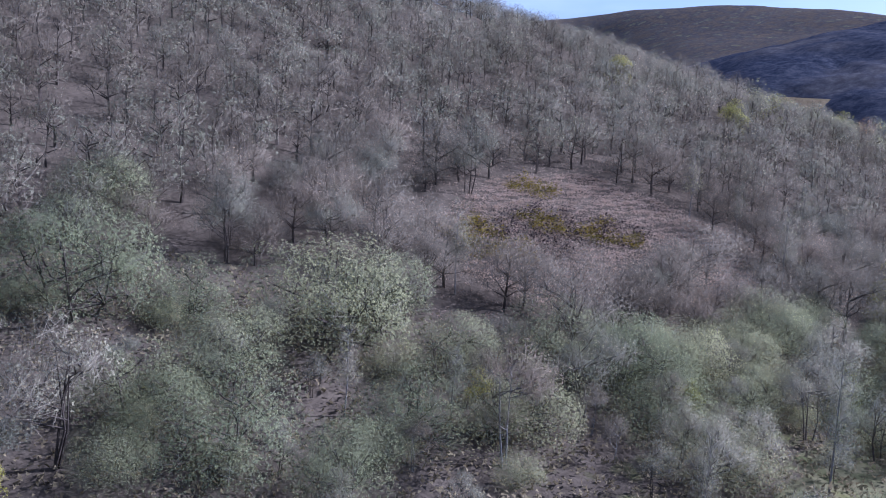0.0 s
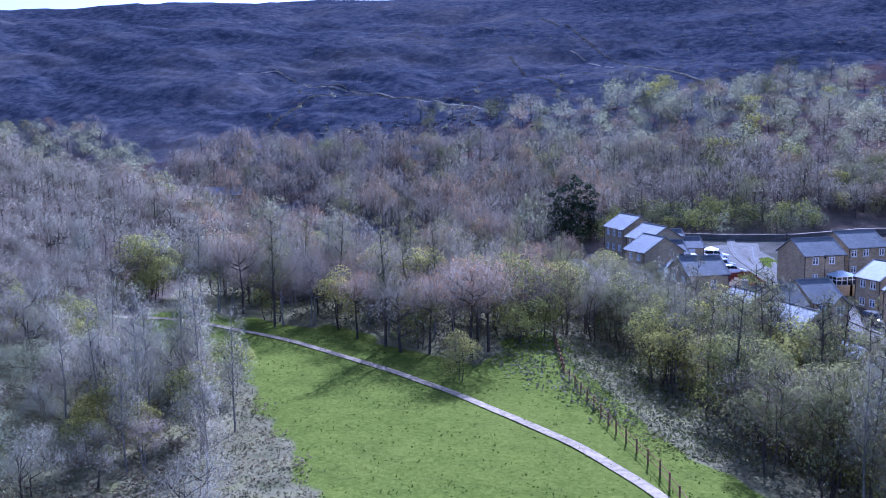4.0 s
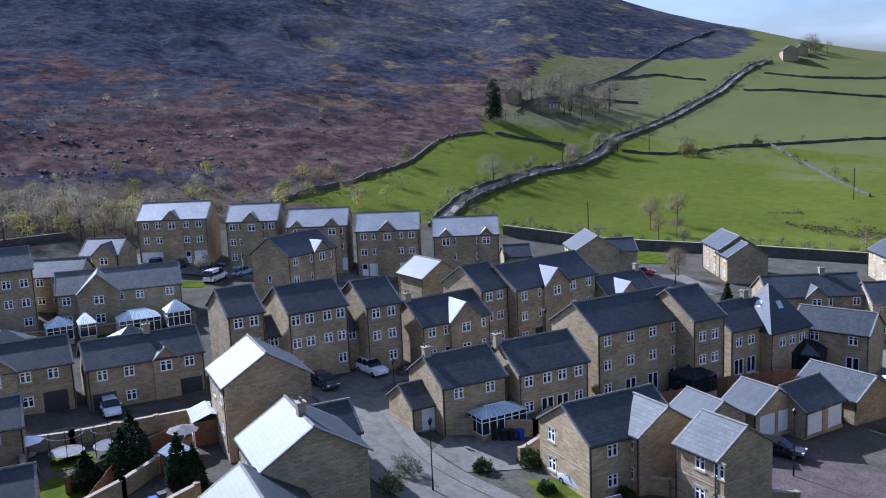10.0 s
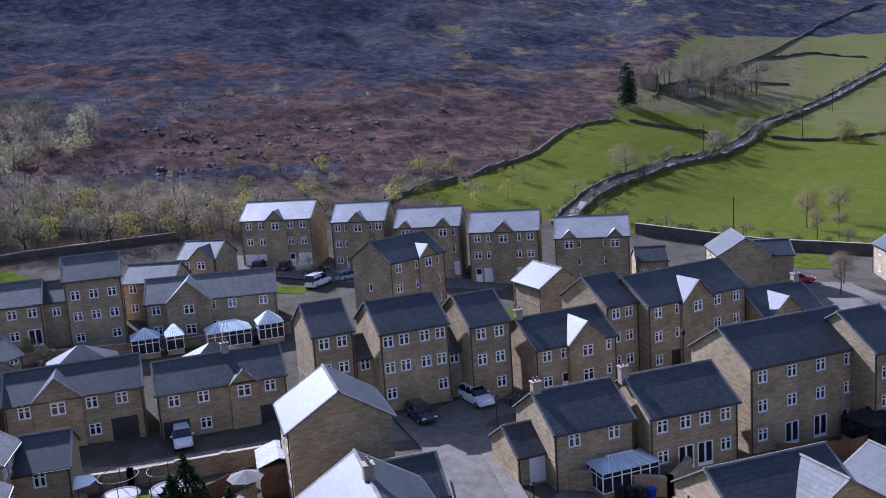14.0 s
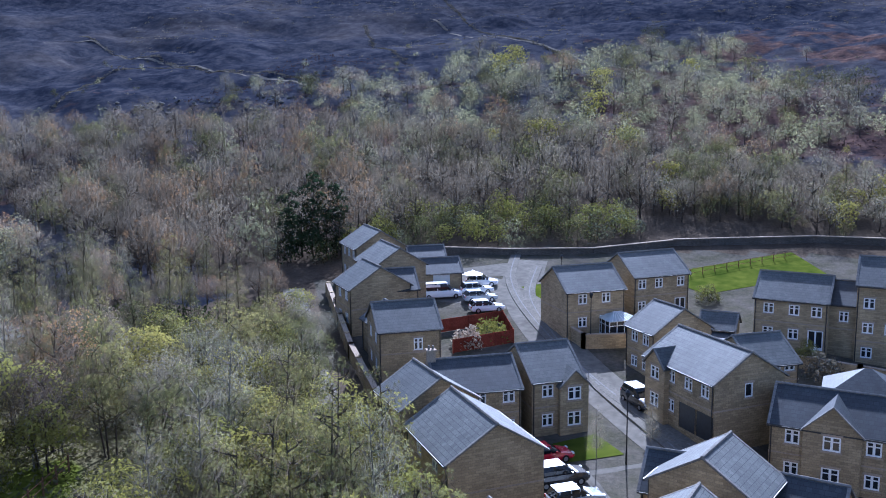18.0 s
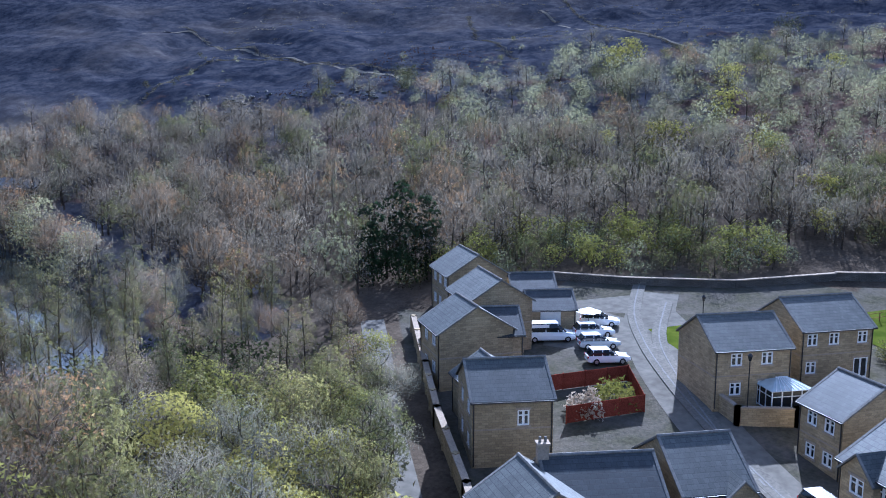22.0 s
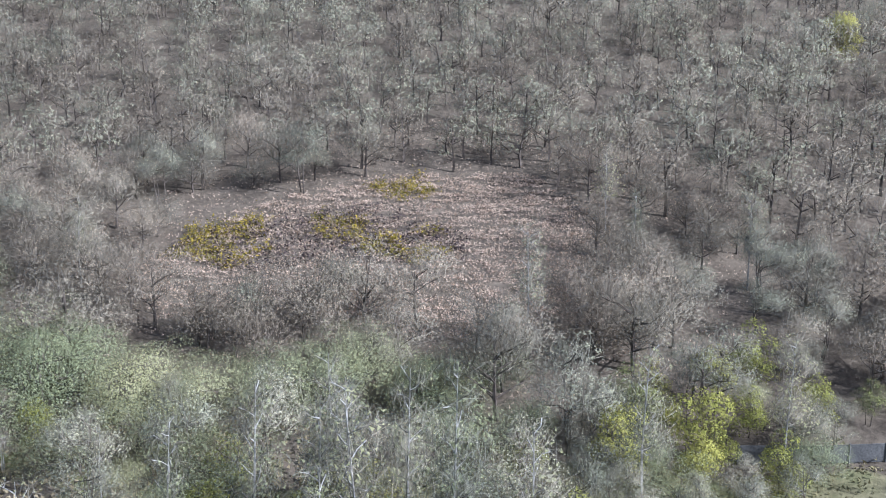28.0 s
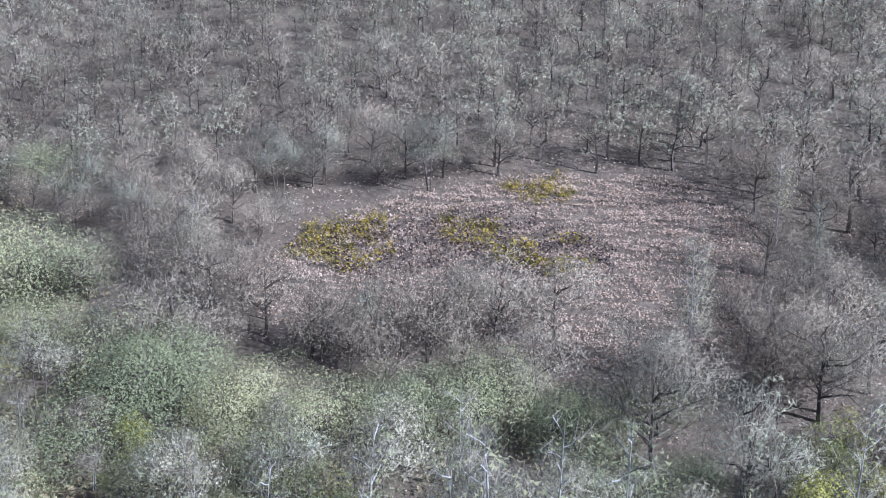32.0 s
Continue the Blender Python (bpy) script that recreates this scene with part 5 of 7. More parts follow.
    # the belt's tallest trees, against the estate wall
    for x, y, s, k in [(86, 30, 1.04, "alder"), (90, 33, 1.14, "olive"), (82, 24, 1.1, "alder"), (86, 25.5, 1.25, "spring"), (80, 20, 1.1, "alder"), (84, 20.5, 1.2, "olive"), (77, 15, 1.1, "alder"), (93, 36, 1.1, "olive"), (95, 38.5, .9, "alder"), (88, 28, 1.12, "olive")]:
        tree(k, x, y, s, rs)
    bare = [low_kind(900 + k, (BARK, TWIG, BUDS), H=8.6, R=4.3, base=.12, under=.2, low=-.6, trunk=.24, lobes=8, limbs=6, twigs=130, leaf=290, size=.37, long=1.9, tw=.15, bough=.14) for k in range(5)]
    grey = [low_kind(920 + k, (BARK, TWIGPALE, HAZE), H=8.6, R=4.1, base=.12, under=.2, low=-.6, trunk=.22, lobes=8, limbs=6, twigs=130, leaf=290, size=.37, long=1.9, tw=.15, bough=.12) for k in range(3)]
    will = [low_kind(940 + k, (BARK, TWIGPALE, WILLOW), H=8, R=4.8, base=.02, trunk=.16, lobes=9, limbs=3, twigs=80, leaf=620, size=.5, tw=.12, under=.5, low=-.8) for k in range(3)]
    oliv = [low_kind(960 + k, (BARK, TWIG, OLIVE), H=8, R=4.2, base=.04, trunk=.16, lobes=9, limbs=3, twigs=80, leaf=560, size=.5, tw=.12, under=.5, low=-.8) for k in range(3)]
    yell = [low_kind(980 + k, (BARK, TWIG, SPRING), H=8, R=3.6, base=.06, trunk=.16, lobes=8, limbs=3, twigs=80, leaf=380, size=.56, tw=.12, under=.5, low=-.8) for k in range(2)]
    rust = [low_kind(990 + k, (BARK, TWIG, RUST), H=10, R=4.2, base=.2, trunk=.18, lobes=9, limbs=6, twigs=220, leaf=220, size=.46, long=1.7, tw=.2) for k in range(2)]
    thrn = [low_kind(1000 + k, (BARK, TWIG, THORN), H=8, R=4.2, base=.04, trunk=.16, lobes=9, limbs=3, twigs=80, leaf=560, size=.5, tw=.12, under=.5, low=-.8) for k in range(2)]
    hazy = [low_kind(970 + k, (BARK, TWIG, HAZE), H=8.6, R=4.2, base=.12, under=.3, low=-.6, trunk=.22, lobes=8, limbs=6, twigs=120, leaf=320, size=.37, long=1.9, tw=.15, bough=.12) for k in range(3)]
    # the wooded hillside
    hillwood = [(-160, 40), (-40, 52), (-16, 64), (0, 62), (20, 70), (38, 82), (52, 104), (74, 108), (92, 114), (104, 160), (112, 230), (80, 300), (-60, 330), (-170, 220)]
    S = scatter(hillwood, 4.0, rs)
    S = S[~inside(S[:, 0], S[:, 1], CLEARING) & (np.hypot(S[:, 0] - 20, S[:, 1] - 20) < 260)]
    far = np.hypot(S[:, 0] - 40, S[:, 1] - 30) > 150
    S = S[~far | (rs.uniform(size=len(S)) < .55)]
    S = S[fbm(S[:, 0], S[:, 1], .05, 8) + .8 * rs.uniform(size=len(S)) > -.12]
    near = np.hypot(S[:, 0] - 45, S[:, 1] - 35)
    # the nearest single oaks are things of their own
    order = np.argsort(near)
    for x, y in S[order[:85]]:
        tree(pick(rs, [("bare", 5), ("pale", 1.2), ("birch", .3)]), x, y, rs.uniform(.5, .82), rs)
    wood_stuff("oak_wood", "leafless grey-brown oak wood on a steep slope", "wood", S[order[85:]], bare * 2 + grey + hazy * 2, rs, .56, .9)
    top = scatter([(-180, 220), (-60, 290), (60, 270), (80, 300), (60, 420), (-100, 420)], 9.0, rs)
    wood_stuff("hilltop_wood", "leafless wood along the hill's crest", "wood", top, bare, rs, .8, 1.15)
    # valley beyond the pond
    val = scatter([(60, 180), (112, 176), (140, 180), (160, 200), (190, 300), (196, 400), (150, 400), (90, 400), (76, 300)], 6.2, rs)
    val = val[land(val[:, 0], val[:, 1]) < np.where(val[:, 0] < 152, 41, 33)]
    wood_stuff("valley_wood", "mixed pale green and bare valley woodland", "wood", val, will * 4 + grey * 2 + bare[:3] + oliv * 2 + rust, rs, .6, .95)
    # tall trees behind the close
    tall = scatter([(96, 96), (106, 100), (118, 158), (124, 172), (160, 172), (156, 146), (140, 110), (128, 94), (146, 84), (178, 76), (192, 50), (206, 20), (226, 40), (228, 90), (208, 160), (200, 220), (180, 236), (120, 200), (90, 130)], 4.8, rs)
    shore = [(POND[0] + math.cos(a) * POND[2] * k * POND[4] - math.sin(a) * POND[3] * k * POND[5], POND[1] + math.cos(a) * POND[2] * k * POND[5] + math.sin(a) * POND[3] * k * POND[4]) for a, k in zip(np.linspace(1.3, 3.0, 16), rs.uniform(1.08, 1.3, 16))]
    shore += [(x, y) for x, y in scatter([(118, 84), (128, 90), (126, 100), (120, 94)], 4.2, rs)]
    for x, y in shore:
        tree(pick(rs, [("alder", 3), ("birch", 2), ("olive", 1), ("rust", 1)]), x, y, rs.uniform(.5, .8), rs)
    pq = pond_q(tall[:, 0], tall[:, 1])
    tall = tall[(pq > 1.1) & ((pq > 1.35) | (tall[:, 1] > 120))]
    bank = scatter([(86, 106), (99, 102), (112, 140), (122, 166), (108, 172), (98, 140)], 3.6, rs)
    bank = bank[pond_q(bank[:, 0], bank[:, 1]) > 1.02]
    rim = [(POND[0] + math.cos(a) * POND[2] * k * POND[4] - math.sin(a) * POND[3] * k * POND[5], POND[1] + math.cos(a) * POND[2] * k * POND[5] + math.sin(a) * POND[3] * k * POND[4]) for a, k in zip(np.linspace(-1.75, 1.4, 90), rs.uniform(1.0, 1.25, 90))]
    bank = np.concatenate([bank, np.array(rim)])
    wood_stuff("bank_trees", "willows and bare trees along the pond bank", "wood", bank, will + grey + bare[:3] + rust, rs, .6, .95)
    gap = scatter([(132, 80), (142, 82), (152, 96), (172, 112), (170, 150), (156, 166), (146, 140), (138, 112), (132, 94)], 4.6, rs)
    gap = gap[(pond_q(gap[:, 0], gap[:, 1]) > 1.08) & (edge_q(gap[:, 0], gap[:, 1]) > 3)]
    tall = np.concatenate([tall, gap])
    wood_stuff("valley_trees", "tall bare and rusty trees on the valley floor", "wood", tall, bare * 3 + rust + oliv[:2] + will[:1], rs, .65, 1.05, 1.2)
    scrub = scatter([(208, 66), (204, 10), (212, -40), (270, -30), (340, 20), (370, 100), (340, 180), (300, 250), (230, 240), (200, 170)], 6.8, rs)
    keep = .8 * fbm(scrub[:, 0], scrub[:, 1], .03, 4) + 1.0 - np.hypot((scrub[:, 0] - 262) / 68, (scrub[:, 1] - 84) / 74) > 0
    wood_stuff("hillside_scrub", "rounded willow and hawthorn scrub on the moor's foot", "scrub", scrub[keep], will * 3 + thrn * 2 + oliv + grey * 2 + hazy + rust[:1] + yell[:1], rs, .45, 1.15)
    low = scatter([(196, 24), (200, -30), (206, -72), (238, -76), (262, -30), (262, 30), (236, 60), (206, 60)], 7.5, rs, .9)
    low = low[rs.uniform(size=len(low)) < 1.15 - (low[:, 0] - 196) / 70]
    wood_stuff("foot_scrub", "scattered yellow-olive bushes along the foot of the moor", "scrub", low, oliv * 3 + yell + will + hazy[:2], rs, .22, .6)
    row_ = scatter([(196, 50), (197, 10), (196, -20), (205, -22), (216, 0), (224, 30), (214, 56)], 3.8, rs)
    wood_stuff("foot_trees", "thin grey and yellowing trees behind the top terrace", "wood", row_, hazy + grey + bare[:2] + oliv[:1] + yell[:1], rs, .5, .95)
    dots = scatter([(206, 230), (214, 130), (236, 60), (262, -30), (300, -90), (350, -60), (350, 90), (310, 220), (250, 270)], 8.5, rs, .9)
    dots = dots[fbm(dots[:, 0], dots[:, 1], .025, 14) + 1.1 * (rs.uniform(size=len(dots)) - .5) - .006 * (dots[:, 0] - 240) > .05]
    wood_stuff("moor_bushes", "small scattered dark green bushes on the moor", "scrub", dots, thrn * 2 + will + oliv[:1], rs, .1, .34)
    band = scatter([(150, 84), (166, 72), (176, 56), (184, 46), (194, 50), (186, 72), (172, 88)], 3.6, rs)
    wood_stuff("hedge_thicket", "olive and yellow thicket behind the estate wall", "scrub", band, oliv * 2 + yell * 2 + will, rs, .45, .75)
    for x, y, s, k in ((113.6, -103.4, .5, "rust"), (104.6, -103.4, .5, "rust"), (145.6, -92.6, .5, "rust"), (174.6, -112, .55, "rust"), (173.4, -116, .5, "rust"), (63.5, 98.3, .36, "olive"), (56, 95.4, .34, "olive"), (58.5, 97, .3, "willow"), (66, 97.5, .34, "olive")):
        tree(k, x, y, s, rs)
    for x, y, s in ((69, 102, .9), (137, 197, 1.3), (100, 101, .8), (98, 84, .7), (110, 68, .8), (75, 106, .9), (68, 52, .55), (84, 55, .8), (75, 85, .7), (90, 56, .9), (106, 49, .7), (82, 37, .9), (73, 6, .9), (136, 96, .8), (48, 150, .8), (30, 160, .8), (62, 170, .7)):
        tree("spring", x, y, s, rs)
    ever = low_kind(997, (BARK, YEW, YEW), H=12, R=2.6, base=.03, trunk=.2, lobes=12, limbs=2, twigs=80, leaf=1500, size=.42, slim=True)
    for x, y, s in ((154, 86, 1.1), (157, 84, .95), (151, 88, .9), (95, 184, .55), (98, 186, .45), (285, -134, 1.2), (288, -137, 1.0)):
        ob = wood_stuff("evergreen_tree", "dark evergreen tree with dense needles", "tree", np.array([(x, y)]), [ever], rs, s, s)
        ob["kind"] = ""
        del ob["kind"]
    right = scatter([(176, -190), (152, -166), (124, -172), (104, -260), (150, -300), (186, -262), (180, -224)], 5.0, rs)
    wood_stuff("field_scrub", "dark olive thorn scrub at the field's edge", "scrub", right, thrn * 3 + oliv + bare[:1], rs, .55, 1.15)


plant()

# ---- roads, paths, water ----
strip("road", [(168, 58), (157, 54), (148, 48), (139, 40), (131, 31), (122, 21), (116, 12), (115, 2), (115, -8), (116, -18)], 5.4, TARMAC, .03, "grey tarmac estate road", "road")
strip("road", [(119, -32), (119, -24), (112, -21), (104, -21), (96, -19), (88, -22), (80, -26), (70, -32), (62, -40)], 5.6, TARMAC, .05, "grey tarmac estate road with a bend", "road")
strip("lane", [(141, 79), (132, 69.5), (124.5, 62.5), (116.5, 53.5), (108.5, 45), (101, 37)], 2.6, TARMAC, .06, "narrow dark tarmac lane along the garden walls", "lane")
strip("path", [(60.2, 94.6), (62.2, 93.6), (64.1, 92.9), (65.6, 92.0), (66.9, 90.4), (67.9, 86.7), (68.7, 80), (68.8, 74), (68.3, 68), (67, 60), (64.5, 49), (60, 36), (55, 27), (46, 18)], .95, FOOTPATH, .07, "trodden pale earth path across the meadow", "path", step=.9)
wg = Geo()
wg.face(*[(POND[0] + math.cos(t) * POND[2] * 1.12 * POND[4] - math.sin(t) * POND[3] * 1.12 * POND[5], POND[1] + math.cos(t) * POND[2] * 1.12 * POND[5] + math.sin(t) * POND[3] * 1.12 * POND[4], 6.6) for t in np.linspace(0, 6.2832, 60)[:-1]])
tagged(part("water", wg, WATER), "still dark pond water among trees", "pond", kind="structure")


# ---- estate ground: drives, lawns, kerbs ----
def patch(name, pts, mat, lift, label, category, step=3.0):
    """A flat piece of ground cover cut to a polygon and laid on the land."""
    g = Geo()
    g.face(*[(x, y, gz(x, y) + lift) for x, y in pts])
    return tagged(part(name, g, mat), label, category, kind="structure")


LAWN = foliage("mown_lawn", (.045, .065, .008), (.10, .115, .016), 0, .6, 0)
patch("drive", [(112, 13), (117, 13), (118.5, -9), (113, -9)], TARMAC, .02, "dark tarmac forecourt", "drive")
patch("drive", [(114, 16), (117, 4), (116.5, -8), (113, -8), (112.6, 14)], TARMAC, .035, "dark tarmac forecourt", "drive")
patch("drive", [(83, 12), (92, 9), (93, -1), (84, -2), (80, 5)], TARMAC, .03, "grey tarmac parking court", "drive")
patch("drive", [(89, -54), (90.5, -66), (87, -72), (76, -62), (70, -52), (78, -46), (86, -47)], SETTS, .03, "brown block-paved garage court", "drive")
patch("drive", [(104, -19), (119, -18), (120, -32), (112, -32), (104, -24)], TARMAC, .02, "grey tarmac forecourt", "drive")
patch("drive", [(98, -24), (101, -27), (97, -33), (92, -30), (93, -25)], TARMAC, .03, "grey tarmac drive", "drive")
patch("drive", [(190, -8), (180, -24), (168, -42), (158, -62), (150, -58), (160, -40), (170, -22), (180, -6)], TARMAC, .03, "tarmac parking in front of the terrace", "drive")
patch("drive", [(110, -92), (98, -110), (92, -104), (90, -80), (96, -76), (104, -84)], TARMAC, .03, "grey tarmac lower road", "drive")
patch("drive", [(152, -80), (146, -94), (134, -92), (130, -76), (140, -70)], PAVING, .03, "pale paved turning area", "drive")
patch("drive", [(110, 27), (116, 28), (122, 22), (117, 15), (108, 21)], TARMAC, .035, "tarmac parking bay", "drive")
patch("drive", [(146, 60), (158, 66), (168, 58), (160, 50), (150, 46)], TARMAC, .02, "worn tarmac turning head", "drive")
for pts in ([(118, 33), (123, 29.5), (120.5, 26), (117, 29.5)], [(156.5, 53.5), (160, 51), (157, 47.5), (153, 48.5)], [(100, 11), (106, 7), (105, 2), (99, 5)], [(93.5, 11), (98, 8), (97, 4), (92.5, 6)],
            [(107, 7), (110.5, 7), (110.5, 3.5), (107, 3.5)], [(170, 40), (188, 26), (180, 20), (165, 32)], [(172, -8), (168, -18), (164, -16), (168, -8)], [(160, -84), (154, -98), (163, -104), (170, -92)],
            [(146, -34), (150, -40), (144, -44), (141, -38)], [(90, -29), (88.5, -34), (84, -33), (86, -28)], [(152, 1), (152, -11), (146, -11), (146, 1)]):
    patch("lawn", pts, LAWN, .045, "mown green lawn beside a house", "lawn")
for pts in ([(165.5, 55.5), (154, 51.5), (145.5, 45), (136.8, 37.5), (128.8, 28.8), (119.8, 19), (113.2, 11)], [(170, 61), (159.5, 57), (150.5, 50.5), (141.5, 42.5), (133.2, 33.2), (125, 23), (118.8, 12.8)],
            [(112, -23.8), (104, -23.9), (97, -22), (89, -25), (81, -29), (71, -35)], [(104, -18.1), (95.4, -16.2), (87.2, -19), (79, -23), (69, -29)]):
    strip("pavement", pts, 1.5, PAVING, 0, "pale pavement beside the road", "pavement", thick=.11)
    strip("kerb", [(x + .0, y) for x, y in pts], .16, KERB, 0, "stone kerb along the road", "kerb", thick=.13)


# ---- walls and fences ----
def garden_wall(pts, h=1.5, w=.32, mat=None, label="coursed stone garden wall", cap=True, piers=True):
    ob = thing("garden_wall", pose(*pts[0], gz(*pts[0])), label, "wall", "garden walls")
    o = Vector((*pts[0], gz(*pts[0])))
    for a, b in zip(pts[:-1], pts[1:]):
        A, B = Vector((*a, gz(*a))) - o, Vector((*b, gz(*b))) - o
        d = Vector((B.x - A.x, B.y - A.y, 0)).normalized()
        s = Vector((-d.y, d.x, 0)) * w / 2
        g = Geo()
        up, dn = Vector((0, 0, h)), Vector((0, 0, -.6))
        q = [A - s, A + s, B + s, B - s]
        g.face(*[p + up for p in (q[0], q[3], q[2], q[1])])
        for k in range(4):
            j = (k + 1) % 4
            g.face(q[j] + dn, q[k] + dn, q[k] + up, q[j] + up)
        part("wall_run", g, mat or STONE, ob)
        if cap:
            c = Geo()
            s2 = s * 1.35
            c.slab(A - s2 + up * 1.07, B - s2 + up * 1.07, B + s2 + up * 1.07, A + s2 + up * 1.07, .1)
            part("coping", c, TRIM, ob)
        if piers:
            n = max(1, int((B - A).length / 3.2))
            for k in range(n + 1):
                p = A.lerp(B, k / n)
                g = Geo()
                g.box(p.x - .24, p.y - .24, p.z - .5, p.x + .24, p.y + .24, p.z + h + .18)
                part("pier", g, STONE, ob)
    return ob


def fence(pts, h=1.6, mat=None, label="close-boarded brown timber garden fence", boards=True):
    ob = thing("fence", pose(*pts[0], gz(*pts[0])), label, "fence", "fences")
    o = Vector((*pts[0], gz(*pts[0])))
    for a, b in zip(pts[:-1], pts[1:]):
        A, B = Vector((*a, gz(*a))) - o, Vector((*b, gz(*b))) - o
        L = (B - A).length
        n = max(1, int(L / 1.9))
        for k in range(n):
            p, q = A.lerp(B, k / n), A.lerp(B, (k + 1) / n)
            po = Geo()
            po.box(p.x - .05, p.y - .05, p.z - .3, p.x + .05, p.y + .05, p.z + h + .06)
            part("post", po, TIMBER if mat is None else mat, ob)
            d = (q - p).normalized()
            s = Vector((-d.y, d.x, 0)) * .02
            if boards:
                g = Geo()
                z0, z1 = Vector((0, 0, .05)), Vector((0, 0, h))
                r = [p - s, p + s, q + s, q - s]
                g.face(*[v + z1 for v in (r[0], r[3], r[2], r[1])])
                for m in range(4):
                    j = (m + 1) % 4
                    g.face(r[j] + z0, r[m] + z0, r[m] + z1, r[j] + z1)
                part("panel", g, TIMBER if mat is None else mat, ob)
            else:
                for zz in (.45, .95):
                    g = Geo()
                    g.tube(p + Vector((0, 0, zz)), q + Vector((0, 0, zz)), .03, .03, 4)
                    part("rail", g, TIMBER if mat is None else mat, ob)
    return ob


garden_wall([(112.4, 14), (112.8, 5), (112.6, -6)], 1.5)
garden_wall([(101, -27.5), (97.6, -34.5), (99.8, -37.5)], 1.5)
garden_wall([(93.4, -30.5), (95, -33.5)], 1.2)
garden_wall([(85.2, -35.5), (80, -40.5), (76.6, -45.5)], 1.4, label="low stone garden wall at the corner")
garden_wall([(143.6, 42.2), (140.6, 38.0), (143.4, 34.2), (145.8, 32.2)], 1.5)
garden_wall([(147.5, 34), (153.5, 26)], 1.4)
garden_wall([(148, 1), (147.6, -12)], 1.2)
garden_wall([(146.5, 20), (147, 12), (147.6, 4)], 1.3)
garden_wall([(165, 72), (169, 62), (175, 51), (184, 42)], .9, .45, DRYSTONE, "tall stone boundary wall behind the close", True, False)
garden_wall([(184, 42), (194, 24), (200, 0)], 1.0, .45, DRYSTONE, "stone boundary wall of the estate", True, False)
garden_wall([(184, -80), (170, -97), (156, -117), (141, -134), (132, -148)], 1.8, .5, DRYSTONE, "stone retaining wall below the field", True, False)
garden_wall([(94, 10), (99, 2), (104, -4)], 1.4)
garden_wall([(105, 9), (112, 9)], 1.3)
garden_wall([(92, 3), (95, -3)], 1.5)
garden_wall([(141, 73), (132, 64), (125, 57), (117, 48), (110, 41)], 1.7, .4, None, "stone garden wall beside the lane")
fence([(140, 68), (133, 61.5)], 1.7)
fence([(118, 47), (121, 44.5)], 1.6)
fence([(132, 49), (138, 45), (143, 49), (136, 54)], 1.5, REDFENCE, "red-stained close-boarded garden fence")
fence([(102, 6), (108, -4)], 1.5)
fence([(97, 5), (103, 2)], 1.5)
fence([(100, -46), (98.5, -52), (99.5, -58)], 1.5)
fence([(99.5, -58), (98.8, -66), (97.5, -72)], 1.6)
fence([(113, -40), (113.5, -50), (114.5, -60)], 1.4)
fence([(91, 55), (76, 45.5), (64, 34.5), (58, 28.5), (50, 22)], 1.1, None, "post and wire field fence", False)
fence([(51.4, 86.6), (54.8, 89.4), (58, 92.4), (61.4, 95.8)], 1.2, GREYWOOD, "grey weathered paling fence beside the path")
fence([(168, 38), (178, 31), (186, 25)], .9, None, "low timber rail fence round the green", False)


# ---- conservatories, sheds ----
def conservatory(x, y, yaw, w, d, h=2.3, rise=.9, tint=None, label="white framed glass conservatory", dark=False):
    x, y = settle(x, y, 1.7)
    ob = thing("conservatory", pose(x, y, gz(x, y), 0, 0, yaw), label, "conservatory", "conservatories")
    fr = LAMPBLACK if dark else WHITE
    b = Geo()
    b.box(-w / 2, -d / 2, -.5, w / 2, d / 2, .55)
    part("base_wall", b, STONE, ob)
    for (x0, y0), (x1, y1) in (((-w / 2, -d / 2), (w / 2, -d / 2)), ((w / 2, -d / 2), (w / 2, d / 2)), ((-w / 2, d / 2), (-w / 2, -d / 2))):
        L = math.hypot(x1 - x0, y1 - y0)
        n = max(2, round(L / .8))
        xs = [0.0]
        for k in range(n):
            xs += [k * L / n + .05, (k + 1) * L / n - .05]
        xs.append(L)
        f = lattice(xs, [.55, .62, 1.75, 1.82, h - .08, h], lambda i, k: i % 2 == 1 and k in (1, 3), -.03, .03)
        ang = math.degrees(math.atan2(y1 - y0, x1 - x0))
        fo = part("window_frame", f, fr, ob)
        fo.matrix_basis = pose(x0, y0, 0, 0, 0, ang)
        p = Geo()
        p.face((0, 0, .6), (L, 0, .6), (L, 0, h), (0, 0, h))
        part("pane", p, GLASS, fo)
    A, B, C, D = (-w / 2 - .15, -d / 2 - .15, h), (w / 2 + .15, -d / 2 - .15, h), (w / 2 + .15, d / 2, h), (-w / 2 - .15, d / 2, h)
    t = max(.2, w / 2 - d * .45)
    P, Q = (-t, d / 2 - .05 if w < d else .1 * d, h + rise), (t, d / 2 - .05 if w < d else .1 * d, h + rise)
    r = Geo()
    r.face(A, B, Q, P).face(B, C, Q).face(D, A, P).face(C, D, P, Q).face(D, C, B, A)
    ro = part("glass_roof", r, GLASS if dark else GLASSROOF, ob)
    for k in range(1, 9):
        f = k / 9
        a, b = Vector(A).lerp(Vector(B), f), Vector(P).lerp(Vector(Q), f)
        g = Geo()
        g.tube(a + Vector((0, 0, .02)), b + Vector((0, 0, .02)), .035, .035, 4)
        part("glazing_bar", g, fr, ro)
    g = Geo()
    g.tube(P, Q, .07, .07, 6)
    part("ridge_bar", g, fr, ob)
    return ob


conservatory(145.0, 4.6, -87, 3.0, 3.0)
conservatory(145.4, 1.4, -87, 1.9, 2.4, 2.2, .9)
conservatory(144.4, -4.6, -87, 5.0, 3.0)
conservatory(144.6, -9.4, -87, 2.9, 2.9, 2.4, 1.2)
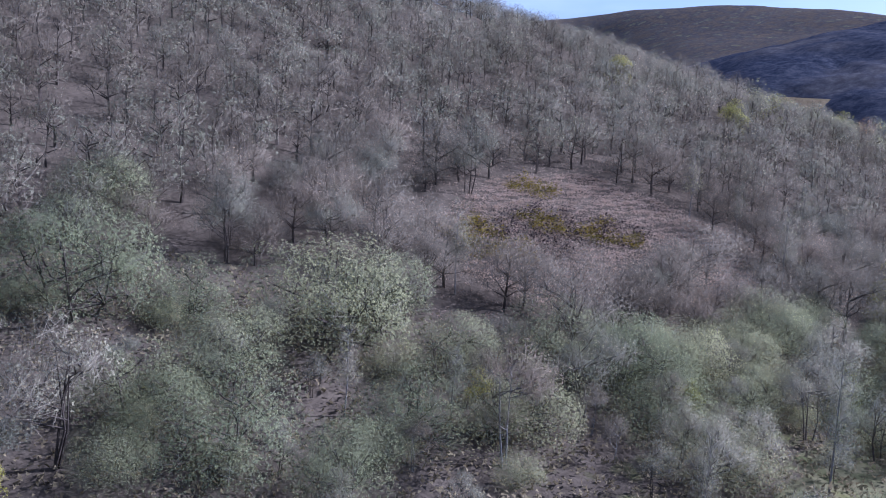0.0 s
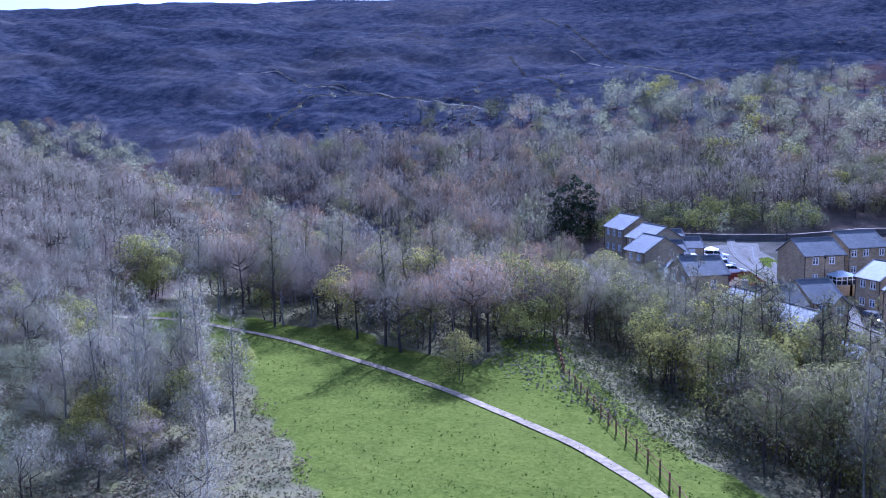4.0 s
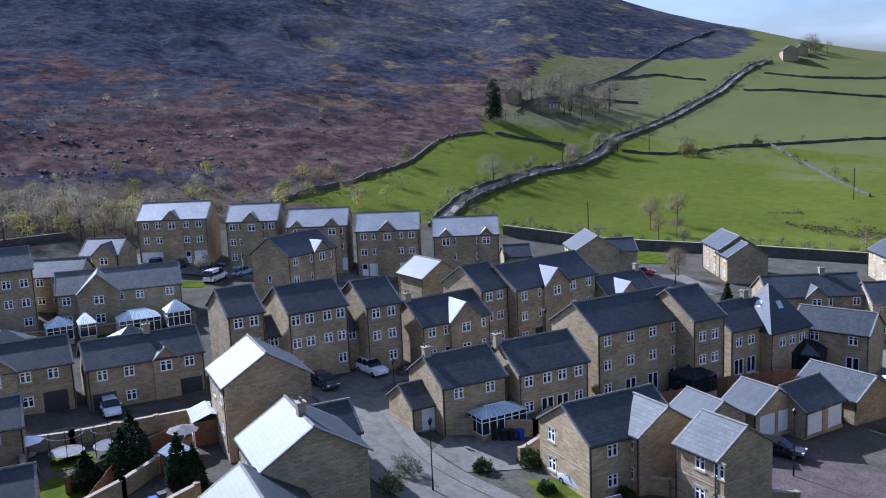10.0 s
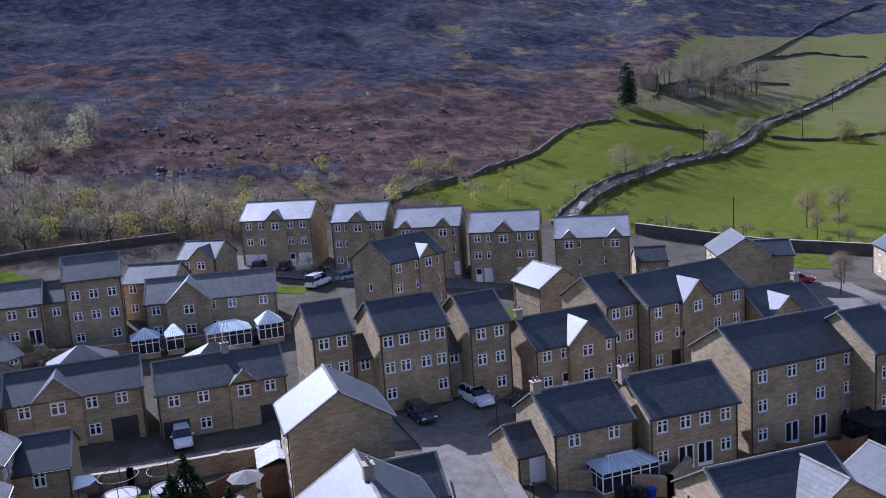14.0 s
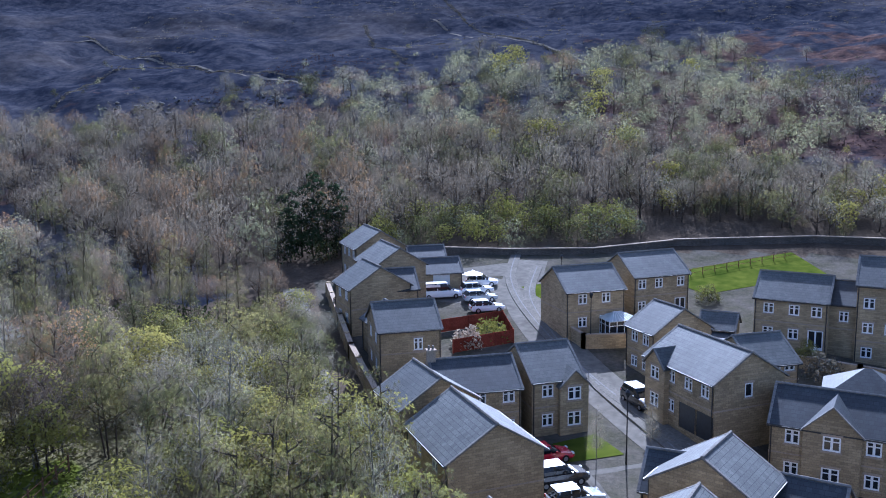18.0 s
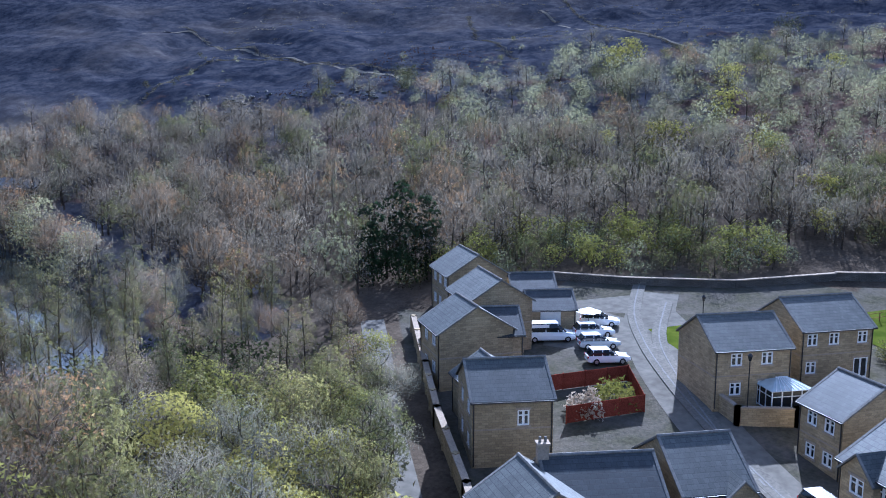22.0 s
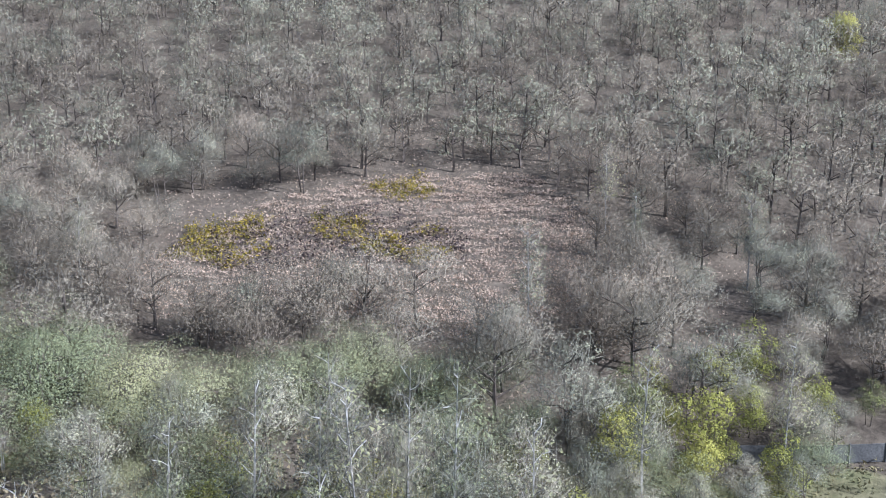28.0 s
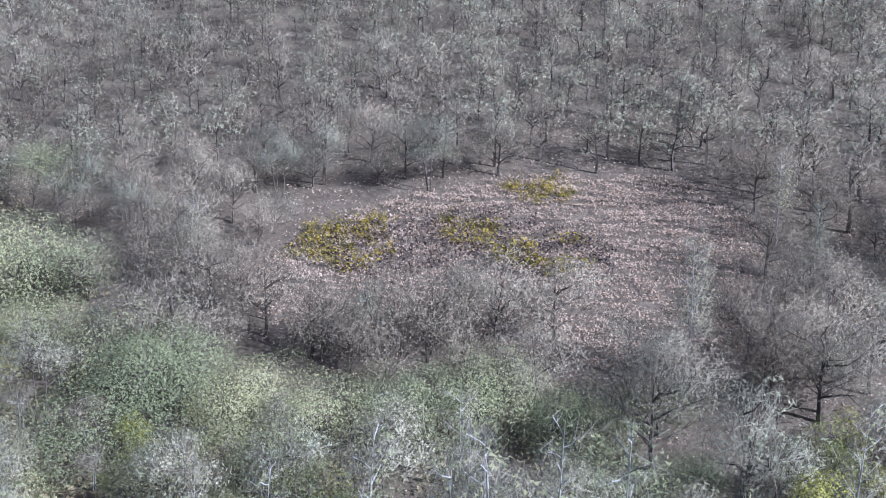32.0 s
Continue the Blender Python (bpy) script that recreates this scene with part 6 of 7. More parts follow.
conservatory(143.8, 35.5, -41, 3.6, 2.8, 2.3, .6)
conservatory(98.6, -30.8, -86, 5.0, 2.8, 2.2, .5, label="glazed garden room with a pale glass roof")
conservatory(100.2, -72.6, -60, 4.4, 3.6, 2.5, 1.3, dark=True, label="dark framed conservatory with a hipped glass roof")
conservatory(99.0, -54.6, -86, 3.6, 3.4, 2.3, .9, dark=True, label="lean-to with a dark roof and white door")


def shed(x, y, yaw, w, d, h, mat, roof, label):
    ob = thing("shed", pose(x, y, gz(x, y), 0, 0, yaw), label, "shed", "garden sheds")
    g = Geo()
    g.box(-w / 2, -d / 2, -.3, w / 2, d / 2, h)
    part("body", g, mat, ob)
    r, _ = gable_roof(w, d, h, .15, .12, .35, .06)
    part("roof", r, roof, ob)
    do = Geo()
    do.box(-.4, -d / 2 - .03, .02, .4, -d / 2 - .005, h - .15)
    part("door", do, WHITE, ob)
    return ob


shed(106.8, -6.2, 178, 3.6, 3.0, 2.2, TIMBER, plain("white_felt", (.42, .42, .4), .8, 0, 3, .15), "garden room with a bright white roof")
shed(146.5, 24.8, -84, 2.4, 2.2, 2.0, WHITE, SLATE, "small white garden store")
shed(100.0, -2.5, 20, 2.6, 2.0, 2.0, TIMBER, plain("grey_felt", (.2, .23, .26), .8, 0, 3, .2), "timber shed with a grey felt roof")
shed(104.5, -70.8, 10, 1.8, 1.6, 1.8, TIMBER, SLATE, "small timber shed in a back garden")
shed(136.4, 66.4, -35, 2.4, 2.0, 1.9, plain("yellow_boards", (.62, .47, .2), .7, 0, 5, .2), TIMBER, "yellow timber garden store")


# ---- lamps, poles, bins, garden things ----
def lamp_post(x, y, h=5.5):
    ob = thing("street_lamp", pose(x, y, gz(x, y)), "black street lamp with a lantern head", "street lamp", "street lamps")
    g = Geo()
    g.tube((0, 0, -.3), (0, 0, 1.1), .09, .08, 8)
    part("base", g, LAMPBLACK, ob)
    g = Geo()
    g.tube((0, 0, 1.1), (0, 0, h), .055, .045, 8)
    part("pole", g, LAMPBLACK, ob)
    g = Geo()
    g.tube((0, 0, h), (0, 0, h + .4), .1, .2, 6)
    la = part("lantern", g, CARGLASS, ob)
    g = Geo()
    g.tube((0, 0, h + .4), (0, 0, h + .62), .23, .04, 6)
    part("cap", g, LAMPBLACK, la)


for x, y in ((119, 25.3), (90.5, -20.6), (106.2, -23.9), (81, -50), (132, -22.6), (117, -48), (141, 37.4), (153, 46.2), (100, -88)):
    lamp_post(x, y)


def pole(x, y, h=8.0):
    ob = thing("telegraph_pole", pose(x, y, gz(x, y)), "brown wooden telegraph pole in a field", "pole", "telegraph poles")
    g = Geo()
    g.tube((0, 0, -.5), (0, 0, h), .13, .09, 8)
    part("pole", g, BARK, ob)
    g = Geo()
    g.box(-.5, -.05, h - .5, .5, .05, h - .4)
    part("crossarm", g, BARK, ob)


for x, y in ((177, -96), (284, -209), (241, -132), (186, -184), (260, -178)):
    pole(x, y)


def wheelie_bin(x, y, yaw, mat, word):
    ob = thing("wheelie_bin", pose(x, y, gz(x, y), 0, 0, yaw), f"{word} plastic wheelie bin beside a wall", "bin", "wheelie bins")
    g = Geo()
    a, b = .23, .29
    lo, hi = [(-a, -a), (a, -a), (a, a), (-a, a)], [(-b, -b), (b, -b), (b, b), (-b, b)]
    for k in range(4):
        j = (k + 1) % 4
        g.face((*lo[k], .05), (*lo[j], .05), (*hi[j], 1.0), (*hi[k], 1.0))
    g.face(*[(*p, .05) for p in reversed(lo)])
    part("body", g, mat, ob)
    g = Geo()
    g.box(-.31, -.33, 1.0, .31, .31, 1.08)
    part("lid", g, mat, ob)


BLUE = plain("blue_plastic", (.02, .05, .35), .4, 0, 4, .15)
BLACKBIN = plain("black_bin_plastic", (.02, .022, .024), .45, 0, 4, .2)
for x, y, m, w in ((98.4, -30.6, BLACKBIN, "black"), (98.0, -31.3, BLACKBIN, "black"), (97.7, -32.0, BLACKBIN, "black"), (97.4, -32.8, BLUE, "blue"), (113.9, 5.0, BLUE, "blue"), (95.5, 0.2, BLUE, "blue"), (95.9, -.5, BLACKBIN, "black"), (112, -7, BLUE, "blue")):
    wheelie_bin(x, y, -80, m, w)


def trampoline(x, y, r=1.5):
    ob = thing("trampoline", pose(x, y, gz(x, y)), "round garden trampoline with a black safety net frame", "trampoline", "trampolines")
    g = Geo()
    g.tube((0, 0, .68), (0, 0, .72), r * .88, r * .88, 24)
    part("mat", g, GUTTER, ob)
    pad = Geo()
    for k in range(24):
        a, b = 2 * math.pi * k / 24, 2 * math.pi * (k + 1) / 24
        pad.face(*[(math.cos(t) * q, math.sin(t) * q, .75) for t, q in ((a, r * .86), (a, r), (b, r), (b, r * .86))])
    part("pad", pad, KERB, ob)
    for k in range(6):
        a = 2 * math.pi * k / 6
        g = Geo()
        g.tube((math.cos(a) * r, math.sin(a) * r, 0), (math.cos(a) * r, math.sin(a) * r, 2.3), .03, .03, 6)
        part("post", g, LAMPBLACK, ob)
    g = Geo()
    for k in range(24):
        a, b = 2 * math.pi * k / 24, 2 * math.pi * (k + 1) / 24
        g.tube((math.cos(a) * r, math.sin(a) * r, 2.3), (math.cos(b) * r, math.sin(b) * r, 2.3), .025, .025, 4, False)
    part("top_ring", g, LAMPBLACK, ob)


trampoline(109.6, 5.6)
trampoline(109.0, 2.0)


def parasol(x, y, mat, word):
    ob = thing("parasol", pose(x, y, gz(x, y)), f"{word} garden parasol over a table", "parasol", "garden parasols")
    g = Geo()
    g.tube((0, 0, 0), (0, 0, 2.3), .03, .03, 6)
    part("pole", g, LAMPBLACK, ob)
    c = Geo()
    for k in range(8):
        a, b = 2 * math.pi * k / 8, 2 * math.pi * (k + 1) / 8
        c.face((math.cos(a) * 1.4, math.sin(a) * 1.4, 1.95), (math.cos(b) * 1.4, math.sin(b) * 1.4, 1.95), (0, 0, 2.45))
    part("canopy", c, mat, ob)
    t = Geo()
    t.tube((0, 0, .7), (0, 0, .74), .6, .6, 16)
    part("table_top", t, TRIM, ob)


parasol(104.6, -3.6, KERB, "pale grey")
parasol(152.8, 58.6, WHITE, "white")
parasol(110.4, 8.6, WHITE, "white")


def shrub(x, y, s, mat, label, seed, tall=1.0, cat="bush", name="bush"):
    rs = rng(seed)
    n = int(420 * max(1, s))
    d = unit(rs.normal(size=(n, 3)))
    d[:, 2] = np.abs(d[:, 2])
    lump = 1 + .22 * np.sin(d[:, 0] * 5 + seed) * np.cos(d[:, 1] * 4 - seed)
    P = d * (s * rs.uniform(.72, 1, n) * lump)[:, None] * (1, 1, 1.15 * tall)
    ob = thing(name, pose(x, y, gz(x, y)), label, cat, "garden bushes" if cat == "bush" else "")
    st = Geo()
    for k in range(4):
        st.tube((0, 0, -.2), (math.cos(k * 1.6) * s * .4, math.sin(k * 1.6) * s * .4, s * .7), .05, .02, 4, False)
    part("stem", st, BARK, ob)
    tagged(part("leaf_crown", tri_mesh("leaf_crown", flakes(P, .2 + .06 * s, rs), mat), None, ob), kind="stuff")
    return ob


for k, (x, y, s, m, w) in enumerate([(93, -26.4, .9, HEDGE, "clipped green bush by the drive"), (92.6, -31, 1.2, HEDGE, "round green garden bush"), (87.6, -29.4, .8, HEDGE, "small clipped bush on a lawn"), (109, -26.4, 1.0, HEDGE, "green hedge bush by a garage"),
                                     (108, -27.8, 1.0, HEDGE, "green hedge bush by a garage"), (84, -34.6, .8, HEDGE, "green bush at a corner"), (137.5, 47.6, 2.0, SPRING, "yellow-green shrub inside a red fence"), (134.6, 48.6, 1.7, BLOSSOM, "pale blossoming shrub inside a red fence"),
                                     (118, -30, 1.1, TWIG, "bare twiggy hedge bush"), (119, -32.6, 1.2, TWIGPALE, "pale twiggy hedge bush"), (163, 31, 1.6, OLIVE, "olive shrub behind the houses"), (148.4, -6.6, .9, RUST, "orange-red shrub beside a conservatory"),
                                     (94, -19.8, 1.3, TWIGPALE, "pale bare shrub beside the road"), (91.5, -17.4, 1.1, OLIVE, "olive shrub beside the road"), (100, -90, 1.2, HEDGE, "green hedge by the lower road"), (97, -88, 1.1, HEDGE, "green hedge by the lower road"),
                                     (78, 8, 2.4, SPRING, "yellow-green shrub by the parking court"), (72, -2, 2.0, SPRING, "yellow-green shrub by the parking court"), (81, 12, 1.6, OLIVE, "olive shrub by the parking court"), (105, -36, .9, HEDGE, "green bush below a wall"),
                                     (98, -40, 1.0, RUST, "rusty red garden shrub by a wall"), (251, -186, 3.4, OLIVE, "large dark bush by the field wall"), (255, -189, 2.6, OLIVE, "large dark bush by the field wall"), (251, -216, 2.0, HEDGE, "round dark bush at the wall corner"),
                                     (145, 15, 2.0, TWIGPALE, "small bare garden tree"), (97, 7.5, 1.2, TWIGPALE, "bare twiggy shrub in a garden")]):
    shrub(x, y, s, m, w, 40 + k)


def conifer(x, y, h, r, label, seed):
    rs = rng(seed)
    n = 900
    f = rs.uniform(0, 1, n) ** .7
    a = rs.uniform(0, 6.283, n)
    rad = r * (1 - (1 - f)) * 0 + r * np.sqrt(np.clip(1 - ((1 - f) - .25) ** 2 / .72, .02, 1)) * np.clip(f * 1.6, 0, 1)
    P = np.stack([np.cos(a) * rad, np.sin(a) * rad, h * (1 - f) + .1], 1)
    ob = thing("conifer", pose(x, y, gz(x, y)), label, "tree", "garden conifers")
    g = Geo()
    g.tube((0, 0, -.2), (0, 0, h * .8), .12, .03, 6, False)
    part("trunk", g, BARK, ob)
    D = unit(np.stack([np.cos(a) * .4, np.sin(a) * .4, np.ones(n)], 1))
    tagged(part("leaf_crown", tri_mesh("leaf_crown", flakes(P, .34, rs, D), YEW), None, ob), kind="stuff")


for k, (x, y, h, r) in enumerate([(104.6, .6, 4.6, 1.4), (102.4, 4.4, 3.0, 1.1), (98.4, -2.2, 4.4, .9), (97.0, -3.2, 3.6, .8), (127, -86, 3.6, .7), (103, 1.6, 4.0, 1.2)]):
    conifer(x, y, h, r, "dark green garden conifer", 70 + k)
rs_ = rng(11)
for x, y, s, k in ((117, 27, .42, "birch"), (121, 24, .4, "birch"), (105, -91.5, .55, "rust"), (104, -101, .55, "rust"), (141, -88, .6, "rust"), (182, -116, .75, "rust"), (185, -126, .75, "rust"), (90, 8, .4, "pale"), (171, -18, .55, "pale"),
                   (224, -100, .9, "bare"), (239, -83, .6, "olive"), (259, -164, .8, "pale"), (262, -160, .8, "bare"), (245, -138, .7, "pale"), (248, -142, .7, "bare"), (179, -212, .8, "bare"), (182, -226, .8, "bare"), (334, -392, 1.0, "bare"), (147, 17, .35, "spring"), (82, 3, .35, "pale")):
    tree(k, x, y, s, rs_)


# ---- cars ----
PAINT = {}


def paint(word, color, rough=.25):
    if word not in PAINT:
        m, nt, ln, bs = material(f"{word}_car_paint")
        bs.inputs["Base Color"].default_value = (*color, 1)
        bs.inputs["Roughness"].default_value, bs.inputs["Coat Weight"].default_value, bs.inputs["Coat Roughness"].default_value = rough, .8, .05
        PAINT[word] = m
    return PAINT[word]


def loft(secs):
    """Skin cross-sections (x, half width, z bottom, z top, top half width) into one closed body."""
    g = Geo()
    for x, w, z0, z1, t in secs:
        m = z0 + (z1 - z0) * .55
        g.v += [(x, -w * .92, z0), (x, -w, z0 + .12), (x, -w, m), (x, -t, z1 - .04), (x, -t * .85, z1), (x, t * .85, z1), (x, t, z1 - .04), (x, w, m), (x, w, z0 + .12), (x, w * .92, z0)]
    n = 10
    for s in range(len(secs) - 1):
        for k in range(n):
            j = (k + 1) % n
            g.f.append((s * n + k, s * n + j, (s + 1) * n + j, (s + 1) * n + k))
    g.f.append(tuple(range(n)))
    g.f.append(tuple(reversed(range((len(secs) - 1) * n, len(secs) * n))))
    return g


LAMPGLASS = plain("lamp_glass", (.75, .75, .72), .1, 0, 3, .05)
TAILGLASS = plain("tail_lamp_glass", (.35, .01, .01), .15, 0, 3, .1)


def car(x, y, yaw, word, color, kind="car"):
    van, suv = kind == "van", kind == "suv"
    L, w, h = (5.1, .97, 1.95) if van else (4.5, .92, 1.68) if suv else (4.2, .87, 1.45)
    label = f"{word} parked {'van' if van else 'off-road car' if suv else 'hatchback car'} on the tarmac"
    ob = thing("van" if van else "car", pose(x, y, gz(x, y) + .03, 0, 0, yaw), label, "van" if van else "car", "parked vehicles")
    z1, pt = .62 * h if not van else .55 * h, paint(word, color)
    a = L / 2
    body = loft([(-a, w * .86, .32, z1 * .92, w * .8), (-a + .25, w * .98, .24, z1, w * .93), (0, w, .22, z1, w * .95), (a - 1.0, w, .22, z1 * .98, w * .92), (a - .25, w * .95, .26, z1 * .82, w * .84), (a, w * .8, .36, z1 * .66, w * .7)])
    bd = part("body", body, pt, ob, smooth=False)
    r0, r1 = -a + .1, (a - .9 if van else a - 1.15)
    cabin = loft([(r0, w * .88, z1 - .08, z1 + .05, w * .8), (r0 + .35, w * .9, z1 - .08, h, w * .74), (r1 - .95, w * .9, z1 - .08, h, w * .74), (r1 - .1, w * .9, z1 - .08, z1 + .02, w * .82)])
    part("cabin", cabin, CARGLASS, ob)
    roof = Geo()
    roof.box(r0 + .3, -w * .72, h - .05, r1 - .9, w * .72, h + .012)
    part("roof", roof, pt, ob)
    for s in (-1, 1):
        for xx in ((r0 + .36, .1), ((r0 + r1) / 2 - .2, .12), (r1 - .95, .09)):
            p = Geo()
            p.tube((xx[0], s * w * .905, z1 - .04), (xx[0] * .96, s * w * .755, h - .02), xx[1] * .5, xx[1] * .5, 4)
            part("pillar", p, pt, ob)
        if van:
            q = Geo()
            q.box(r0 + .3, s * w * .86 - .03, z1, r0 + 2.2, s * w * .86 + .03, h - .1)
            part("side_panel", q, pt, ob)
        for xx in (-a + .8, a - .85):
            t = Geo()
            t.tube((xx, s * (w - .2), .31), (xx, s * (w + .01), .31), .31, .31, 14)
            ty = part("wheel", t, RUBBER, ob)
            rm = Geo()
            rm.tube((xx, s * (w - .02), .31), (xx, s * (w + .022), .31), .19, .18, 10)
            part("rim", rm, ALLOY, ty)
        hl, tl, mi = Geo(), Geo(), Geo()
        hl.box(a - .22, s * w * .68 - .16, z1 * .66, a - .06, s * w * .68 + .16, z1 * .8)
        part("headlight", hl, LAMPGLASS, ob)
        tl.box(-a - .02, s * w * .74 - .1, z1 * .66, -a + .08, s * w * .74 + .1, z1 * .94)
        part("tail_light", tl, TAILGLASS, ob)
        mi.box(r1 - .55, s * (w + .09) - .1, z1 + .02, r1 - .4, s * (w + .09) + .1, z1 + .17)
        part("mirror", mi, pt, ob)
    np_ = Geo()
    np_.box(-a - .025, -.26, z1 * .45, -a + .02, .26, z1 * .45 + .11)
    part("number_plate", np_, WHITE, ob)


WHT, BLK, RED, BLU, SIL, DRK = (.8, .8, .8), (.012, .012, .014), (.5, .01, .03), (.03, .09, .33), (.45, .48, .5), (.03, .035, .05)
for row_ in [(147.6, 60.2, -46, "white", WHT, "van"), (154.6, 58.2, -62, "white", WHT), (151.4, 57.2, -46, "white", WHT), (148.8, 55.2, -46, "silver", SIL), (145.8, 52.6, -46, "white", WHT), (130.4, 28.2, -130, "black", BLK, "suv"),
             (116.6, 31.0, -40, "red", RED), (113.6, 28.6, -40, "black", BLK, "suv"), (111.2, 26.2, -40, "silver", SIL), (121.4, 1.0, 183, "white", WHT), (119.6, -26.6, 192, "white", WHT, "suv"), (117.6, -20.4, 190, "dark blue", DRK),
             (87.0, -32.4, 4, "silver", SIL, "suv"), (164.6, -45.2, -25, "white", WHT), (166, -42.8, -25, "blue", DRK), (176, -20, -60, "dark blue", DRK), (168.6, -19, -40, "white", WHT, "van"), (171, -24, -60, "light blue", (.3, .4, .5)), (181.6, -12, -26, "black", BLK),
             (180, -16, -26, "dark blue", DRK), (148.6, -87.4, -110, "red", RED), (146, -36.6, -20, "red", RED), (84.6, -52.4, -150, "black", BLK), (105.6, -97.8, -118, "white", WHT, "suv"), (92.3, -78.2, -130, "white", WHT), (96.0, -74.8, -130, "silver", SIL),
             (82.6, -65.6, -35, "blue", BLU), (80.4, -63.2, -35, "black", BLK), (78.0, -60.8, -35, "white", WHT), (90.6, 1.2, -12, "red", RED), (86.6, 8.2, -30, "blue", (.08, .16, .24)), (113.4, 11.6, -80, "grey", (.15, .16, .17)), (67.6, -27.6, 60, "silver", SIL)]:
    car(*row_)


# ---- field walls, lane, farms ----
def field_wall(pts, h=.72, label="dry stone field wall", scrub=0.0):
    return strip("field_wall", pts, .4, DRYSTONE, 0, label, "wall", thick=h, step=1.6, rag=.7)


LANE = [(190, -68), (197, -73), (207, -82), (216, -93), (232, -117), (242, -136), (258, -157), (275, -175), (287, -198), (307, -233), (324, -267), (356, -317), (364, -336)]
strip("lane", LANE, 2.3, TRACK, .12, "pale stony farm lane climbing between walls", "lane")


def beside(pts, off):
    out = []
    for k, (x, y) in enumerate(pts):
        (ax, ay), (bx, by) = pts[max(0, k - 1)], pts[min(len(pts) - 1, k + 1)]
        n = math.hypot(bx - ax, by - ay)
        out.append((x - (by - ay) / n * off, y + (bx - ax) / n * off))
    return out


for pts in (beside(LANE, 1.7), beside(LANE, -1.7), [(206, -36), (214, -43), (223, -57), (234, -74), (240, -84), (259, -100), (266, -110), (273, -124)], [(271, -127), (268, -134), (265, -143), (264, -152)], [(261, -168), (253, -181), (253, -206), (250, -221), (244, -254), (232, -274), (229, -303), (218, -356), (211, -373)],
            [(250, -221), (223, -209), (205, -200), (186, -190)], [(321, -278), (305, -301), (290, -319), (268, -359)], [(343, -312), (327, -326), (319, -355), (322, -376), (319, -397), (303, -414)], [(300, -152), (318, -168), (330, -195), (322, -222)], [(355, -232), (361, -263), (342, -276)], [(330, -190), (355, -232), (400, -300), (450, -380)]):
    field_wall(pts)


def farm(x, y, yaw, L, W, storeys, label, mat=None):
    return house(x, y, yaw, L, W, storeys, row(L, storeys, (.2, .5, .8)), label=label, group="farms on the hillside", chimneys=(L / 2 - .6,), eave=4.4 if storeys == 2 else 2.8, slate=mat)


farm(366, -352, -40, 16, 7, 2, "pale hilltop farmhouse with a slate roof")
farm(375, -370, -40, 12, 6, 1, "low stone barn beside a farmhouse")
farm(316, -160, -30, 12, 6, 1, "low stone barn among trees")
farm(306, -168, -60, 9, 6, 1, "small stone cottage among trees")
farm(158, 193, -50, 10, 6, 1, "pale mill house with a bright slate roof among trees", PALEGLARE)
farm(245, -428, -70, 13, 8, 2, "grey farmhouse behind a row of trees")


def farm_trees():
    rs = rng(21)
    k1 = [low_kind(1100 + k, (BARK, TWIG), H=9, R=4.0, base=.2, trunk=.22, lobes=8, limbs=6, twigs=300, long=1.6, tw=.12, bough=.16) for k in range(2)]
    k2 = [low_kind(1110, (BARK, TWIG, THORN), H=6, R=3.4, base=.04, trunk=.16, lobes=8, limbs=3, twigs=120, leaf=380, size=.5, tw=.1)]
    spots = np.concatenate([scatter([(296, -158), (312, -150), (330, -185), (326, -215), (306, -200)], 5.5, rs), scatter([(372, -376), (384, -372), (388, -396), (374, -394)], 5, rs), scatter([(296, -394), (294, -410), (238, -446), (244, -420), (270, -408)], 5.5, rs)])
    wood_stuff("farm_trees", "bare shelter trees round the hill farms", "wood", spots, k1 * 2 + k2, rs, .75, 1.25)
    line = []
    for off in (2.0, -2.3, -2.0):
        P = np.array(beside(LANE, off), float)
        for a, b in zip(P[:-1], P[1:]):
            n = int(np.hypot(*(b - a)) / 3.0)
            for k in range(n):
                if rs.uniform() < .75:
                    line.append(a + (b - a) * (k + rs.uniform()) / n + rs.normal(size=2) * .5)
    hedge = [(190 + t * -55, -76 - t * 70) for t in np.linspace(0, 1, 60)]
    line += [np.array(p) + rs.normal(size=2) * 1.2 + (2.5, -2.0) for p in hedge]
    for a, b in (((206, -36), (273, -124)), ((253, -181), (244, -254)), ((250, -221), (186, -190)), ((274, -124), (330, -195))):
        for t in np.arange(0, 1, .03):
            if rs.uniform() < .35:
                line.append(np.array(a) * (1 - t) + np.array(b) * t + rs.normal(size=2) * 1.2)
    thorn = [low_kind(1120 + k, (BARK, TWIG, THORN), H=6, R=3.2, base=.03, trunk=.16, lobes=9, limbs=3, twigs=220, leaf=320, size=.4, tw=.09, under=.5, low=-.8) for k in range(2)]
    for x, y, s in ((259, -162, .9), (256, -190, .95), (258, -223, .5), (266, -168, .7), (182, -197, 1.1), (185, -221, .85), (188, -234, .8), (194, -227, .75), (172.5, -184.5, 1.25), (389, -465, 1.2), (236, -128, .6)):
        ob = wood_stuff("thorn_bush", "dark rounded thorn bush beside a field wall", "bush", np.array([(x, y)]), thorn, rs, s, s)
        del ob["kind"]
    wood_stuff("hedge_scrub", "low bare scrub along lanes and field walls", "scrub", np.array(line), k1 + k2 * 2, rs, .16, .46)


farm_trees()
strip("moor_track", [(252, 310), (281, 302), (270, 262), (264, 209), (257, 175)], 1.1, MOORTRACK, .08, "pale track across the burnt moor", "track")
strip("moor_track", [(378, 207), (348, 166), (329, 132), (316, 113), (300, 84)], 1.0, MOORTRACK, .08, "pale footpath across the moor", "track")


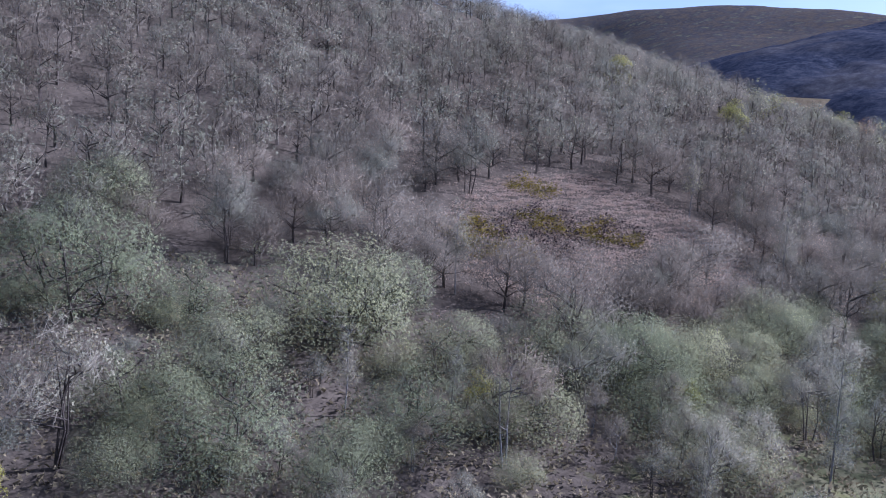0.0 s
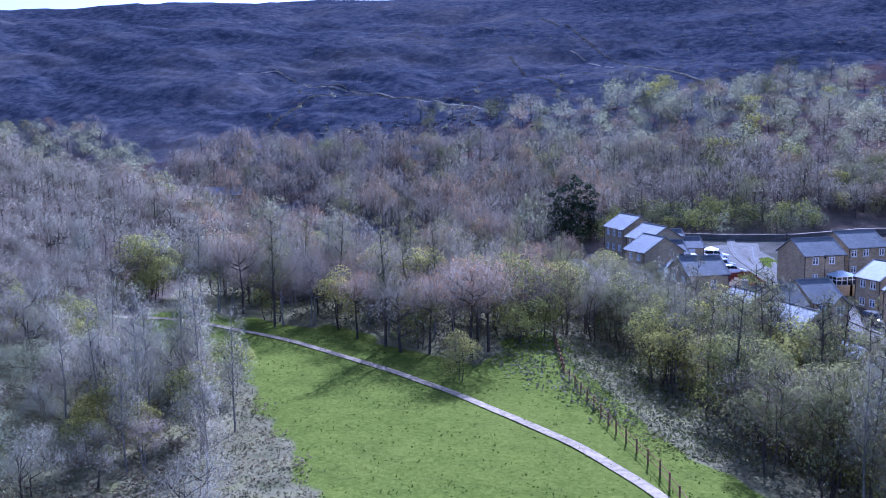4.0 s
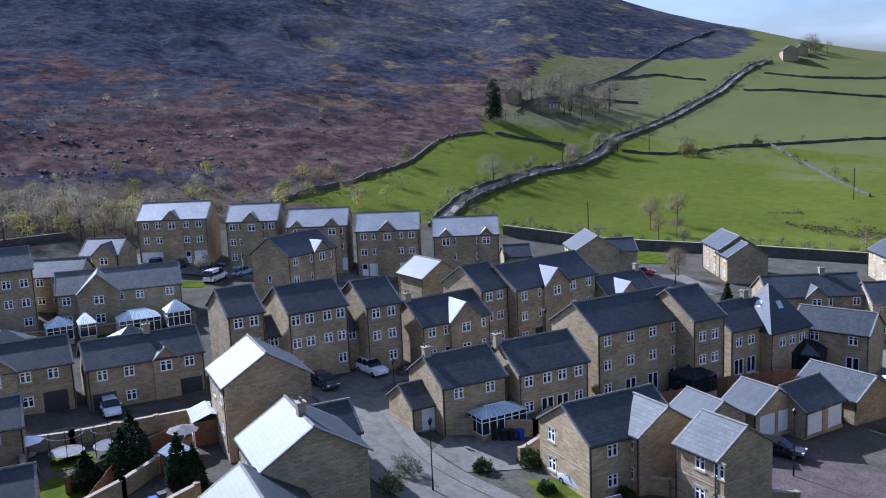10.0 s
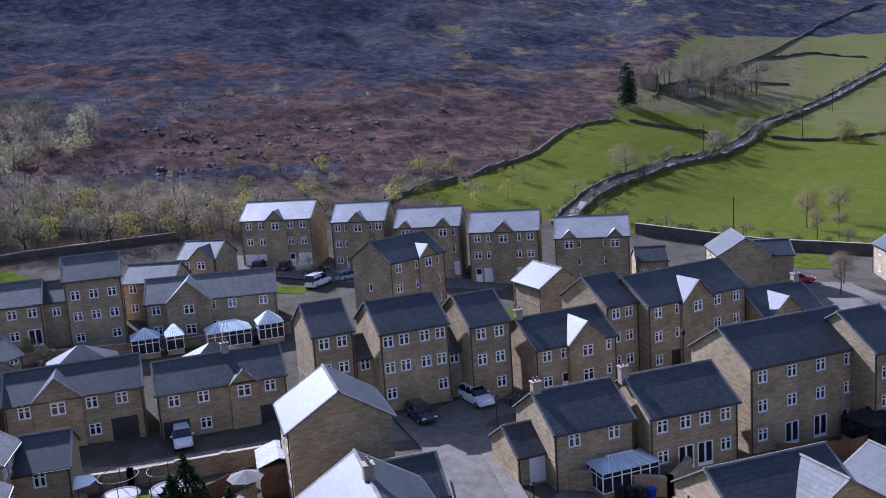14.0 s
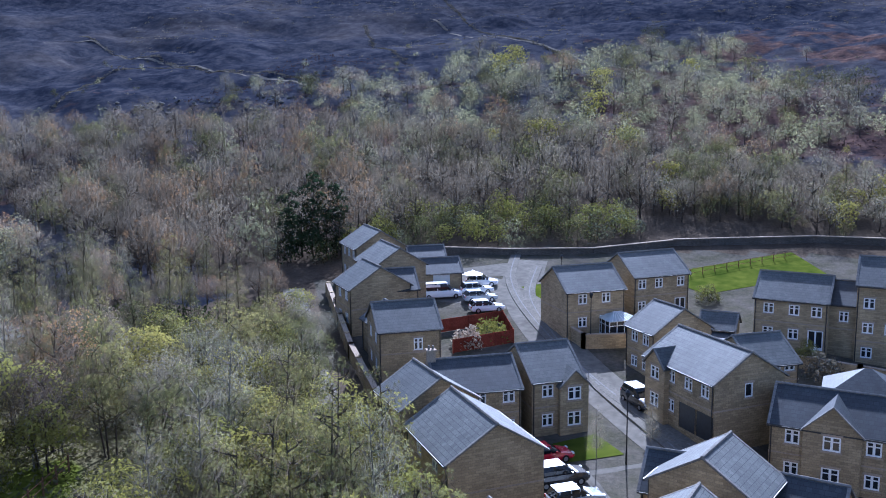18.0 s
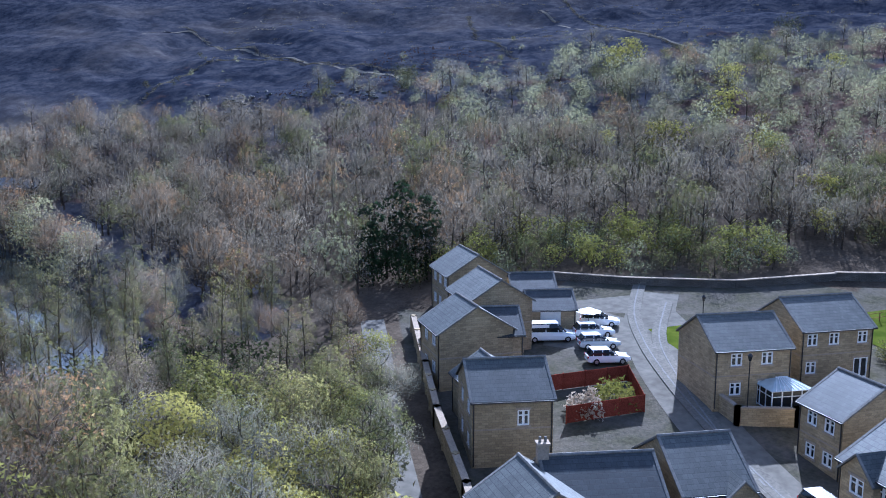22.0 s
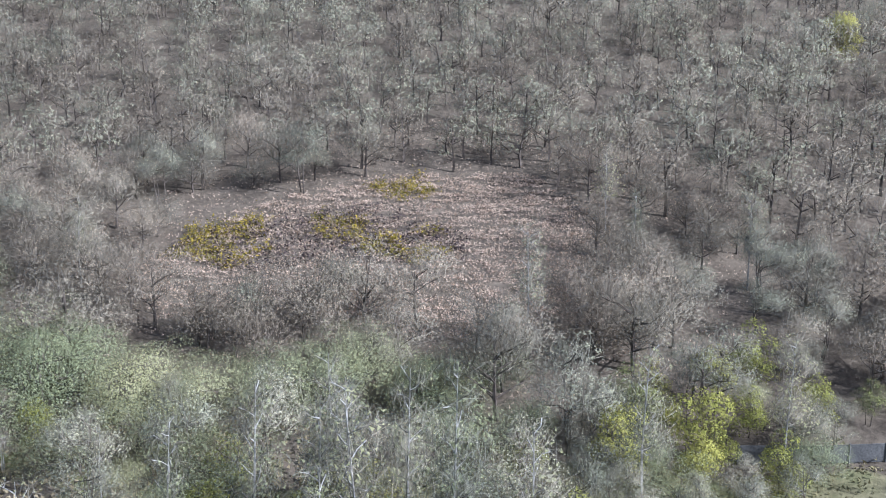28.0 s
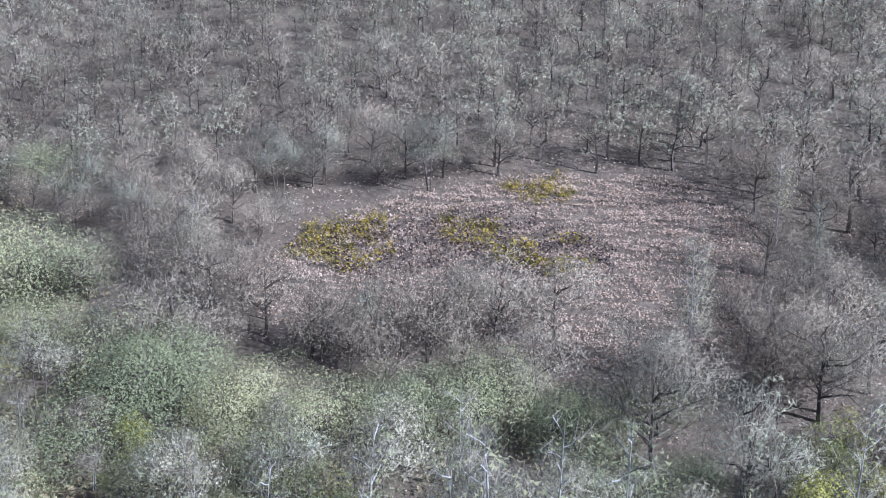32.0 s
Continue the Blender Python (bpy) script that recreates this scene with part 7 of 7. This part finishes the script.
# ---- dam across the valley ----
def dam():
    g = Geo()
    z = 48.0
    pts = [(76, 416), (112, 412), (140, 407), (186, 404)]
    for (x0, y0), (x1, y1) in zip(pts[:-1], pts[1:]):
        g.face((x0, y0 - 30, z - 22), (x1, y1 - 30, z - 22), (x1, y1, z), (x0, y0, z))
        g.face((x0, y0, z), (x1, y1, z), (x1, y1 + 8, z), (x0, y0 + 8, z))
    return tagged(part("dam", g, plain("dry_grass_bank", (.24, .18, .10), .95, 0, .4, .25, .3)), "straw-coloured grass dam across the valley", "dam", kind="structure")


dam()
garden_wall([(79.4, 92.4), (83.4, 90), (88.6, 86.8)], 2.7, .6, DRYSTONE, "tall dry stone retaining wall among the trees", cap=False, piers=False)


# ---- gorse, bracken and tussocks ----
def tufts(name, label, category, spots, mat, n, size, spread, rs, high=.8):
    Z = land(spots[:, 0], spots[:, 1])
    base = np.concatenate([spots, Z[:, None]], 1)
    P = np.repeat(base, n, 0) + rs.normal(size=(len(base) * n, 3)) * (spread, spread, .0) + np.stack([0 * Z.repeat(n)] * 2 + [np.abs(rs.normal(size=len(base) * n)) * high], 1)
    D = unit(rs.normal(size=(len(P), 3)) * .6 + (0, 0, 1))
    return tagged(new(name, tri_mesh(name, flakes(P, size, rs, D), mat)), label, category, kind="stuff")


def undergrowth():
    rs = rng(33)
    C = scatter(CLEARING, 1.0, rs)
    tufts("bracken", "dead pinkish-brown bracken in a hillside clearing", "bracken", C, HEATH, 80, .16, .5, rs, .1)
    G = np.concatenate([scatter(p, 1.1, rs) for p in ([(-1, 80), (3, 87), (8, 84), (9, 78), (4, 76)], [(6, 90), (11, 93), (14, 89), (9, 87)], [(13, 90), (18, 96), (23, 95), (20, 90), (15, 88)], [(6, 97), (9, 102), (13, 101), (11, 96)])])
    G = G[fbm(G[:, 0], G[:, 1], .3, 3) > -.3]
    C2 = scatter([(-8, 66), (-10, 100), (8, 122), (40, 118), (48, 92), (32, 76), (8, 62)], 1.25, rs)
    tufts("woodland_litter", "dead bracken and leaf litter under the oaks", "bracken", C2, HEATH, 16, .17, .6, rs, .1)
    tufts("gorse", "flowering yellow gorse among dark heather", "gorse", G, GORSE, 60, .2, .45, rs, .5)
    H = scatter([(1, 78), (4, 87), (10, 95), (20, 97), (24, 94), (14, 86), (8, 79)], 1.3, rs)
    tufts("heather_clumps", "dark heather clumps on a hillside", "heather", H, foliage("dark_heather", (.045, .03, .03), (.10, .07, .065), 0, .6), 45, .2, .5, rs, .45)
    R = scatter([(24, 30), (36, 38), (44, 47), (51, 59), (58, 71), (57, 82), (59, 94), (54, 92), (50, 80), (44, 66), (32, 50), (20, 40)], 1.1, rs)
    tufts("rough_grass", "rough dead grass and brambles at the meadow's edge", "grass", R, foliage("dead_grass", (.13, .115, .06), (.28, .23, .13), .3, .25), 26, .2, .5, rs, .14)
    B = scatter([(92, 55), (84, 50), (72, 41), (60, 30), (66, 24), (76, 32), (86, 42), (98, 44)], 1.0, rs)
    tufts("rough_grass", "tussocky grass below the tree belt", "grass", B, foliage("tussock_grass", (.06, .075, .015), (.17, .165, .05), .3, .2), 20, .18, .5, rs, .1)
    F = scatter([(-34, 26), (-16, 22), (10, 26), (30, 40), (44, 60), (48, 74), (38, 80), (18, 68), (0, 64), (-34, 64)], 1.3, rs)
    tufts("bramble_floor", "brambles and dead stems under the willows", "undergrowth", F, foliage("dry_bramble", (.12, .10, .06), (.27, .22, .14), .3, .2), 16, .28, .6, rs, .3)
    Q = scatter([(187, -154), (176, -176), (162, -172), (150, -160), (158, -152), (176, -150)], 1.5, rs, .8)
    tufts("field_bracken", "dead brown bracken at the corner of a field", "bracken", Q[fbm(Q[:, 0], Q[:, 1], .09, 5) > -.12], HEATH_DARK, 16, .4, .8, rs, .3)
    M = scatter(MEADOW, 1.7, rs)
    tufts("meadow_tussocks", "short green tussocks across the meadow", "grass", M, foliage("meadow_grass", (.06, .085, .008), (.13, .15, .02), .2, .3), 5, .16, .5, rs, .05)
    W = scatter([(60, 20), (80, 14), (104, 38), (138, 78), (100, 92), (78, 104), (76, 60)], 1.6, rs)
    tufts("woodland_floor", "low bramble and dead stems under the trees", "undergrowth", W, foliage("bramble", (.10, .10, .05), (.25, .21, .13), .2, .2), 14, .34, .6, rs, .45)
    # evergreen undergrowth, its dark colour also standing in for shade below the trees
    E = scatter([(97, 68), (106, 62), (116, 64), (128, 80), (124, 90), (110, 86), (100, 90)], 1.5, rs)
    tufts("holly_scrub", "holly and ivy under the trees by the pond, coloured dark as shade", "undergrowth", E, foliage("holly_shade_leaves", (.02, .03, .014), (.06, .075, .032), .15, .3), 30, .34, .7, rs, 1.1)
    S = scatter([(214, 60), (206, 0), (214, -60), (262, -104), (330, -110), (360, -20), (340, 60), (300, 200), (230, 200)], 3.2, rs, .8)
    S = S[fbm(S[:, 0], S[:, 1], .03, 7) + 1.2 * (rs.uniform(size=len(S)) - .5) - .012 * np.maximum(S[:, 0] - 265, 0) > -.1]
    tufts("moor_bracken", "dead reddish bracken on the moor's foot", "bracken", S, foliage("moor_bracken", (.045, .028, .024), (.15, .085, .062), .1, .02), 12, .42, 1.3, rs, .25)
    # sheep tracks, pale grass and gritstone on the moor
    T = []
    for line in ([(281, 308), (274, 267), (265, 227), (266, 205), (259, 168)], [(212, 232), (242, 249), (263, 249), (264, 209)], [(456, 268), (377, 188), (311, 112)],
                 [(355, 225), (310, 187), (293, 162)], [(491, -111), (413, -113), (369, -114)]):
        for (ax, ay), (bx, by) in zip(line[:-1], line[1:]):
            k = np.linspace(0, 1, int(math.hypot(bx - ax, by - ay) / .7))[:, None]
            T.append(np.array([[ax, ay]]) * (1 - k) + np.array([[bx, by]]) * k + rs.normal(size=(len(k), 2)) * .35)
    T = np.concatenate(T)
    T += 2.2 * np.stack([fbm(T[:, 0], T[:, 1], .03, 4), fbm(T[:, 0], T[:, 1], .03, 5)], 1)
    pale = foliage("bleached_moor_grass", (.13, .115, .09), (.27, .235, .18), .1, .1)
    tufts("moor_track", "pale trodden grass of a sheep track on the moor", "track", T, pale, 20, .34, .45, rs, .04)
    N = scatter([(222, 230), (262, 170), (290, 60), (292, -100), (420, -118), (470, 0), (470, 250), (330, 330)], 5.5, rs, .9)
    N = N[fbm(N[:, 0], N[:, 1], .02, 12) + .9 * (rs.uniform(size=len(N)) - .5) > .12]
    tufts("moor_grass", "bleached grass tussocks among dark heather", "grass", N, pale, 14, .5, .9, rs, .12)
    K = np.concatenate([scatter([(224, 220), (236, 198), (243, 173), (248, 140), (231, 127), (216, 152), (205, 200)], 3.4, rs, .9), scatter([(290, 35), (288, -30), (290, -80), (245, -66), (242, -24), (239, 19)], 4.6, rs, .9)])
    K = K[fbm(K[:, 0], K[:, 1], .05, 3) + .8 * (rs.uniform(size=len(K)) - .5) > -.05]
    kz = land(K[:, 0], K[:, 1])
    V = []
    for (x, y), z in zip(K, kz):
        for _ in range(3):
            o = np.array([(1, 0, 0), (0, 1, 0), (-1, 0, 0), (0, -1, 0), (0, 0, .7), (0, 0, -.5)]) * rs.uniform(.3, .9) * rs.uniform(.6, 1.3, (6, 1)) + (x + rs.normal() * 1.1, y + rs.normal() * 1.1, z + .12)
            for a, b in ((0, 1), (1, 2), (2, 3), (3, 0)):
                V += [o[a], o[b], o[4], o[b], o[a], o[5]]
    grit = foliage("weathered_gritstone", (.10, .10, .095), (.24, .23, .215), 0, .3)
    tagged(new("moor_rocks", tri_mesh("moor_rocks", np.array(V), grit)), "weathered grey boulders strewn above the valley trees", "rocks", kind="stuff")


undergrowth()
